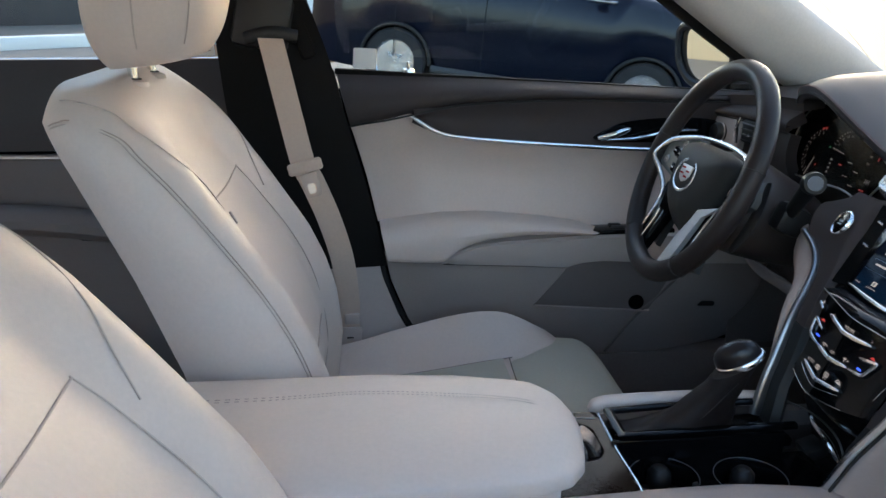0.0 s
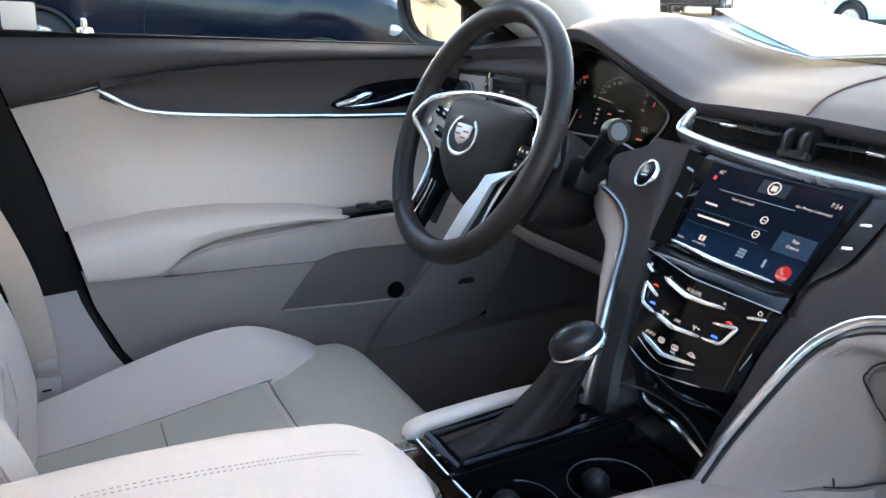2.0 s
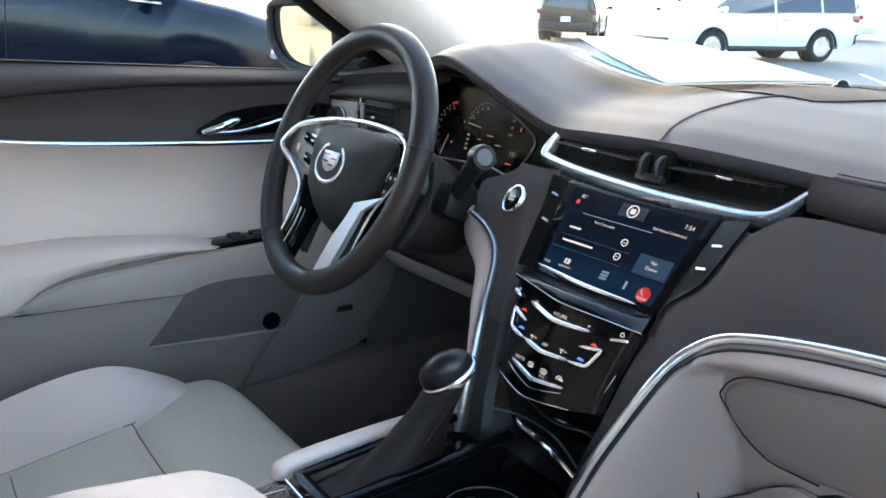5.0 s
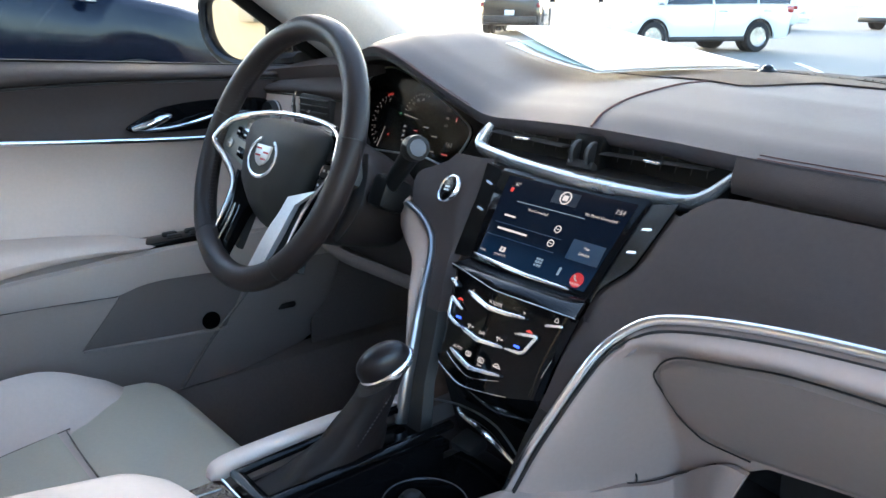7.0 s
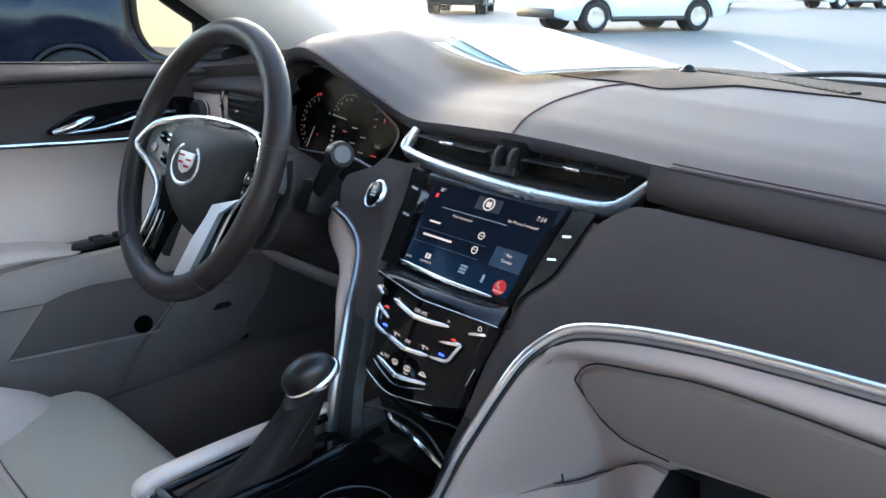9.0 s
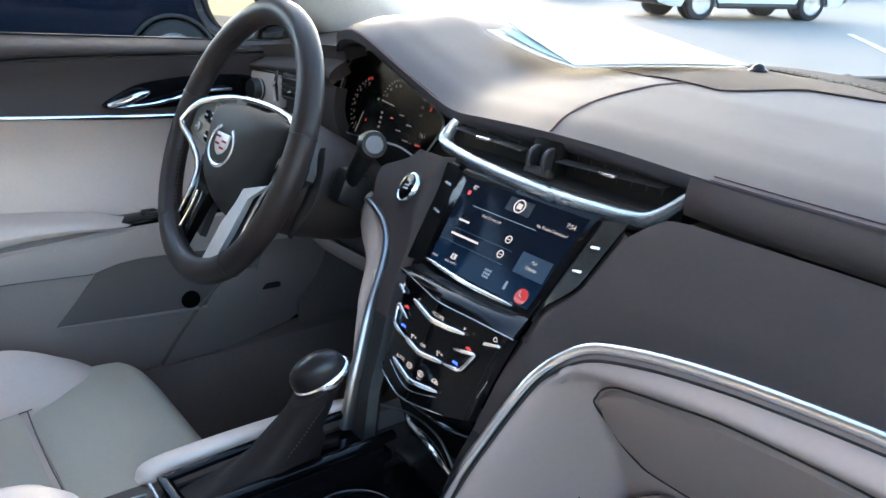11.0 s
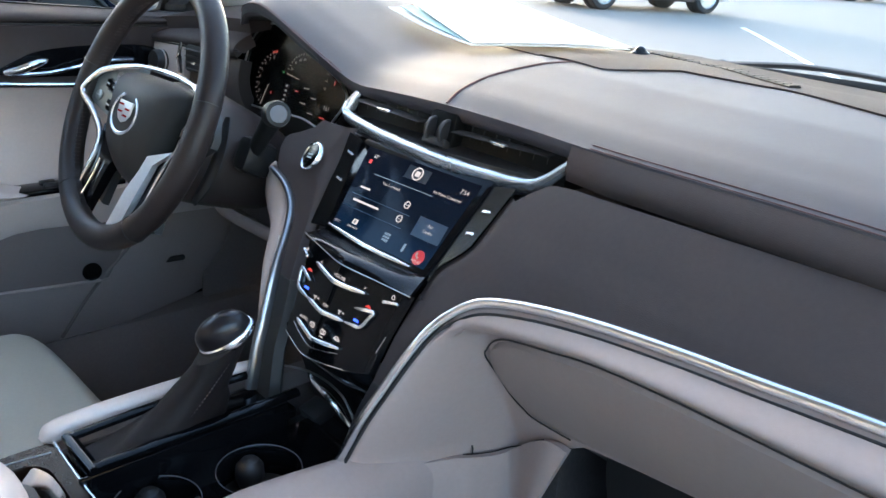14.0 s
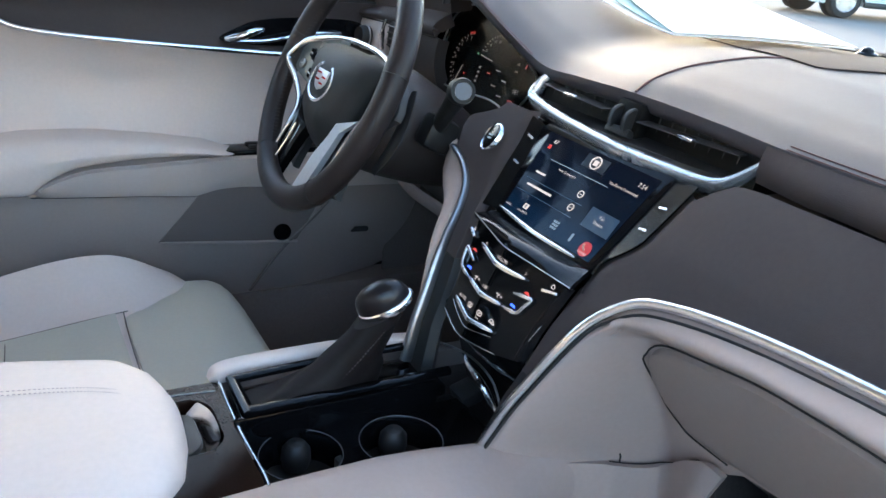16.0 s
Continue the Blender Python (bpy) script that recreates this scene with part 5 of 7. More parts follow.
for k, (c, a, b) in enumerate(BOOT):
    w = k / (len(BOOT) - 1)
    nrm = Vector((-0.50 * w, 0.18 * w, 1)).normalized()
    m = axes(c, (1, 0, 0.2), nrm)
    rings.append([m @ Vector((a * math.cos(t) * (1 + 0.05 * (1 - w) * math.sin(5 * t + 3 * k)), b * math.sin(t) * (1 + 0.09 * (1 - 0.8 * w) * math.sin(4 * t + 2 * k)), 0.004 * (1 - w) * math.sin(3 * t + 2 * k))) for t in [2 * math.pi * q / 28 for q in range(28)]])
smooth = []
for j in range(28):
    smooth.append(cr([r[j] for r in rings], 22))
part("boot", loft([[smooth[j][i] for j in range(28)] for i in range(22)]), BOOT_HIDE, lever, "creased dark leather boot")
b = bmesh.new()
seam = cr([(0.440, 0.0425, 0.657), (0.470, 0.0385, 0.663), (0.498, 0.0362, 0.676), (0.516, 0.0338, 0.694), (0.530, 0.0300, 0.714), (0.543, 0.0262, 0.733)], 90)
for k in range(0, 87, 3):
    tube(seam[k:k + 2], 0.0007, n=3, sides=5, bm=b)
part("boot_stitch", b, mat("grey_thread", (0.10, 0.085, 0.085), 0.8), lever, "stitched seam")
KNOB_HIDE = mat("dark_polished_leather", (0.010, 0.008, 0.009), 0.30, grain=(900, 0.15), blotch=0.1, spec=0.4)
KN = axes((0.549, 0.0440, 0.752), (0.72, -0.42, 0.55), (-0.54, 0.08, 0.84))
part("collar", loft([[KN @ Vector((0.88 * a * math.cos(t) * (1.0 if math.cos(t) > 0 else 0.96), 0.86 * b * math.sin(t), z - 0.0065 * g * max(-math.cos(t), 0) ** 1.5 + 0.003 * g * max(math.cos(t), 0))) for t in [2 * math.pi * q / 40 for q in range(40)]] for z, a, b, g in ((-0.0070, 0.0320, 0.0212, 1), (-0.0055, 0.0355, 0.0238, 1), (-0.001, 0.0368, 0.0246, 0.6), (0.0030, 0.0362, 0.0240, 0), (0.0045, 0.0345, 0.0222, 0))]), CHROME, lever, "polished silver collar")
part("knob", loft([[KN @ Vector((0.88 * a * math.cos(t), 0.86 * b * math.sin(t), z)) for t in [2 * math.pi * q / 32 for q in range(32)]] for z, a, b in ((0.003, 0.0338, 0.0212), (0.009, 0.0336, 0.0210), (0.015, 0.0318, 0.0198), (0.020, 0.0280, 0.0174), (0.0240, 0.0215, 0.0134), (0.0265, 0.0135, 0.0085), (0.0276, 0.006, 0.0038), (0.0279, 0.001, 0.001))]), KNOB_HIDE, lever, "dark leather knob top")

# ---- armrest ----
STITCH = mat("mauve_thread", (0.44, 0.38, 0.37), 0.8)
arm = thing("armrest", "padded beige leather armrest with a stitched top", "armrest")
rings = []
for k in range(44):
    t = 1 - (1 - k / 43) ** 1.5
    x = -0.24 + 0.566 * t
    left = lerp(x, [(-0.24, 0.078), (0.10, 0.078), (0.20, 0.067), (0.286, 0.042), (0.311, 0.016), (0.322, -0.02), (0.326, -0.035)]) + 0.014
    right = lerp(x, [(-0.24, -0.140), (0.10, -0.140), (0.25, -0.136), (0.295, -0.124), (0.315, -0.10), (0.326, -0.06)])
    end = math.sqrt(max(1 - max((x - 0.262) / 0.064, 0) ** 2, 0.0))
    ring = []
    for q in range(40):
        a = 2 * math.pi * q / 40
        cx, cy = math.cos(a), math.sin(a)
        sx, sy = math.copysign(abs(cx) ** 0.42, cx), math.copysign(abs(cy) ** 0.55, cy)
        y = (left + right) / 2 + (left - right) / 2 * sx
        top = 0.742 - 0.014 * max(-sx, 0) ** 1.5 + 0.004 * max(sx, 0) ** 2 - 0.004 * t - 0.022 * (1 - end)
        bot = 0.690 + 0.010 * (1 - end)
        ring.append((x, y, (top + bot) / 2 + (top - bot) / 2 * sy))
    rings.append(ring)
part("lid", loft(rings), LEATHER, arm, "padded beige lid")
part("base", loft([[(x, 0.085, 0.62), (x, 0.088, 0.694), (x, -0.120, 0.694), (x, -0.115, 0.62)] for x in (-0.24, 0.26, 0.285)]), LEATHER, arm, "beige armrest box")
for o in (0.0, 0.006):
    run = cr([(-0.23, 0.016 + o, 0.7432), (-0.024, 0.017 + o, 0.7425), (0.083, 0.023 + o, 0.742), (0.19, 0.008 + o, 0.7415), (0.257, -0.006 + o, 0.7400), (0.29, -0.018 + o, 0.7355), (0.308, -0.032 + o, 0.7285)], 480)
    bm = bmesh.new()
    for k in range(0, 476, 4):
        tube([run[k], run[k + 1], run[k + 2]], 0.0006, 0.0004, 3, 5, bm=bm)
    part("stitch", bm, STITCH, arm, "row of short stitches")
part("lid_seam", tube([(-0.2, -0.1365, 0.698), (0.1, -0.136, 0.696), (0.25, -0.130, 0.697), (0.297, -0.09, 0.699)], 0.0015, 0.0015, 30, 6), GROOVE, arm)


# ---- seats ----
CREST = [(0.40, 0.02), (0.46, 0.040), (0.52, 0.055), (0.60, 0.066), (0.68, 0.058), (0.74, 0.040), (0.80, 0.013), (0.90, -0.052), (0.975, -0.104), (1.02, -0.145), (1.05, -0.180), (1.078, -0.212)]
REAR = [(0.40, -0.115), (0.55, -0.122), (0.72, -0.155), (0.85, -0.203), (0.97, -0.256), (1.04, -0.286), (1.078, -0.278)]


def back_shape(u, z):
    """Front face of a backrest: u from -1 to 1 across it."""
    top = 1.078
    t = min(max((z - 0.985) / 0.093, 0), 1)
    w = lerp(z, [(0.40, 0.225), (0.55, 0.248), (0.75, 0.255), (0.90, 0.250), (0.985, 0.246)]) - 0.10 * (1 - math.sqrt(max(1 - t ** 2.4, 0)))
    c, r = lerp(z, CREST), lerp(z, REAR)
    deep = 0.046 * (1 - step(0.42, 0.80, abs(u))) * step(1.07, 0.95, z) * step(0.42, 0.55, z)
    mid = r + 0.45 * (c - r)
    x = mid + (c - mid) * (max(1 - abs(u) ** 5, 0)) ** 0.5 - deep
    return x, w, mid, r


def backrest():
    rings = []
    zs = [1.078 - 0.678 * (1 - k / 60) ** 1.7 for k in range(61)]
    for z in zs:
        ring = []
        n = 34
        for k in range(n + 1):
            u = -1 + 2 * k / n
            u = math.copysign(abs(u) ** 0.8, u)
            x, w, mid, r = back_shape(u, z)
            ring.append((x, w * u, z))
        for k in range(1, 16):
            u = 1 - 2 * k / 16
            x, w, mid, r = back_shape(u, z)
            ring.append((mid - (mid - r) * (max(1 - abs(u) ** 10, 0)) ** 0.5, w * u, z))
        rings.append(ring)
    return loft(rings)


def on_back(u, z, off=0.0012):
    x, w, mid, r = back_shape(u, z)
    return (x + off, w * u, z + off * 0.5)


def cushion_top(x, u):
    base = lerp(x, [(-0.06, 0.492), (0.10, 0.502), (0.20, 0.513), (0.35, 0.534), (0.44, 0.535), (0.48, 0.52), (0.50, 0.49)])
    bol = sum(lerp(x + o, [(-0.06, 0.03), (0.05, 0.042), (0.16, 0.064), (0.28, 0.076), (0.36, 0.066), (0.42, 0.036), (0.46, 0.0)]) for o in (-0.05, -0.03, -0.015, 0.0, 0.015, 0.03, 0.05)) / 7
    k = abs(u)
    return base + bol * step(0.55, 0.86, k) - 0.16 * max((k - 0.86) / 0.14, 0) ** 2.2


def seat(name, label, at):
    s = thing(name, label, "car seat", "front seats")
    part("backrest", backrest(), LEATHER, s, "padded beige leather backrest", 80)
    for sd in (-1, 1):
        x, w, mid, r = back_shape(1.0, 1.05)
        for o in (0.0, 0.014):
            run = [on_back(sd * (u - o), z, 0.0006) for z, u in ((0.50, 0.86), (0.58, 0.87), (0.66, 0.88), (0.74, 0.89), (0.82, 0.90), (0.90, 0.92), (0.96, 0.94), (1.0, 0.955), (1.025, 0.965))]
            run += [(mid, sd * (w + 0.0008), 1.040 + 0.3 * o), (mid - 0.020, sd * (w * 0.980 + 0.0008), 1.038 + 0.3 * o), (mid - 0.034, sd * (w * 0.93), 1.032 + 0.3 * o)]
            part("back_piping", tube(run, 0.0009, n=70, sides=6), THREAD if o else GROOVE, s, "twin stitched seam")
        run = [on_back(sd * u, z, 0.0006) for z, u in ((0.88, 0.58), (0.92, 0.64), (0.96, 0.72), (1.0, 0.80), (1.03, 0.86), (1.05, 0.90))] + [(mid + 0.004, sd * w * 0.965, 1.0655), (mid - 0.016, sd * w * 0.94, 1.066)]
        part("shoulder_piping", tube(run, 0.0010, n=50, sides=6), GROOVE, s, "stitched shoulder seam")
    for u in (-0.52, 0.52):
        part("insert_seam", tube([on_back(u * k, z, 0.0006) for z, k in ((0.54, 0.95), (0.62, 1.0), (0.72, 1.02), (0.80, 1.0), (0.88, 0.97), (0.92, 0.92))], 0.0010, n=40, sides=6), GROOVE, s, "seam of the insert")
    for z in (0.92, 0.66):
        part("cross_seam", tube([on_back(u, z - 0.006 * (1 - u * u * 3), 0.0006) for u in (-0.48, -0.3, -0.1, 0.1, 0.3, 0.48)], 0.0012, n=36, sides=6), GROOVE, s)
    part("back_panel", sheet(lambda u, v: (lerp(0.45 + 0.55 * v, REAR) + 0.006, -0.15 + 0.30 * u, 0.45 + 0.55 * v), 8, 12, 0.006), TRIM_DEEP_SHADE, s, "beige plastic rear panel")

    # cushion
    def cush(x0, x1, u0, u1, nx, ny, drop):
        rings = []
        for i in range(nx + 1):
            x = x0 + (x1 - x0) * i / nx
            ring = []
            for j in range(ny + 1):
                u = u0 + (u1 - u0) * j / ny
                ring.append((x, 0.290 * u, cushion_top(x, u) - drop * (2 * abs(j / ny - 0.5)) ** 10))
            ring += [(x, 0.262 * u1, 0.33), (x, 0.262 * u0, 0.33)]
            rings.append(ring)
        return rings
    part("cushion", loft(cush(-0.06, 0.50, -1, 1, 44, 40, 0.0)), LEATHER, s, "beige leather cushion with side bolsters")
    rings = []
    for i in range(25):
        x = -0.02 + 0.362 * i / 24
        rings.append([(x, 0.290 * u, cushion_top(x, u) + 0.0042) for u in [-0.572 + 1.144 * j / 22 for j in range(23)]] + [(x, 0.14, 0.46), (x, -0.14, 0.46)])
    part("cushion_insert", loft(rings), INSERT, s, "perforated beige insert")
    rings = []
    for i in range(29):
        t = i / 28
        a = t * math.pi * 0.62
        if t < 0.55:
            x, z = 0.352 + 0.150 * t / 0.55, 0.543 + 0.004 * math.sin(math.pi * t / 0.55)
        else:
            b = (t - 0.55) / 0.45 * math.pi * 0.60
            x, z = 0.502 + 0.040 * math.sin(b), 0.543 - 0.045 * (1 - math.cos(b)) * 1.4
        hw = 0.168 + 0.085 * step(0.37, 0.47, x)
        ring = []
        for j in range(25):
            u = -1 + 2 * j / 24
            ring.append((x - 0.010 * abs(u) ** 6 * step(0.35, 0.6, t), hw * u, z - 0.010 * abs(u) ** 8 - 0.006 * step(0.06, 0.0, t)))
        ring += [(0.45, hw * 0.9, 0.42), (0.45, -hw * 0.9, 0.42)]
        rings.append(ring)
    part("thigh_support", loft(rings), INSERT, s, "perforated beige thigh support")
    for u in (-0.57, 0.57):
        part("cushion_seam", tube([(x, 0.290 * u, cushion_top(x, u) + 0.0040) for x in (0.0, 0.1, 0.2, 0.3, 0.36)], 0.0010, n=30, sides=6), SEAM_DARK, s)
    for x in (0.19, 0.348):
        part("insert_cross_seam", tube([(x + 0.004 * (u / 0.5) ** 2, 0.290 * u, cushion_top(x, u) + 0.0042 + (0.004 if x > 0.3 else 0.0)) for u in (-0.54, -0.3, 0.0, 0.3, 0.54)], 0.0010, n=24, sides=6), SEAM_DARK, s, "cross seam of the insert")
    part("seat_base", loft([[(x, -0.235, 0.20), (x, -0.25, 0.44), (x, 0.25, 0.44), (x, 0.235, 0.20)] for x in (-0.08, 0.46)]), TRIM_DEEP_SHADE, s, "beige plastic seat base")
    # headrest
    hr = []
    for k in range(25):
        t = k / 24
        z = 1.095 + 0.185 * t
        w = 0.152 * (math.sin(math.pi * min(max(t * 0.88 + 0.07, 0), 1)) ** 0.22)
        d = 0.082 * (math.sin(math.pi * min(max(t * 0.88 + 0.07, 0), 1)) ** 0.28)
        cx = -0.182 + 0.012 * t
        hr.append([(cx + d * math.copysign(abs(math.cos(a)) ** 0.75, math.cos(a)) * (1.08 if math.cos(a) > 0 else 1.05), w * math.copysign(abs(math.sin(a)) ** 0.65, math.sin(a)), z + 0.008 * math.cos(a)) for a in [2 * math.pi * q / 36 for q in range(36)]])
    head = part("headrest", loft(hr), LEATHER, s, "rounded beige leather headrest")
    for y in (-0.052, 0.052):
        part("headrest_post", tube([(-0.205, y, 1.02), (-0.212, y, 1.13)], 0.0062, n=8, sides=12), CHROME, head, "chrome post")
        part("post_sleeve", turned([(0.0, 0), (0.021, 0), (0.019, 0.006), (0.008, 0.008), (0.0, 0.008)], axes((-0.210, y, 1.066), (1, 0, 0), (0.1, 0, 1)), 24), LEATHER, head, "oval sleeve")
        part("post_hole", turned([(0.0, 0), (0.0115, 0), (0.0105, 0.0012), (0.0, 0.0012)], axes((-0.2095, y, 1.0742), (1, 0, 0), (0.1, 0, 1)), 20), RUBBER, head, "dark post opening")
        for a in (0.95, 1.62):
            seam = []
            for k in range(3, 24, 2):
                ring = hr[k]
                q = round((a if y > 0 else 2 * math.pi - a) / (2 * math.pi) * 36) % 36
                p, c = Vector(ring[q]), Vector((-0.176, 0, ring[q][2]))
                seam.append(p + (p - c).normalized() * 0.0006)
            part("headrest_seam", tube(seam, 0.0011, n=40, sides=5), GROOVE, head, "stitched headrest seam")
    s.location = at
    return s


seat_a = seat("driver_seat", "beige leather driver seat with deep bolsters", (0, 0.362, 0))
seat_b = copy_thing(seat_a, pose(0.056, -0.358, 0, 0, -5.4, 0))
seat_b.name = "passenger_seat"
part("airbag_tag", box((-0.088, -0.080, 0.887), (0.004, 0.005, 0.020), 0.002, rot=(0, -28, 0)), TRIM, seat_a, "small sewn tag")
tagged(seat_b, "beige leather front passenger seat beside the open doorway")

# ---- driver's door ----
door = thing("driver_door", "driver's door with dark top, silver strip and beige panels, closed", "car door")


def belt(x):
    return 1.0455 - 0.061 * x


SEAM = [(0.03, 0.925), (0.071, 0.935), (0.102, 0.941), (0.141, 0.947), (0.191, 0.9575), (0.23, 0.966), (0.289, 0.975), (0.349, 0.979), (0.44, 0.982), (0.535, 0.982), (0.73, 0.977), (0.98, 0.972)]
STRIP = [(0.190, 0.955), (0.206, 0.945), (0.233, 0.929), (0.265, 0.918), (0.341, 0.908), (0.47, 0.897), (0.67, 0.884), (0.86, 0.877)]
ARMTOP = [(0.05, 0.728), (0.115, 0.741), (0.157, 0.745), (0.243, 0.756), (0.315, 0.758), (0.352, 0.757), (0.45, 0.747), (0.529, 0.735), (0.561, 0.724), (0.9, 0.715)]
ARMLOW = [(0.05, 0.680), (0.131, 0.673), (0.184, 0.670), (0.240, 0.668), (0.252, 0.672), (0.267, 0.683), (0.282, 0.693), (0.299, 0.702), (0.32, 0.709), (0.346, 0.714), (0.412, 0.721), (0.49, 0.722), (0.58, 0.714)]
GRIP_TOP = [(0.245, 0.664), (0.258, 0.671), (0.272, 0.680), (0.292, 0.689), (0.315, 0.697), (0.338, 0.702), (0.38, 0.705), (0.414, 0.706), (0.514, 0.712), (0.62, 0.715), (0.95, 0.716)]
LEDGE = [(0.05, 0.664), (0.133, 0.662), (0.251, 0.659), (0.318, 0.655), (0.414, 0.650), (0.505, 0.643), (0.520, 0.647), (0.545, 0.653), (0.583, 0.655), (0.65, 0.651), (0.72, 0.645), (0.95, 0.630)]
PANEL_TOP = [(0.05, 0.684), (0.133, 0.680), (0.238, 0.675), (0.255, 0.660)] + LEDGE[3:]


def rear_edge(z):
    return lerp(z, [(0.36, 0.30), (0.44, 0.245), (0.50, 0.205), (0.54, 0.180), (0.626, 0.146), (0.736, 0.123), (0.818, 0.105), (0.936, 0.073), (1.05, 0.046), (1.1, 0.030), (1.17, 0.006), (1.30, -0.040), (1.42, -0.085)])


def strip_or_seam(x):
    return lerp(x, SEAM[:4] + [(0.186, 0.9560)] + STRIP[1:-1] + [(0.98, 0.872)])


def door_patch(top, low, y_of, x1=0.96, nu=50, nv=16, thick=0.012):
    def fn(u, v):
        x = 0.15 + (x1 - 0.15) * u
        for _ in range(5):
            z = low(x) + (top(x) - low(x)) * v
            x = rear_edge(z) + (x1 - rear_edge(z)) * u
        return (x, y_of(x, v, z), z)
    return sheet(fn, nu, nv, thick)


DOOR_TOP = mat("dark_door_leather", (0.037, 0.029, 0.029), 0.66, grain=(650, 0.35), blotch=0.10, spec=0.38)
part("upper_trim", door_patch(belt, lambda x: lerp(x, SEAM), lambda x, v, z: 0.752 + 0.010 * (1 - math.cos(v * 1.57)) + 0.034 * v ** 3 - 0.010 * math.sin(math.pi * min(v * 1.25, 1)) + 0.006 * step(0.08, 0.0, v)), DOOR_TOP, door, "dark brown stitched door top")
part("door_sill", sheet(lambda u, v: (0.046 + 0.92 * u, 0.786 + 0.125 * v, belt(0.046 + 0.92 * u) - 0.001 - 0.016 * v * v), 30, 6, 0.01), SILL, door, "black window sill")
part("accent_panel", sheet(lambda u, v: (0.197 + 0.768 * u, 0.744 + 0.010 * math.sin(math.pi * v) - 0.006 * (1 - v) * step(0.19, 0.24, 0.197 + 0.768 * u), strip_or_seam(0.197 + 0.768 * u) + 0.0035 + (lerp(0.197 + 0.768 * u, SEAM) - 0.0065 - strip_or_seam(0.197 + 0.768 * u)) * v), 60, 12, 0.012), DOOR_TOP, door, "dark brown inlay panel")
part("trim_seam", tube([(x, 0.7465 + 0.010 * step(0.20, 0.06, x), z - 0.0010) for x, z in SEAM[1:]], 0.0016, 0.0018, 60, 8), RUBBER, door, "dark groove under the door top")
part("stitch", tube([(x, 0.7494 + 0.003 * step(0.20, 0.06, x), z + 0.0085) for x, z in SEAM[1:]], 0.0009, 0.0008, 60, 5), RED_THREAD, door, "red-brown stitch line")
part("silver_strip", tube([(x, 0.733 + 0.008 * step(0.26, 0.19, x), z) for x, z in STRIP], 0.0042, 0.0046, 70, 10, up=(0, -0.6, 1), taper=lambda t: 0.35 + 0.65 * step(0.0, 0.12, t)), CHROME, door, "curved bright strip")
part("door_bolster", door_patch(lambda x: strip_or_seam(x) - 0.0015 - 0.0030 * step(0.18, 0.21, x), lambda x: lerp(x, ARMTOP) - 0.006, lambda x, v, z: 0.738 + 0.036 * math.sin(math.pi * (1 - v) ** 0.75) ** 1.2 + 0.026 * (1 - v) ** 2 + 0.004 * v ** 8 + 0.020 * step(0.23, 0.12, x), nu=80, nv=24), LEATHER, door, "beige leather door panel")
# armrest pad
rings = []
for k in range(61):
    t = k / 60
    x = 0.112 + 0.468 * t
    hi, lo = lerp(x, ARMTOP), lerp(x, ARMLOW)
    g = math.sqrt(max(1 - max((t - 0.88) / 0.12, 0) ** 2, 0.004))
    c = lo + (hi - lo) * 0.6
    r = min(0.022, (hi - lo) * 0.42)
    prof = [(0.778, hi - 0.005), (0.752, hi), (0.722, hi - 0.12 * r), (0.704, hi - 0.55 * r), (0.696, hi - 1.3 * r), (0.694, (hi + lo) / 2 - 0.3 * r), (0.6955, lo + 0.5 * r), (0.701, lo + 0.05 * r), (0.720, lo), (0.750, lo + 0.001), (0.778, lo + 0.003)]
    rings.append([(x + (rear_edge(p.y) - 0.108) * max(1 - 2.5 * t, 0) ** 2, 0.752 + (p.x - 0.752) * (0.3 + 0.7 * g), c + (p.y - c) * g) for p in cr([(a, b, 0) for a, b in prof], 33, True)])
part("arm_pad", loft(rings), LEATHER, door, "padded beige armrest")


def grip(u, v):
    x = 0.247 + 0.70 * u ** 1.3
    lo, hi = lerp(x, LEDGE), lerp(x, GRIP_TOP)
    return (x, 0.7090 + 0.013 * (1 - v) ** 2 + 0.006 * step(0.93, 1.0, v) + 0.020 * step(0.68, 0.95, x) + 0.014 * step(0.275, 0.25, x), lo + (hi - lo) * v)


part("arm_ledge", sheet(grip, 70, 12, 0.010), TRIM, door, "beige grip ledge")
part("arm_cap", sheet(lambda u, v: (0.262 + 0.66 * u, 0.714 + 0.064 * v, lerp(0.262 + 0.66 * u, GRIP_TOP) + 0.001 + 0.013 * step(0.05, 0.5, v) * step(0.54, 0.46, 0.262 + 0.66 * u)), 50, 8, 0.008), TRIM, door, "hollow behind the grip ledge")
part("ledge_gap", tube([(x, 0.7238, z - 0.0008) for x, z in LEDGE[2:6]], 0.0008, 0.0010, 40, 6), DARK_GAP, door, "thin gap under the ledge")
part("switch_panel", box((0.640, 0.7445, 0.7175), (0.175, 0.066, 0.010), 0.003, rot=(-3, 0, 0)), GLOSS, door, "gloss black window switch panel")
for k in range(4):
    part("window_switch", box((0.612 + 0.040 * (k // 2), 0.732 + 0.022 * (k % 2), 0.7240 - 0.001 * (k % 2)), (0.024, 0.012, 0.007), 0.002, rot=(-3, 0, 0)), BLACK, door, "black window switch")
def lower_y(x, v, z):
    return 0.728 + 0.030 * (1 - v) ** 1.5 - 0.006 * math.sin(math.pi * v) + 0.045 * step(0.68, 0.97, x)


LOW_EDGE = [(0.0, 0.33), (0.45, 0.405), (0.615, 0.426), (0.80, 0.433), (0.88, 0.437), (0.915, 0.448), (0.94, 0.472), (0.957, 0.51), (0.968, 0.56), (0.972, 0.60)]
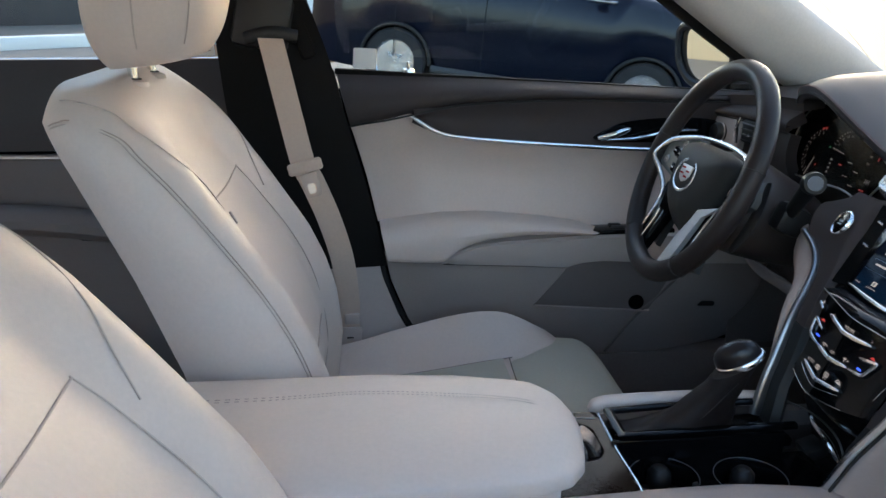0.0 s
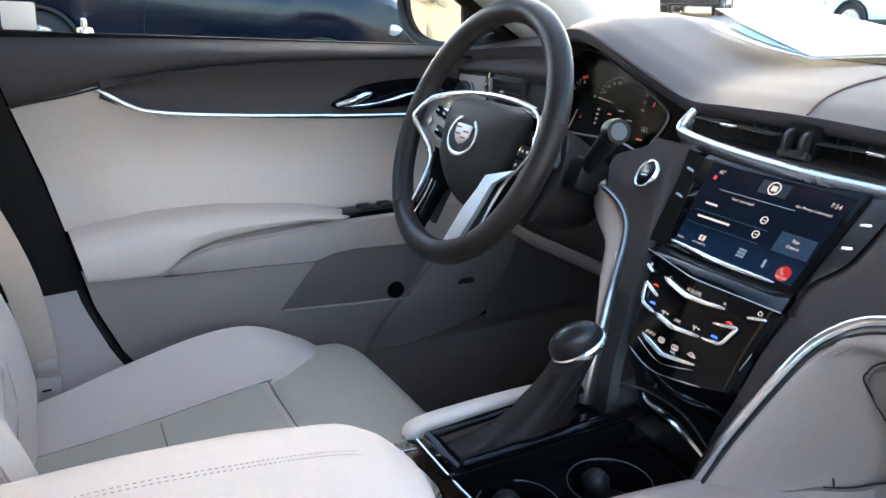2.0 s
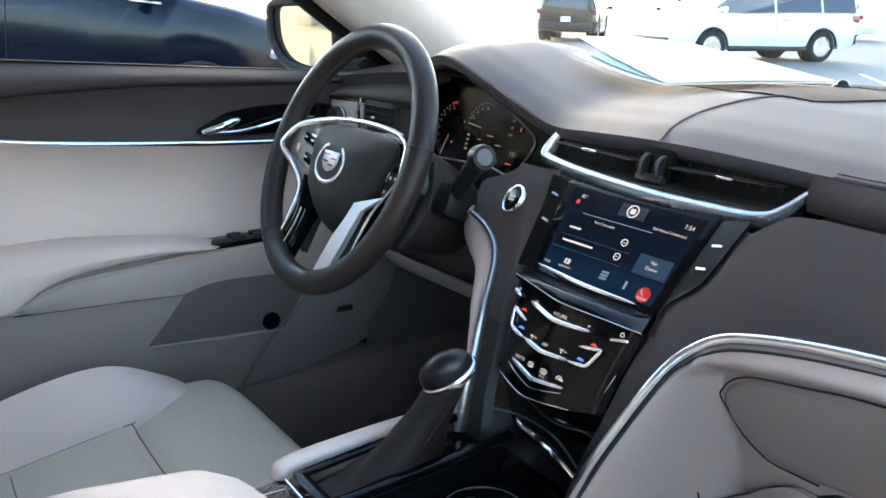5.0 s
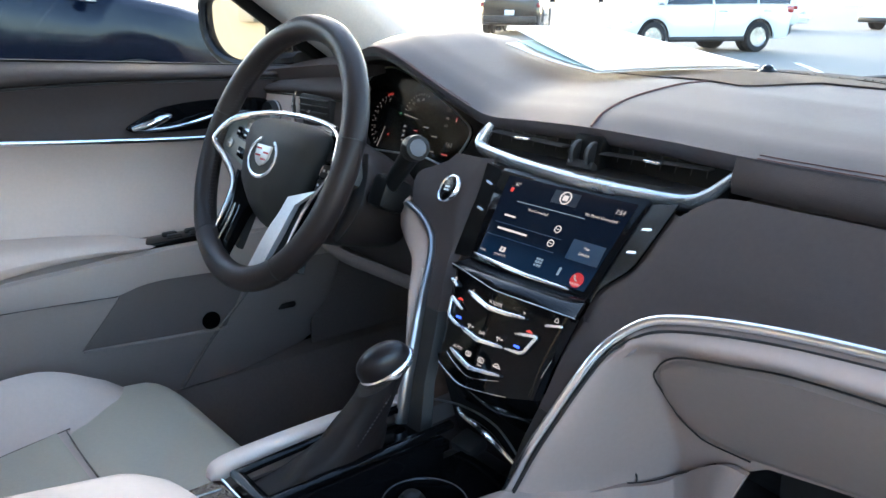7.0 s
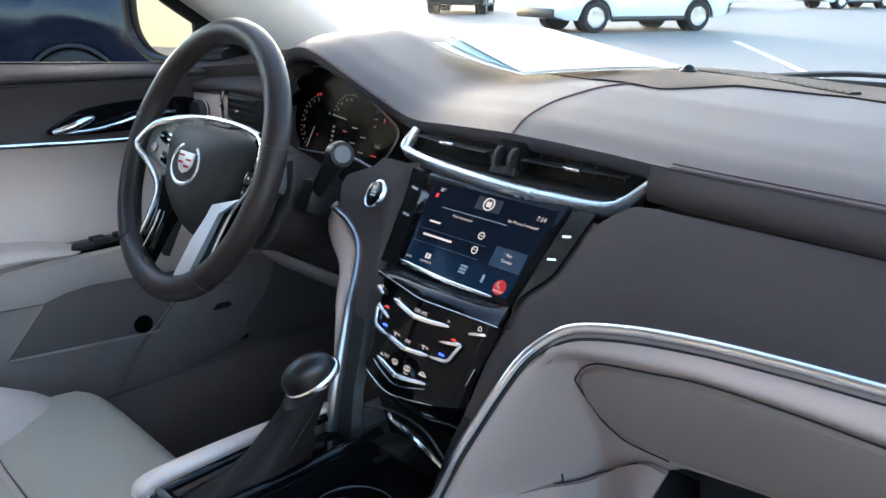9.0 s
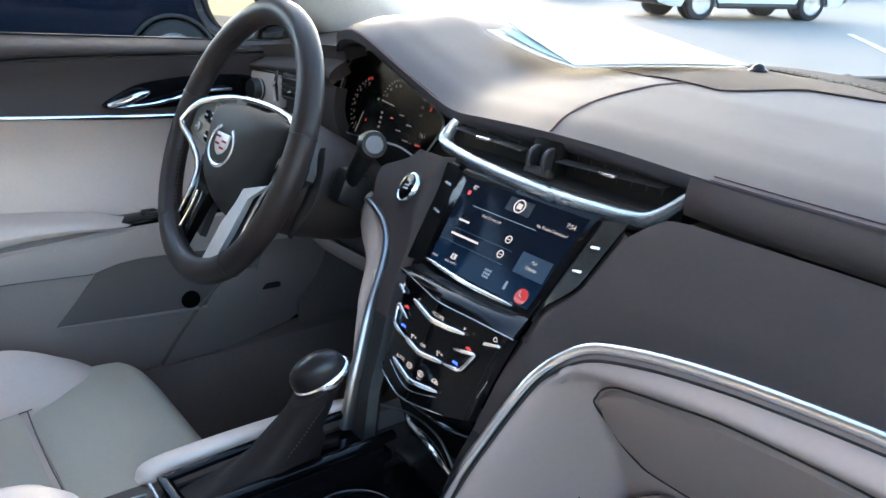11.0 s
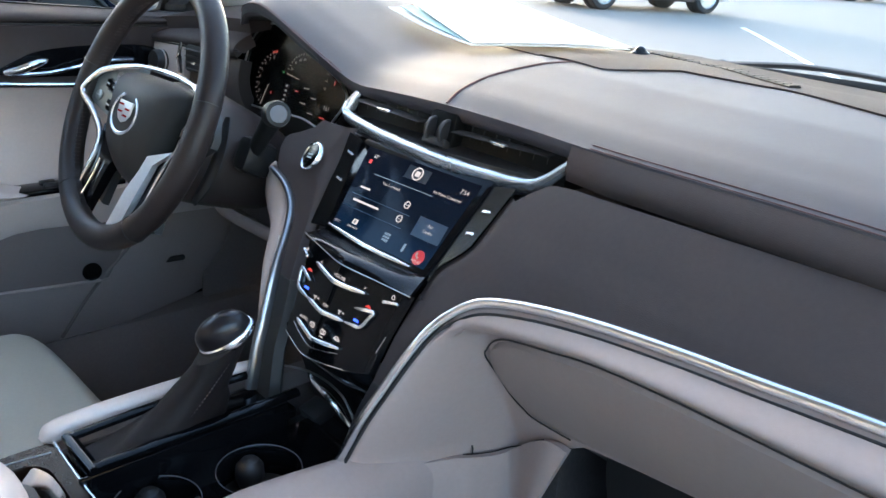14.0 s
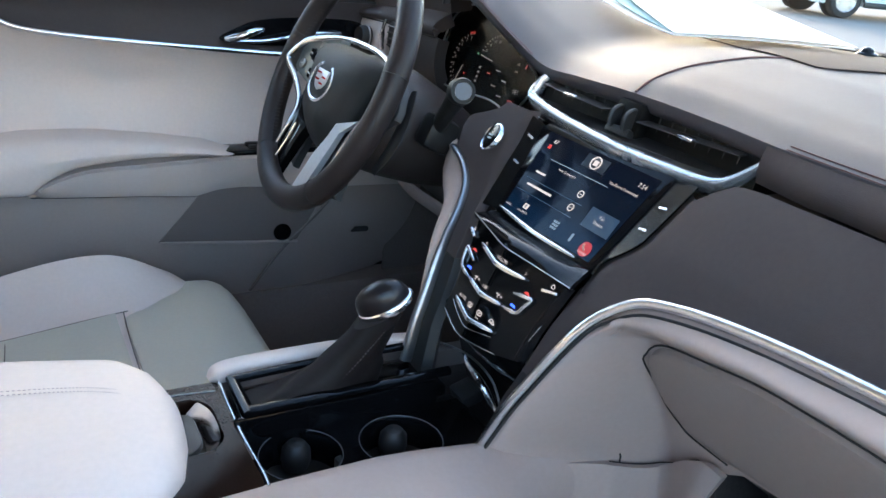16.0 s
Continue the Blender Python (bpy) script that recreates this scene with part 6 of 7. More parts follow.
# this panel's colour holds the shade below the ledge
part("lower_panel", door_patch(lambda x: lerp(x, PANEL_TOP) + 0.003, lambda x: lerp(x, LOW_EDGE), lower_y, x1=0.972, nu=90, nv=30), TRIM_LOW_SHADED, door, "beige lower door panel, its shade put into the colour")


def pocket_face(u, v):
    x0, x1 = 0.442 + 0.070 * v, 0.690 + 0.058 * v
    x = x0 + (x1 - x0) * u
    z = (0.561 - 0.090 * (x - 0.447)) * (1 - v) + (lerp(x, LEDGE) + 0.001) * v
    h = (z - lerp(x, LOW_EDGE)) / (lerp(x, PANEL_TOP) + 0.003 - lerp(x, LOW_EDGE))
    return (x, lower_y(x, h, z) - 0.0025, z)


# same beige as the door; the pocket's shade is in its colour
part("map_pocket", sheet(pocket_face, 24, 14, 0.003), TRIM_DEEP_SHADE, door, "map pocket panel with shade in its colour")
part("pocket_lip", tube([(0.444, 0.7290, 0.560), (0.50, 0.7265, 0.555), (0.60, 0.7260, 0.546), (0.692, 0.7290, 0.538)], 0.0045, 0.003, 24, 8), TRIM_LOW_SHADED, door, "rounded pocket lip")
part("pocket_lamp", turned([(0.0, 0), (0.0165, 0), (0.0165, 0.003), (0.012, 0.004), (0.0, 0.003)], axes((0.662, 0.7275, 0.560), (1, 0, 0), (-0.1, -1, 0)), 28), GLOSS, door, "round black recess")
part("speaker_edge", tube([(0.765, 0.7345, 0.625), (0.731, 0.7300, 0.591), (0.659, 0.7285, 0.521), (0.605, 0.7385, 0.442)], 0.003, 0.003, 20, 8), TRIM_DEEP_SHADE, door)
part("courtesy_lamp", plate(rounded(0.040, 0.011, 0.005), axes((0.828, lower_y(0.828, 0.54, 0.54) - 0.001, 0.540), (1, 0, -0.05), (0, -1, 0.1)), 0.002, 0.0006), RUBBER, door, "small dark slot lamp")
# inside handle
part("handle_bezel", plate([(p.x, p.y) for p in cr([(0.552, 0.908, 0), (0.585, 0.928, 0), (0.62, 0.940, 0), (0.70, 0.946, 0), (0.80, 0.940, 0), (0.80, 0.905, 0), (0.70, 0.899, 0), (0.60, 0.900, 0)], 40, True)], axes((0, 0.7405, 0), (1, 0, 0), (0, -1, 0)), 0.004, 0.0015), GLOSS, door, "dark handle recess")
part("handle_lever", tube([(0.560, 0.7315, 0.909), (0.585, 0.722, 0.916), (0.605, 0.7215, 0.923), (0.622, 0.728, 0.926)], 0.006, 0.0065, 24, 10, up=(0, -0.5, 1), taper=lambda t: 0.35 + 0.75 * math.sin(math.pi * min(t * 0.75 + 0.1, 1))), CHROME, door, "chrome door lever")
part("handle_blade", tube([(0.566, 0.7315, 0.9055), (0.62, 0.727, 0.907), (0.66, 0.722, 0.914), (0.70, 0.722, 0.922), (0.76, 0.728, 0.922)], 0.003, 0.0036, 30, 8, up=(0, -0.4, 1)), CHROME, door, "wavy chrome blade")
part("lock_pin", turned([(0.0, 0), (0.012, 0), (0.011, 0.006), (0.0045, 0.008), (0.0042, 0.020), (0.0, 0.021)], pose(0.190, 0.800, belt(0.19) - 0.001), 18), SATIN, door, "lock pin on its collar")
part("door_tag", plate(rounded(0.046, 0.040, 0.004), axes((0.105, 0.822, 1.058), (1, 0, -0.06), (0, -1, 0.1)), 0.002, 0.0005), PAPER, door, "small white tag in the window")
part("door_shell", sheet(lambda u, v: (0.05 + 0.93 * u, 0.85 + 0.04 * math.sin(math.pi * v), 0.30 + (belt(0.05 + 0.93 * u) - 0.345) * v), 16, 10, -0.02), GLOSS, door, "outer door skin")
part("door_glass", sheet(lambda u, v: (0.05 + (0.90 - 0.42 * v) * u, 0.835 - 0.11 * v, belt(0.05 + 0.90 * u) - 0.01 + 0.40 * v), 8, 8, 0.004), GLASS, door, "clear side glass")
door.children[-1].visible_shadow = False
part("door_seal", tube([(rear_edge(z) - 0.010, 0.748 + 0.03 * step(0.9, 1.05, z), z) for z in (0.40, 0.46, 0.50, 0.54, 0.626, 0.736, 0.818, 0.936, 1.04)], 0.007, 0.006, 40, 8), RUBBER, door, "black door seal")

# ---- pillars ----
pillar = thing("pillar_trim", "dark upper and beige lower pillar trim behind the door", "pillar trim", kind="structure")


def b_front(z):
    return rear_edge(z) - 0.002


def b_rear(z):
    return lerp(z, [(0.40, -0.12), (0.655, -0.12), (0.87, -0.14), (0.99, -0.155), (1.17, -0.165), (1.42, -0.21)])


part("upper_trim", sheet(lambda u, v: (b_rear(0.655 + 0.77 * v) + (b_front(0.655 + 0.77 * v) - b_rear(0.655 + 0.77 * v)) * u, 0.735 - 0.010 * math.sin(math.pi * u) - 0.10 * v ** 2, 0.655 + 0.77 * v), 10, 26, 0.03), PILLAR, pillar, "black cloth upper pillar")
part("lower_trim", sheet(lambda u, v: (b_rear(0.655) - 0.03 + (rear_edge(0.40 + 0.255 * v) - 0.016 - b_rear(0.655) + 0.03) * u, 0.738 - 0.006 * math.sin(math.pi * u) - 0.035 * (1 - v) ** 2, 0.40 + 0.255 * v), 12, 12, 0.02), TRIM, pillar, "beige lower pillar trim")
part("belt_guide", box((-0.075, 0.690, 1.135), (0.10, 0.030, 0.10), 0.012, rot=(0, 12, 0)), BLACK, pillar, "black belt guide housing")
part("guide_bar", tube([(-0.105, 0.672, 1.105), (-0.06, 0.668, 1.115), (-0.015, 0.674, 1.108)], 0.010, 0.012, 16, 10), BLACK, pillar)
part("grab_trim", box((-0.018, 0.70, 1.14), (0.028, 0.02, 0.15), 0.008, rot=(0, -18, 0)), PILLAR, pillar)
pb = thing("pillar_trim", "dark pillar trim beside the open passenger doorway", "pillar trim", kind="structure")
part("upper_trim", sheet(lambda u, v: (b_rear(0.655 + 0.77 * v) - 0.10 + (b_front(0.655 + 0.77 * v) - 0.075 - b_rear(0.655 + 0.77 * v)) * u, -0.735 + 0.10 * v ** 2, 0.655 + 0.77 * v), 8, 20, -0.03), PILLAR, pb)

# ---- seat belt ----
sb = thing("seat_belt", "beige seat belt with a metal tongue hanging from the pillar", "seat belt")


def ribbon(pts, half, side, n, th=0.0012):
    c = cr(pts, n)
    rings = []
    s = Vector(side).normalized()
    for i in range(n):
        d = (c[min(i + 1, n - 1)] - c[max(i - 1, 0)]).normalized()
        a = (s - d * s.dot(d)).normalized()
        nrm = d.cross(a)
        rings.append([c[i] + a * half + nrm * th, c[i] - a * half + nrm * th, c[i] - a * half - nrm * th, c[i] + a * half - nrm * th])
    return loft(rings)


WEBBING_PLASTIC = mat("beige_belt_plastic", (0.50, 0.40, 0.34), 0.45, blotch=0.04)
part("webbing", ribbon([(-0.062, 0.664, 1.112), (-0.048, 0.650, 1.05), (-0.030, 0.632, 0.97), (-0.012, 0.615, 0.895), (0.004, 0.610, 0.86), (0.030, 0.618, 0.79), (0.052, 0.640, 0.70), (0.060, 0.665, 0.60), (0.058, 0.680, 0.52)], 0.0215, (1, 0.1, 0.1), 60), WEBBING, sb, "ribbed beige webbing")
part("belt_stop", box((-0.008, 0.609, 0.888), (0.062, 0.012, 0.022), 0.005, rot=(0, -14, 4)), WEBBING, sb, "beige belt loop")
part("tongue", plate(rounded(0.030, 0.044, 0.006), axes((0.002, 0.603, 0.856), (1, 0, 0.25), (0.1, -1, 0.1)), 0.004, 0.001), WEBBING_PLASTIC, sb, "beige tongue with a metal plate")
part("tongue_slot", plate(rounded(0.013, 0.018, 0.003), axes((0.003, 0.5985, 0.851), (1, 0, 0.25), (0.1, -1, 0.1)), 0.0008), STEEL, sb)
part("anchor", box((0.060, 0.676, 0.520), (0.045, 0.014, 0.06), 0.005, rot=(0, 6, 0)), TRIM, sb, "beige anchor cover")
for k in range(2):
    part("anchor_slot", box((0.061, 0.6685, 0.507 + 0.022 * k), (0.013, 0.002, 0.003), 0.0005), RUBBER, sb)
part("buckle_clip", box((0.066, 0.672, 0.570), (0.03, 0.02, 0.022), 0.004), TRIM, sb, "beige anchor clip")

# ---- shell of the car round the cabin ----
floor = part("cabin_floor", box((0.25, 0.0, 0.16), (2.9, 1.62, 0.03), 0.004), CARPET)
tagged(floor, "dark carpeted cabin floor", "floor", kind="structure")
mat_d = thing("floor_mat", "dark driver floor mat with a pale scuff", "floor mat")
part("mat_pile", sheet(lambda u, v: (0.40 + 0.55 * u, 0.16 + 0.46 * v, 0.186 + 0.10 * step(0.6, 1.0, u)), 14, 8, 0.008), CARPET, mat_d)
for s, x0 in ((1, 0.62), (-1, 0.90)):
    tun = part("tunnel_carpet", loft([[(x, s * 0.15, 0.17), (x, s * 0.135, 0.62), (x, 0, 0.60), (x, 0, 0.17)] for x in (x0, 1.0, 1.2)]), CARPET)
    tagged(tun, "dark carpet beside the console", "carpet", kind="structure")
fw = part("firewall", loft([[(1.22, y, 0.15), (1.30, y, 0.15), (1.30, y, 0.98), (1.22, y, 0.96)] for y in (-0.82, 0.82)]), CARPET)
tagged(fw, "dark carpeted bulkhead", "bulkhead", kind="structure")
toe = part("toe_board", sheet(lambda u, v: (0.92 + 0.28 * v, -0.80 + 1.6 * u, 0.178 + 0.26 * v * v), 10, 8, 0.01), FOOT_TRIM)
tagged(toe, "dark sloping toe board", "carpet", kind="structure")
kick = part("kick_panel", sheet(lambda u, v: (0.90 + 0.30 * u, 0.7835, 0.18 + 0.72 * v), 8, 8, 0.005), FOOT_TRIM)
tagged(kick, "dark kick panel beside the pedals", "trim", kind="structure")
sillp = part("door_step", loft([[(x, 0.70, 0.17), (x, 0.705, 0.36), (x, 0.75, 0.43), (x, 0.82, 0.43), (x, 0.86, 0.17)] for x in (-0.1, 1.15)]), FOOT_TRIM)
tagged(sillp, "dark carpeted door step", "trim", kind="structure")
for s in (1, -1):
    rocker = part("rocker_panel", box((0.0, s * 0.86, 0.30), (2.7, 0.10, 0.34), 0.03), GLOSS)
    tagged(rocker, "dark painted rocker panel under the doors", "car body", kind="structure")
fend = part("fender_wall", box((1.08, 0.84, 0.58), (0.30, 0.10, 0.78), 0.02), GLOSS)
tagged(fend, "dark painted side wall ahead of the door", "car body", kind="structure")
for nm, y, x in (("brake_pedal", 0.36, 1.02), ("accelerator_pedal", 0.24, 1.05)):
    pd = thing(nm, "dark rubber pedal on its arm", "pedal")
    part("pad", box((x, y, 0.36), (0.02, 0.075 if y > 0.3 else 0.05, 0.06 if y > 0.3 else 0.12), 0.006, rot=(0, -30, 0)), RUBBER, pd)
    part("arm", tube([(x + 0.01, y, 0.37), (x + 0.08, y, 0.50), (x + 0.12, y, 0.62)], 0.008, 0.012, 10, 8, up=(0, 1, 0)), BLACK, pd)

# rear: seat, door and glass seen past the front seats
rs = thing("rear_seat", "beige leather rear bench", "car seat")
part("cushion", box((-0.62, 0.0, 0.375), (0.50, 1.30, 0.41), 0.05, seg=4), LEATHER, rs)
part("backrest", box((-0.98, 0.0, 0.78), (0.20, 1.34, 0.62), 0.06, rot=(0, -18, 0), seg=4), LEATHER, rs)
rd = thing("rear_door", "rear door with dark top, bright strip and beige panel", "car door")
part("upper_trim", sheet(lambda u, v: (-1.0 + 0.90 * u, 0.750 + 0.03 * v ** 3, 0.897 + 0.165 * v), 16, 8, 0.012), DOOR_TOP, rd, "dark brown door top")
part("lower_panel", sheet(lambda u, v: (-1.0 + 0.92 * u, 0.745 + 0.012 * math.sin(math.pi * v), 0.40 + 0.49 * v), 12, 10, 0.012), TRIM_DEEP_SHADE, rd, "beige lower panel")
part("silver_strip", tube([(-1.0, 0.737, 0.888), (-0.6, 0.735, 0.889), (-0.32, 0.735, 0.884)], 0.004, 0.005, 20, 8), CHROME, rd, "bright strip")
part("arm_pad", tube([(-0.75, 0.73, 0.765), (-0.55, 0.715, 0.775), (-0.36, 0.725, 0.750)], 0.04, 0.028, 20, 12), TRIM_DEEP_SHADE, rd)
part("pull_cup", box((-0.40, 0.722, 0.742), (0.09, 0.012, 0.028), 0.006), BLACK, rd, "dark pull recess")
part("door_shell", box((-0.58, 0.85, 0.66), (0.84, 0.04, 0.72), 0.01), GLOSS, rd)
part("door_glass", sheet(lambda u, v: (-1.0 + 0.82 * u, 0.835 - 0.11 * v, 1.06 + 0.34 * v), 4, 4, 0.004), GLASS, rd, "clear side glass")
rd.children[-1].visible_shadow = False
stk = part("window_sticker", sheet(lambda u, v: (-0.335 + 0.15 * u, 0.8315 - 0.11 * v * 0.35, 1.064 + 0.125 * v), 2, 2, 0.001), PAPER, rd, "white printed price sheet on the glass")
for k in range(7):
    part("print_bar", box((-0.205, 0.8285 - 0.0035 * k, 1.076 + 0.012 * k), (0.028, 0.001, 0.006), 0.0), STEEL, stk)

roof = thing("car_roof", "light headliner under the car roof", "roof", kind="structure")
part("headliner", sheet(lambda u, v: (-1.25 + 1.72 * u, -0.60 + 1.20 * v, 1.385 + 0.035 * math.sin(math.pi * v) * math.sin(math.pi * min(u * 0.9 + 0.1, 1))), 14, 10, -0.012), LINER, roof)
part("roof_skin", sheet(lambda u, v: (-1.28 + 1.78 * u, -0.66 + 1.32 * v, 1.415 + 0.045 * math.sin(math.pi * v)), 10, 10, -0.006), GLOSS, roof)
for s in (-1, 1):
    part("roof_rail", tube([(0.48, s * 0.62, 1.39), (-0.2, s * 0.64, 1.41), (-1.25, s * 0.62, 1.37)], 0.05, 0.035, 20, 10), LINER, roof)
rear = part("rear_bulkhead", sheet(lambda u, v: (-1.28 - 0.05 * v, -0.75 + 1.5 * u, 0.2 + 0.85 * v), 6, 6, 0.02), CARPET)
tagged(rear, "dark rear shelf panel", "panel", kind="structure")
rearshelf = part("parcel_shelf", box((-1.50, 0, 1.0), (0.5, 1.3, 0.02), 0.004), CARPET)
tagged(rearshelf, "dark parcel shelf", "shelf", kind="structure")

for s in (1, -1):
    ap = thing("front_pillar", "light beige front pillar trim beside the windscreen", "pillar trim", kind="structure")
    A = [Vector((1.15, s * 0.785, 0.965)), Vector((1.00, s * 0.760, 1.055)), Vector((0.84, s * 0.725, 1.15)), Vector((0.65, s * 0.68, 1.27)), Vector((0.45, s * 0.63, 1.38))]
    part("pillar_cover", tube(A, 0.056, 0.070, 30, 14, up=(0.5, -s * 0.5, 0.8), square=0.2), LINER, ap, "light beige pillar cover")
    part("pillar_seal", tube([a + Vector((-0.05, s * 0.045, -0.045)) for a in A], 0.012, 0.016, 30, 8), RUBBER, ap)
    part("pillar_skin", tube([a + Vector((0.03, s * 0.055, 0.02)) for a in A], 0.035, 0.02, 30, 8), GLOSS, ap)

# corner sail trim and black triangle behind the outside mirror
sail = part("mirror_sail", plate([(1.10, 0.975), (0.935, 0.990), (0.945, 1.07), (0.965, 1.11), (1.08, 1.05)], axes((0, 0.800, 0), (1, 0, 0), (0, -1, 0.12)), 0.02, 0.004), BLACK)
tagged(sail, "black corner cover at the mirror", "trim", kind="structure")

# windscreen
WB = [(1.205, -0.76, 0.975), (1.262, -0.40, 0.985), (1.28, 0.0, 0.988), (1.262, 0.40, 0.985), (1.205, 0.76, 0.975)]
WT = [(0.47, -0.60, 1.385), (0.50, -0.3, 1.405), (0.51, 0.0, 1.41), (0.50, 0.3, 1.405), (0.47, 0.60, 1.385)]
wb, wt = cr(WB, 21), cr(WT, 21)
ws = part("windshield", sheet(lambda u, v: wb[round(u * 20)].lerp(wt[round(u * 20)], v) + Vector((0.05, 0, 0.06)) * math.sin(math.pi * v) * 0.8, 20, 14, 0.0045), pane("windscreen_glass"))
ws.visible_shadow = False
tagged(ws, "clear raked windscreen", "windshield", kind="structure")
fr = part("glass_frit", tube([p + Vector((-0.006, 0, 0.002)) for p in wb], 0.008, 0.002, 40, 6), RUBBER)
tagged(fr, "black border at the foot of the windscreen", "trim", kind="structure")

# shelf at the foot of the windscreen with its outlet grille and sensor
shelf = thing("defroster_panel", "dark brown panel with a defroster slot", "dash panel")


def foot_z(x, y, v):
    base = pad_at(min(x, 1.17), y)[2] + 0.0012
    high = 1.0285 - 0.030 * (x - 1.0) / 0.25 - 0.012 * (y / 0.76) ** 2
    return base + (max(base, high) - base) * step(0.0, 0.45, v)


def foot_ends(y):
    return lerp(y, [(-0.74, 0.93), (-0.37, 1.02), (-0.25, 1.065), (-0.12, 1.05), (-0.088, 1.0), (-0.068, 0.976), (-0.018, 0.983), (0.05, 0.99), (0.30, 1.08), (0.71, 1.14)]), 1.258 - 0.09 * (y / 0.76) ** 2


def foot(u, v):
    y = -0.74 + 1.45 * u
    x0, x1 = foot_ends(y)
    x = x0 + (x1 - x0) * v
    return (x, y, foot_z(x, y, v))


part("panel", sheet(foot, 120, 16, -0.004), DEFROST, shelf, "dark brown panel")
part("panel_line", tube([Vector(foot(k / 80, 0)) + Vector((-0.001, 0, 0.0005)) for k in range(0, 44)], 0.0006, n=120, sides=5), PADS, shelf)
def shelf_z(x, y):
    x0, x1 = foot_ends(y)
    return foot_z(x, y, (x - x0) / (x1 - x0)) + 0.0004


GRILLE = [(y, lerp(y, [(-0.245, 1.095), (-0.12, 1.160), (0.0, 1.188), (0.12, 1.192)])) for y in [-0.24 + 0.012 * k for k in range(31)]]
slot = part("outlet_slot", tube([(x, y, shelf_z(x, y) + 0.0005) for y, x in GRILLE], 0.009, 0.0022, 60, 8), RUBBER, shelf, "black outlet slot")
for y, x in GRILLE:
    part("outlet_rib", box((x, y, shelf_z(x, y) + 0.0022), (0.014, 0.0012, 0.0012), 0.0003, rot=(0, 0, -20)), RUBBER, slot)
sen = part("sun_sensor", turned([(0.0, 0), (0.0125, 0), (0.0115, 0.0015), (0.0080, 0.0028), (0.0065, 0.0065), (0.0028, 0.0086), (0.0, 0.0090)], pose(1.131, -0.012, shelf_z(1.131, -0.012) + 0.0005), 24), GLOSS)
tagged(sen, "small black dome sensor on the dashboard", "sensor")

# papers on the dash
papers = thing("papers", "white folded sales papers lying on the dashboard", "papers")


def leaf(a, b, c, d, sag, lift):
    a, b, c, d = (Vector(p) for p in (a, b, c, d))

    def fn(u, v):
        p = a.lerp(b, u).lerp(d.lerp(c, u), v)
        return p + Vector((0, 0, sag * math.sin(math.pi * u) * (1 - v) + lift * v * (1 - v)))
    return sheet(fn, 14, 12, 0.0008)


part("lower_leaf", leaf((0.945, 0.289, 1.052), (0.948, 0.122, 1.0215), (1.102, -0.016, 1.030), (1.130, 0.220, 1.050), -0.004, 0.005), PAPER, papers, "white sheet")
part("teal_page", leaf((0.956, 0.275, 1.0545), (0.951, 0.130, 1.0245), (0.985, 0.12, 1.031), (1.00, 0.27, 1.056), -0.003, 0.002), PAPER_TEAL, papers, "teal printed page edge")
part("upper_leaf", leaf((0.985, 0.322, 1.074), (0.9495, 0.1225, 1.0240), (1.104, -0.016, 1.0325), (1.150, 0.245, 1.066), -0.002, 0.010), PAPER, papers, "white folded sheet")

# wipers and cowl outside the glass
cowl = part("cowl", sheet(lambda u, v: (1.245 + 0.20 * v - 0.07 * ((u - 0.5) * 2) ** 2, -0.78 + 1.56 * u, 0.965 - 0.004 * v), 20, 6, 0.02), BLACK)
tagged(cowl, "black cowl under the windscreen", "cowl", kind="structure")
for y0, y1 in ((-0.05, -0.62), (0.52, -0.02)):
    wip = thing("wiper", "black wiper resting at the foot of the windscreen", "wiper")
    part("blade", tube([(1.318, y0, 1.004), (1.312, (y0 + y1) / 2, 1.008), (1.270, y1, 0.996)], 0.004, 0.006, 20, 8), RUBBER, wip)
    part("arm", tube([(1.36, y0 + 0.04, 1.0), (1.345, y0 - 0.10, 1.018), (1.308, (y0 + y1) / 2, 1.020)], 0.007, 0.005, 16, 8, taper=lambda t: 1.2 - 0.6 * t), BLACK, wip)
    part("pivot", turned([(0.0, 0), (0.016, 0), (0.013, 0.02), (0.0, 0.024)], pose(1.36, y0 + 0.04, 0.985), 18), BLACK, wip)
PAINT_SILVER = mat("silver_paint", (0.55, 0.56, 0.57), 0.25, metal=0.6, coat=1.0, blotch=0.02)
bonnet = part("hood_panel", sheet(lambda u, v: (1.44 - 0.07 * ((u - 0.5) * 2) ** 2 + 1.0 * v, -0.80 + 1.60 * u, 0.955 - 0.18 * v ** 1.8 - 0.05 * ((u - 0.5) * 2) ** 4), 20, 12, 0.02), PAINT_SILVER)
tagged(bonnet, "pale metallic hood of the car", "car hood", kind="structure")

# outside mirror
om = thing("side_mirror", "dark outside mirror with a framed glass", "side mirror")
mp = [(p.x, p.y) for p in cr([(-0.098, 0.035, 0), (-0.088, 0.058, 0), (-0.05, 0.063, 0), (0.02, 0.065, 0), (0.084, 0.062, 0), (0.094, 0.0, 0), (0.087, -0.062, 0), (0.03, -0.072, 0), (-0.045, -0.060, 0), (-0.088, -0.020, 0)], 50, True)]
MM = axes((0.862, 0.955, 1.052), (0.27, -0.96, 0.0), (-0.96, -0.27, 0.02))
rings = []
for s, z in ((1.0, 0.0), (1.04, -0.012), (1.02, -0.05), (0.85, -0.085), (0.5, -0.105), (0.05, -0.11)):
    rings.append([MM @ Vector((a * s, b * s, z)) for a, b in mp])
part("housing", loft(rings), GLOSS, om, "dark glossy housing")
part("mirror_face", plate([(a * 0.99, b * 0.99) for a, b in mp], MM @ pose(0, 0, -0.004), 0.005), BLACK, om, "black face round the glass")
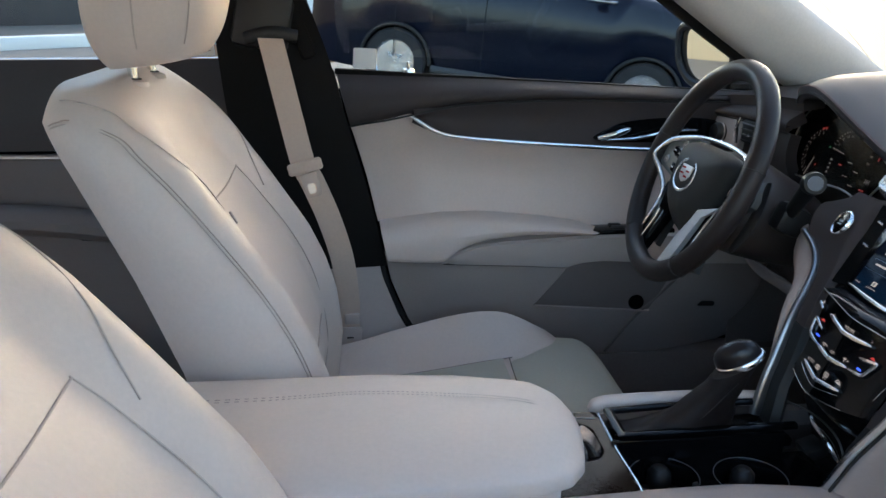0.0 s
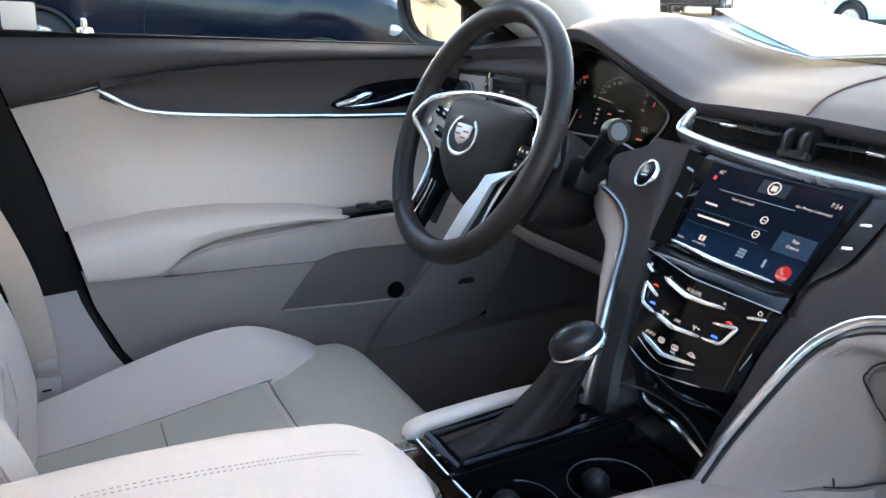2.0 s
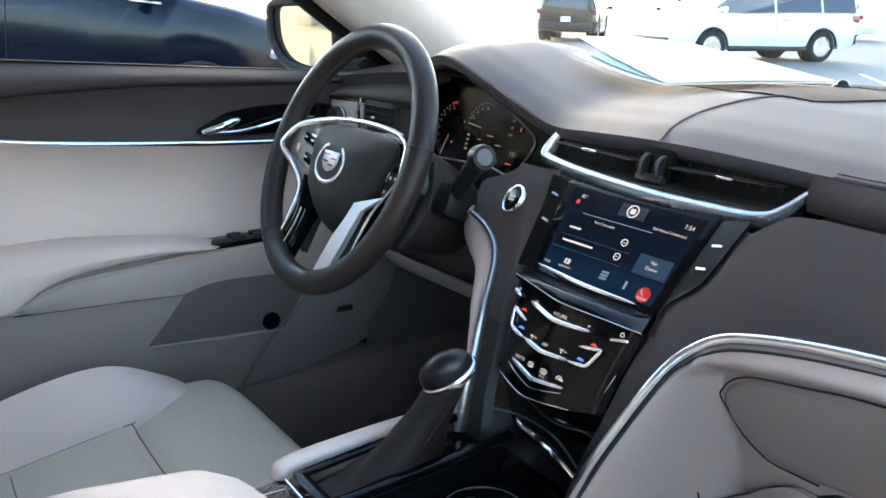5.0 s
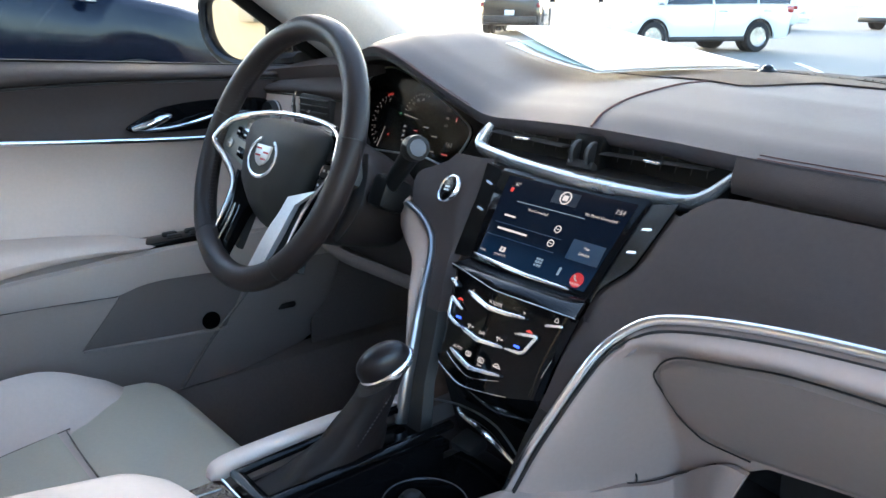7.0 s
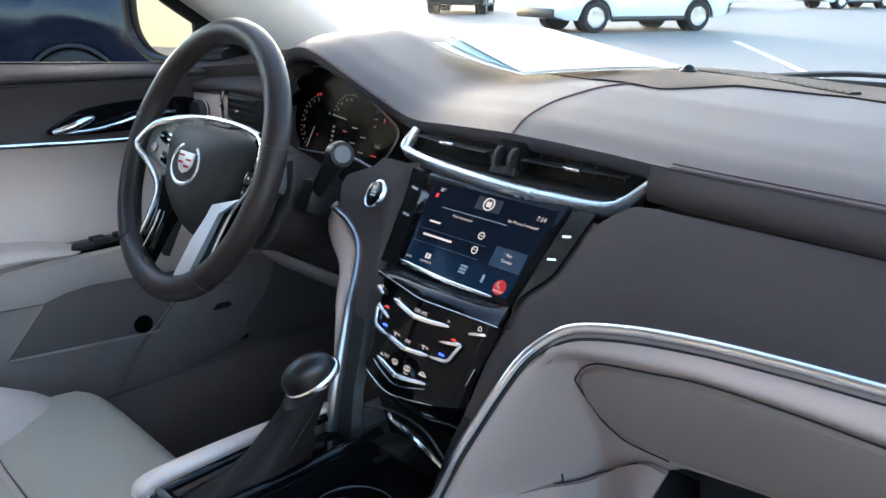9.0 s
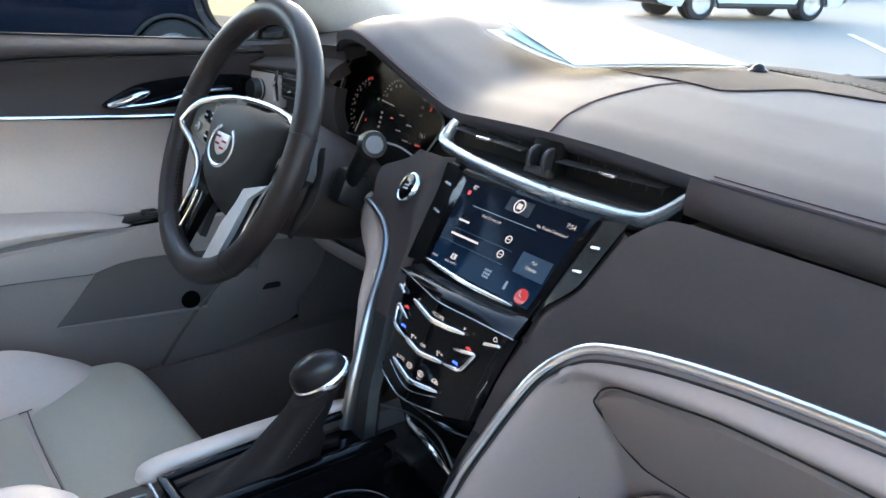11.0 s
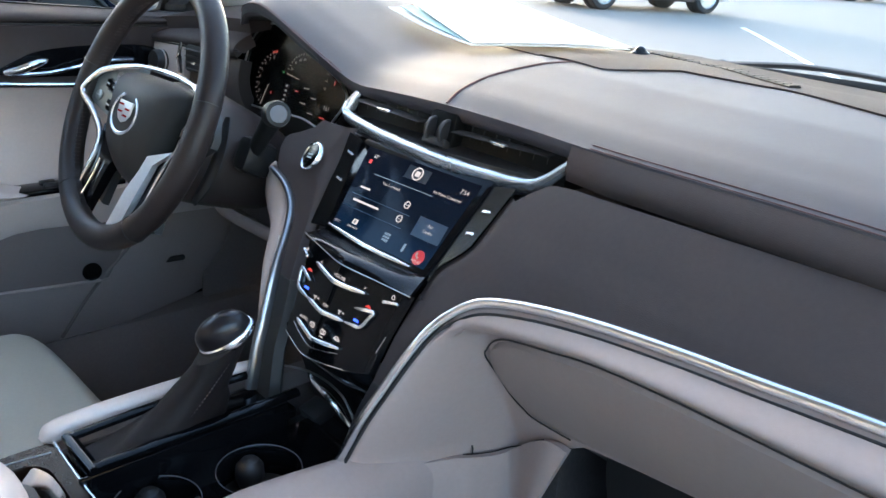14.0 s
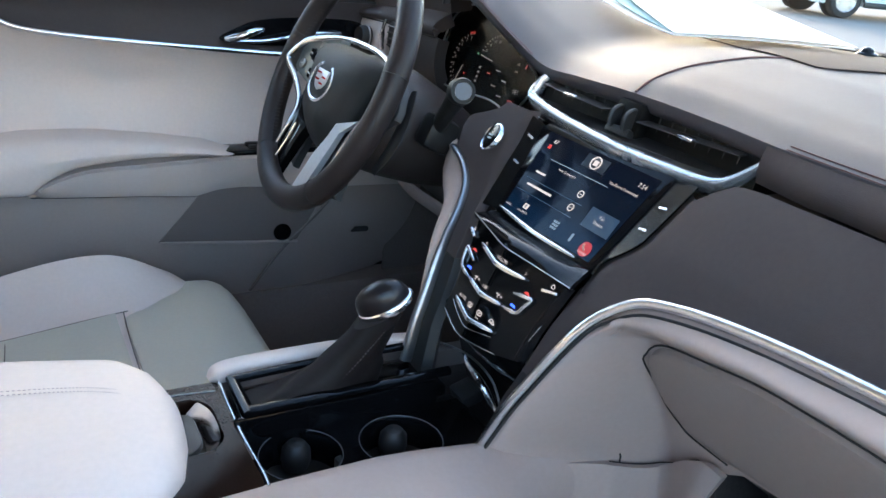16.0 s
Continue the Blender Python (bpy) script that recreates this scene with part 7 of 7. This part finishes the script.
part("mirror_rim", tube([MM @ Vector((a * 0.98, b * 0.98, 0.002)) for a, b in mp], 0.010, n=60, sides=8, up=MM.to_3x3() @ Vector((0, 0, 1)), closed=True), BLACK, om, "black rim")
part("mirror_glass", plate([(a * 0.78 + 0.014, b * 0.86 + 0.002) for a, b in mp], MM @ pose(0, 0, 0.003), 0.003), MIRROR, om, "flat mirror glass")
part("mirror_arm", tube([(0.90, 0.93, 1.0), (0.91, 0.86, 0.995), (0.92, 0.80, 1.0)], 0.03, 0.015, 12, 10), BLACK, om)

# the passenger door stands open beside the viewer
pdoor = thing("passenger_door", "open passenger door with dark top and beige panel", "car door")
PD = pose(1.0, -0.86, 0, 0, 0, 68)


def open_panel(y, lo, hi, bulge):
    return sheet(lambda u, v: PD @ Vector((-0.95 + 0.93 * u, y + bulge * math.sin(math.pi * v), lo + (hi - lo) * v)), 10, 8, -0.02)


part("inner_panel", open_panel(0.05, 0.36, 0.87, 0.03), TRIM, pdoor, "beige inner panel")
part("upper_trim", open_panel(0.045, 0.872, 1.03, 0.01), PADS, pdoor, "dark brown door top")
part("door_shell", open_panel(-0.05, 0.32, 1.03, -0.03), PAINT_SILVER, pdoor, "pale metallic outer skin")
part("arm_pad", tube([PD @ Vector(p) for p in ((-0.85, 0.085, 0.70), (-0.6, 0.10, 0.73), (-0.40, 0.09, 0.70))], 0.035, 0.03, 16, 10), LEATHER, pdoor, "padded beige armrest")
part("hinge", box((1.0, -0.85, 0.60), (0.06, 0.06, 0.10), 0.01), STEEL, pdoor)

# ---- outside: ground, markings, building ----
ASPHALT = mat("asphalt", (0.19, 0.175, 0.155), 0.72, grain=(90, 0.6), blotch=0.35, blotch_scale=1.2)
LINE_PAINT = mat("line_paint", (0.75, 0.75, 0.72), 0.7, blotch=0.2, blotch_scale=6)
STUCCO = mat("cream_stucco", (0.56, 0.47, 0.32), 0.9, grain=(60, 0.5), blotch=0.08, blotch_scale=1.5)


def ground_z(x, y):
    w = math.exp(-(((x - 1.76) / 3.2) ** 2 + ((y - 7.75) / 2.6) ** 2))
    return -w * (0.119 * (x - 1.76) + 0.04)


def graded(a, b, n):
    return [a + (b - a) * k / n for k in range(n + 1)]


gx = [-900, -300, -100, -40, -15] + graded(-8, 14, 44) + [20, 30, 50, 100, 300, 900]
gy = [-900, -300, -100, -40, -15] + graded(-4, 16, 40) + [20, 30, 50, 100, 300, 900]
bm = bmesh.new()
gv = [[bm.verts.new((x, y, ground_z(x, y))) for y in gy] for x in gx]
for i in range(len(gx) - 1):
    for j in range(len(gy) - 1):
        bm.faces.new((gv[i][j], gv[i + 1][j], gv[i + 1][j + 1], gv[i][j + 1]))
ground = part("ground", bm, ASPHALT)
tagged(ground, "grey asphalt car park reaching into the distance", "asphalt", kind="structure")


def mark(name, x0, y0, x1, y1, w, label="painted white parking line"):
    d = Vector((x1 - x0, y1 - y0, 0))
    m = axes((x0, y0, ground_z(x0, y0) + 0.004), d, (0, 0, 1))
    tagged(part(name, plate([(0, -w / 2), (d.length, -w / 2), (d.length, w / 2), (0, w / 2)], m, 0.004), LINE_PAINT), label, "road marking", kind="structure")


mark("parking_line", 9.6, 2.9, 15.5, 7.2, 0.11)
mark("parking_line", 13.5, 1.0, 20.5, 6.0, 0.11)
mark("parking_line", 8.5, 7.0, 13.5, 11.2, 0.11)
mark("parking_line", 17.0, -2.0, 26.0, 4.2, 0.11)

# cream building behind and beyond the row of cars
wallb = thing("building", "cream stucco building with a meter box and conduit", "building", kind="structure")
part("wall", box((-16.0, 9.0, 4.5), (0.4, 30.0, 9.2), 0.03), STUCCO, wallb, "cream stucco wall")
METER = mat("weathered_cream_metal", (0.36, 0.30, 0.21), 0.6, blotch=0.15)
part("meter_box", box((-15.68, 10.95, 1.22), (0.28, 0.42, 0.34), 0.02), METER, wallb, "cream meter box")
part("conduit", tube([(-15.74, 10.90, 1.05), (-15.74, 10.90, 0.0)], 0.035, n=6, sides=10), METER, wallb)
part("conduit", tube([(-15.74, 11.0, 1.39), (-15.74, 11.0, 5.8)], 0.035, n=6, sides=10), METER, wallb)
part("conduit", tube([(-15.74, 10.72, 1.16), (-15.74, 10.55, 1.0), (-15.74, 10.40, 0.95)], 0.02, n=8, sides=8), METER, wallb)
part("downpipe", tube([(-15.70, 11.72, 0.0), (-15.70, 11.72, 9.0)], 0.05, n=6, sides=10), METER, wallb)
part("parapet", box((-16.0, 9.0, 9.2), (0.6, 30.4, 0.3), 0.03), STUCCO, wallb)
wn_ = thing("white_wall", "pale rendered wall end beyond the parked car", "wall", kind="structure")
WHITE_R = mat("white_render", (0.70, 0.74, 0.74), 0.85, blotch=0.05, blotch_scale=2)
part("wall", box((-1.6, 13.6, 1.8), (2.6, 0.4, 3.6), 0.02), WHITE_R, wn_)
part("plinth", box((-1.6, 13.38, 0.15), (2.7, 0.10, 0.3), 0.01), mat("brown_brick", (0.30, 0.16, 0.09), 0.9, grain=(9, 0.8), blotch=0.4, blotch_scale=8), wn_, "brown brick plinth")
kerb = part("kerb", box((-7.6, 16.0, 0.12), (9.0, 0.5, 0.26), 0.03, rot=(0, 0, 40)), WHITE_R)
tagged(kerb, "pale concrete kerb", "kerb", kind="structure")
for k in range(4):
    st = part("wheel_stop", box((-8.6 + 0.42 * k, 15.4 + 0.35 * k, 0.35), (0.40, 0.30, 0.20), 0.02, rot=(0, 0, 40)), (RUBBER, WHITE_R, RUBBER, WHITE_R)[k])
    tagged(st, "striped parking block on the kerb", "parking block")

# ---- parked vehicles ----
GLASS_DARK = mat("dark_car_glass", (0.012, 0.016, 0.018), 0.04, coat=1.0, rough_var=0.01, blotch=0.1)
TYRE = mat("tyre_rubber", (0.013, 0.013, 0.014), 0.8, grain=(120, 0.4))
ALLOY = mat("alloy_wheel", (0.55, 0.56, 0.58), 0.25, metal=1.0)
LAMP_RED = mat("red_lamp_lens", (0.30, 0.012, 0.012), 0.12, coat=1.0)
LAMP_CLEAR = mat("clear_lamp_lens", (0.55, 0.56, 0.58), 0.08, metal=0.7, coat=1.0)
ORANGE = mat("amber_lens", (0.65, 0.13, 0.02), 0.15, coat=1.0)


def paint(name, c, metal=0.25, coat=1.0):
    return mat(name, c, 0.22, metal=metal, coat=coat, rough_var=0.03, blotch=0.04, blotch_scale=3)


def wheel(parent, m, r=0.345, w=0.23, spokes=10):
    wb_ = part("tyre", turned([(r * 0.66, -w / 2), (r * 0.93, -w / 2), (r, -w / 2 + 0.03), (r, w / 2 - 0.03), (r * 0.93, w / 2), (r * 0.66, w / 2), (r * 0.63, 0.0)], m, 40), TYRE, parent, "black tyre")
    b = bmesh.new()
    turned([(r * 0.60, w * 0.38), (r * 0.66, w * 0.46), (r * 0.67, w * 0.36), (r * 0.62, -w * 0.3), (r * 0.60, -w * 0.3)], m, 40, b)
    turned([(0.0, w * 0.40), (r * 0.14, w * 0.40), (r * 0.17, w * 0.34), (r * 0.16, w * 0.2), (0.0, w * 0.2)], m, 20, b)
    part("rim", b, ALLOY, wb_, "silver alloy rim")
    for k in range(spokes):
        a = radians(360 / spokes * k)
        part("spoke", loft([[m @ Vector((math.cos(a) * q - math.sin(a) * o, math.sin(a) * q + math.cos(a) * o, z)) for o, z in ((-hw, w * zz), (hw, w * zz), (hw, w * (zz - 0.12)), (-hw, w * (zz - 0.12)))] for q, hw, zz in ((r * 0.12, r * 0.035, 0.38), (r * 0.38, r * 0.045, 0.41), (r * 0.63, r * 0.075, 0.40))]), ALLOY, wb_)
    part("brake_disc", turned([(0.0, 0.0), (r * 0.5, 0.0), (r * 0.5, 0.01), (0.0, 0.01)], m, 24), RUBBER, wb_)


def vehicle(name, label, m, skin, prof, width=1.86, axles=(-1.35, 1.35), r=0.345, group="parked vehicles", belt_z=None, detail=True):
    """prof: stations (x, under z, belt z, roof z, cabin half width at roof); a station with roof = belt has no glasshouse."""
    v = thing(name, label, "car", group)
    hw = width / 2
    xs = graded(prof[0][0], prof[-1][0], 54)

    def val(x, k):
        return lerp(x, [(p[0], p[k]) for p in prof])
    rings = []
    for x in xs:
        lo, be, ro, cw = (val(x, k) for k in (1, 2, 3, 4))
        e = min((x - xs[0]) / 0.5, (xs[-1] - x) / 0.7, 1)
        f = 0.86 + 0.14 * math.sqrt(max(1 - (1 - max(e, 0)) ** 2, 0))
        for ax in axles:
            if abs(x - ax) < r * 1.12:
                lo = max(lo, r * 0.98 + math.sqrt(max((r * 1.14) ** 2 - (x - ax) ** 2, 0)))
        side = [(hw * f * 0.94, lo), (hw * f * 0.985, lo + 0.10 * (be - lo)), (hw * f, lo + 0.45 * (be - lo)), (hw * f * 0.985, lo + 0.75 * (be - lo)), (hw * f * 0.955, be), (hw * f * 0.93 * 0.5 + cw * 0.5, be + (ro - be) * 0.5), (cw, ro - 0.035 * step(0, 0.2, ro - be)), (cw * 0.6, ro), (0.0, ro + 0.012)]
        ring = [(x, -y, z) for y, z in side] + [(x, y, z) for y, z in reversed(side[:-1])]
        rings.append(ring)
    part("body", loft(rings), skin, v, "")
    for ax in axles:
        for s in (-1, 1):
            wheel(v, axes((ax, s * (hw - 0.13), r), (1, 0, 0), (0, s, 0)), r)
            part("arch", tube([(ax + r * 1.12 * math.cos(a), s * (hw * 0.975), r + r * 1.12 * math.sin(a)) for a in [math.pi * k / 14 for k in range(15)]], 0.020, 0.022, 30, 8, up=(0, 1, 0)), RUBBER if detail else skin, v)
            part("arch_lining", turned([(0.0, -0.05), (r * 1.10, -0.05), (r * 1.10, 0.02), (0.0, 0.02)], axes((ax, s * (hw - 0.32), r + 0.02), (1, 0, 0), (0, s, 0)), 24), RUBBER, v)
    # side glass
    cab = [x for x in xs if val(x, 3) - val(x, 2) > 0.20]
    a, b = cab[0] + 0.12, cab[-1] - 0.10
    cuts = [a, a + (b - a) * 0.26, a + (b - a) * 0.60, b]
    for s in (-1, 1):
        for i in range(3):
            x0, x1 = cuts[i] + 0.03, cuts[i + 1] - 0.03

            def gl(u, w, x0=x0, x1=x1, s=s):
                x = x0 + (x1 - x0) * u
                be, ro, cw = val(x, 2), val(x, 3), val(x, 4)
                z = be + 0.03 + (ro - be - 0.13) * w
                t = (z - be) / max(ro - 0.035 - be, 0.05)
                y = hw * 0.955 * (1 - t) + cw * t - 0.5 * 0.02 * math.sin(math.pi * t) + 0.012
                return (x, s * y, z)
            part("side_window", sheet(gl, 8, 6, 0.006 * s), GLASS_DARK, v, "dark side glass")
        part("window_trim", tube([(x, s * (hw * 0.955 + 0.012), val(x, 2) + 0.012) for x in graded(a, b + 0.12, 10)], 0.008, 0.012, 30, 6), CHROME, v, "bright window trim")
        for x in ((cuts[1] - 0.05), (cuts[2] - 0.05)):
            part("door_gap", tube([(x, s * (hw * 0.955 + 0.002), val(x, 2)), (x + 0.01, s * (hw * 1.0 + 0.001), val(x, 2) * 0.72), (x + 0.02, s * (hw * 0.985), 0.40)], 0.004, n=16, sides=6), RUBBER, v)
            hd = part("door_handle", tube([(x - 0.30, s * (hw * 0.985 + 0.012), val(x, 2) - 0.135), (x - 0.20, s * (hw * 0.985 + 0.040), val(x, 2) - 0.130), (x - 0.08, s * (hw * 0.985 + 0.012), val(x, 2) - 0.140)], 0.014, 0.018, 16, 8), CHROME, v, "chrome door handle")
        part("door_mirror", tube([(b + 0.02, s * (hw * 0.95), val(b, 2) + 0.08), (b + 0.0, s * (hw + 0.10), val(b, 2) + 0.11), (b - 0.02, s * (hw + 0.19), val(b, 2) + 0.10)], 0.05, 0.065, 14, 10, taper=lambda t: 0.4 + 0.75 * t), skin, v, "door mirror")
        part("tail_lamp", box((xs[0] + 0.17, s * (hw * 0.90), prof[0][2] - 0.06), (0.30, 0.10, 0.16), 0.03, rot=(0, 0, s * -12)), LAMP_RED, v, "red tail lamp")
        part("head_lamp", box((xs[-1] - 0.24, s * (hw * 0.86), prof[-1][2] + 0.01), (0.46, 0.12, 0.13), 0.04, rot=(0, 8, s * -20)), LAMP_CLEAR, v, "clear head lamp")
        if detail:
            part("side_marker", box((xs[-1] - 0.48, s * (hw * 0.945), prof[-1][2] - 0.03), (0.12, 0.03, 0.05), 0.01), ORANGE, v, "amber side marker")
        part("sill", tube([(axles[0] + r * 1.2, s * hw * 0.975, 0.30), (0, s * hw * 0.985, 0.30), (axles[1] - r * 1.2, s * hw * 0.975, 0.30)], 0.03, 0.06, 10, 8), BLACK, v, "black sill")
    # front and rear glass, bumpers, plate
    xr, xf_ = cab[0], cab[-1]

    def wind(u, w):
        x0 = xf_ + 0.04
        x = lerp(w, [(0, x0 + 0.55), (1, x0 - 0.05)])
        be, ro, cw = val(min(x, xs[-1]), 2), val(x, 3), val(x, 4)
        return (x + 0.012, (2 * u - 1) * cw * 0.86, ro + 0.016 - 0.03 * (2 * u - 1) ** 4)
    part("front_glass", sheet(wind, 8, 8, 0.006), GLASS_DARK, v, "dark windscreen")
    part("rear_glass", sheet(lambda u, w: (xs[0] + 0.03 + 0.34 * w, (2 * u - 1) * hw * 0.72, prof[0][2] + 0.10 + 0.42 * w), 6, 6, -0.006), GLASS_DARK, v, "dark rear glass")
    part("rear_bumper", box((xs[0] + 0.05, 0, 0.50), (0.22, width * 0.88, 0.24), 0.06), BLACK if detail else skin, v, "rear bumper")
    part("front_bumper", box((xs[-1] - 0.06, 0, 0.42), (0.20, width * 0.84, 0.22), 0.06), BLACK, v, "front bumper")
    part("number_plate", box((xs[0] - 0.07, 0, 0.72), (0.02, 0.32, 0.16), 0.005), PAPER, v, "plain white plate")
    v.matrix_world = m
    return v


SUV = [(-2.32, 0.30, 0.98, 1.02, 0.60), (-2.20, 0.24, 1.06, 1.30, 0.64), (-1.75, 0.22, 1.08, 1.62, 0.66), (-0.9, 0.26, 1.06, 1.69, 0.68), (0.0, 0.26, 1.03, 1.69, 0.68), (0.45, 0.26, 1.02, 1.60, 0.67), (0.85, 0.26, 1.01, 1.36, 0.70), (1.22, 0.27, 1.02, 1.13, 0.76), (1.9, 0.28, 0.99, 1.05, 0.74), (2.25, 0.32, 0.90, 0.97, 0.66), (2.40, 0.40, 0.74, 0.80, 0.58)]
CROSSOVER = [(-2.32, 0.30, 1.12, 1.16, 0.60), (-2.20, 0.24, 1.22, 1.42, 0.64), (-1.75, 0.22, 1.25, 1.70, 0.66), (-0.9, 0.26, 1.25, 1.78, 0.68), (0.0, 0.26, 1.235, 1.78, 0.68), (0.35, 0.26, 1.22, 1.70, 0.67), (0.75, 0.26, 1.20, 1.48, 0.70), (1.08, 0.27, 1.22, 1.33, 0.74), (1.6, 0.28, 1.17, 1.28, 0.74), (1.95, 0.30, 1.11, 1.22, 0.70), (2.22, 0.36, 0.98, 1.08, 0.62), (2.36, 0.42, 0.86, 0.91, 0.56)]
VAN = [(-2.42, 0.42, 1.02, 1.55, 0.66), (-2.30, 0.32, 1.06, 1.78, 0.70), (-1.5, 0.26, 1.06, 1.84, 0.72), (0.0, 0.26, 1.04, 1.84, 0.72), (0.55, 0.26, 1.02, 1.70, 0.71), (1.15, 0.26, 1.02, 1.36, 0.72), (1.65, 0.27, 1.00, 1.10, 0.74), (2.15, 0.28, 0.86, 0.94, 0.70), (2.42, 0.36, 0.66, 0.72, 0.62)]


def stood(rear_hub, front_hub, r=0.345):
    """The pose of a vehicle from where its hubs on one side stand, its left side turned away from them."""
    a, b = Vector(rear_hub), Vector(front_hub)
    d = (b - a).normalized()
    side = Vector((0, 0, 1)).cross(d).normalized()
    up = d.cross(side).normalized()
    m = Matrix((d, side, up)).transposed().to_4x4()
    m.translation = (a + b) / 2 + side * 0.80 - up * r
    return m


vehicle("blue_suv", "dark blue metallic sport utility car with chrome window trim", stood((0.54, 8.2, 0.455), (2.98, 7.3, 0.145)), mat("navy_paint", (0.0022, 0.0044, 0.0125), 0.16, metal=0.1, coat=0.12, spec=0.22, rough_var=0.03, blotch=0.04, blotch_scale=3), CROSSOVER, axles=(-1.31, 1.31))
vehicle("white_minivan", "white minivan parked across the aisle", stood((18.75, 11.2, 0.345), (16.05, 12.15, 0.345)), paint("white_paint", (0.80, 0.80, 0.78), 0.0), VAN, width=1.95, axles=(-1.43, 1.43))
vehicle("dark_truck", "black utility truck seen from behind with a dealer plate", pose(21.5, 20.6, 0, 0, 0, 38), paint("black_paint", (0.010, 0.010, 0.011), 0.2), VAN, width=2.0, axles=(-1.45, 1.45), r=0.39)
vehicle("dark_suv", "dark sport utility car in the far row", pose(27.0, 20.0, 0, 0, 0, 45), paint("graphite_paint", (0.03, 0.03, 0.032), 0.4), SUV, detail=False)
vehicle("white_sedan", "white car in the far row", pose(34.0, 19.0, 0, 0, 0, 100), paint("ivory_paint", (0.75, 0.75, 0.73), 0.0), SUV, detail=False)
vehicle("white_sedan", "white car in the far row", pose(40.0, 14.5, 0, 0, 0, 160), paint("pearl_paint", (0.78, 0.78, 0.78), 0.0), SUV, detail=False)
vehicle("silver_sedan", "silver car in the far row", pose(36.0, 26.0, 0, 0, 0, 95), paint("silver_car_paint", (0.55, 0.56, 0.58), 0.6), SUV, detail=False)
vehicle("graphite_van", "graphite van parked behind the open door", pose(-3.9, -3.2, 0, 0, 0, 2), paint("charcoal_paint", (0.025, 0.025, 0.028), 0.3), VAN, detail=False)
back = part("yard_wall", box((0.0, -9.0, 1.0), (40.0, 0.3, 2.0), 0.02), STUCCO)
tagged(back, "plain cream wall behind the parked cars", "wall", kind="structure")
shop = thing("dark_building", "dark glazed shop front beyond the kerb", "building", kind="structure")
part("wall", box((-14.0, 26.0, 3.2), (26.0, 0.4, 6.4), 0.02, rot=(0, 0, 30)), mat("dark_glazing", (0.05, 0.05, 0.055), 0.35, blotch=0.4, blotch_scale=1.5), shop, "dark glazed wall")
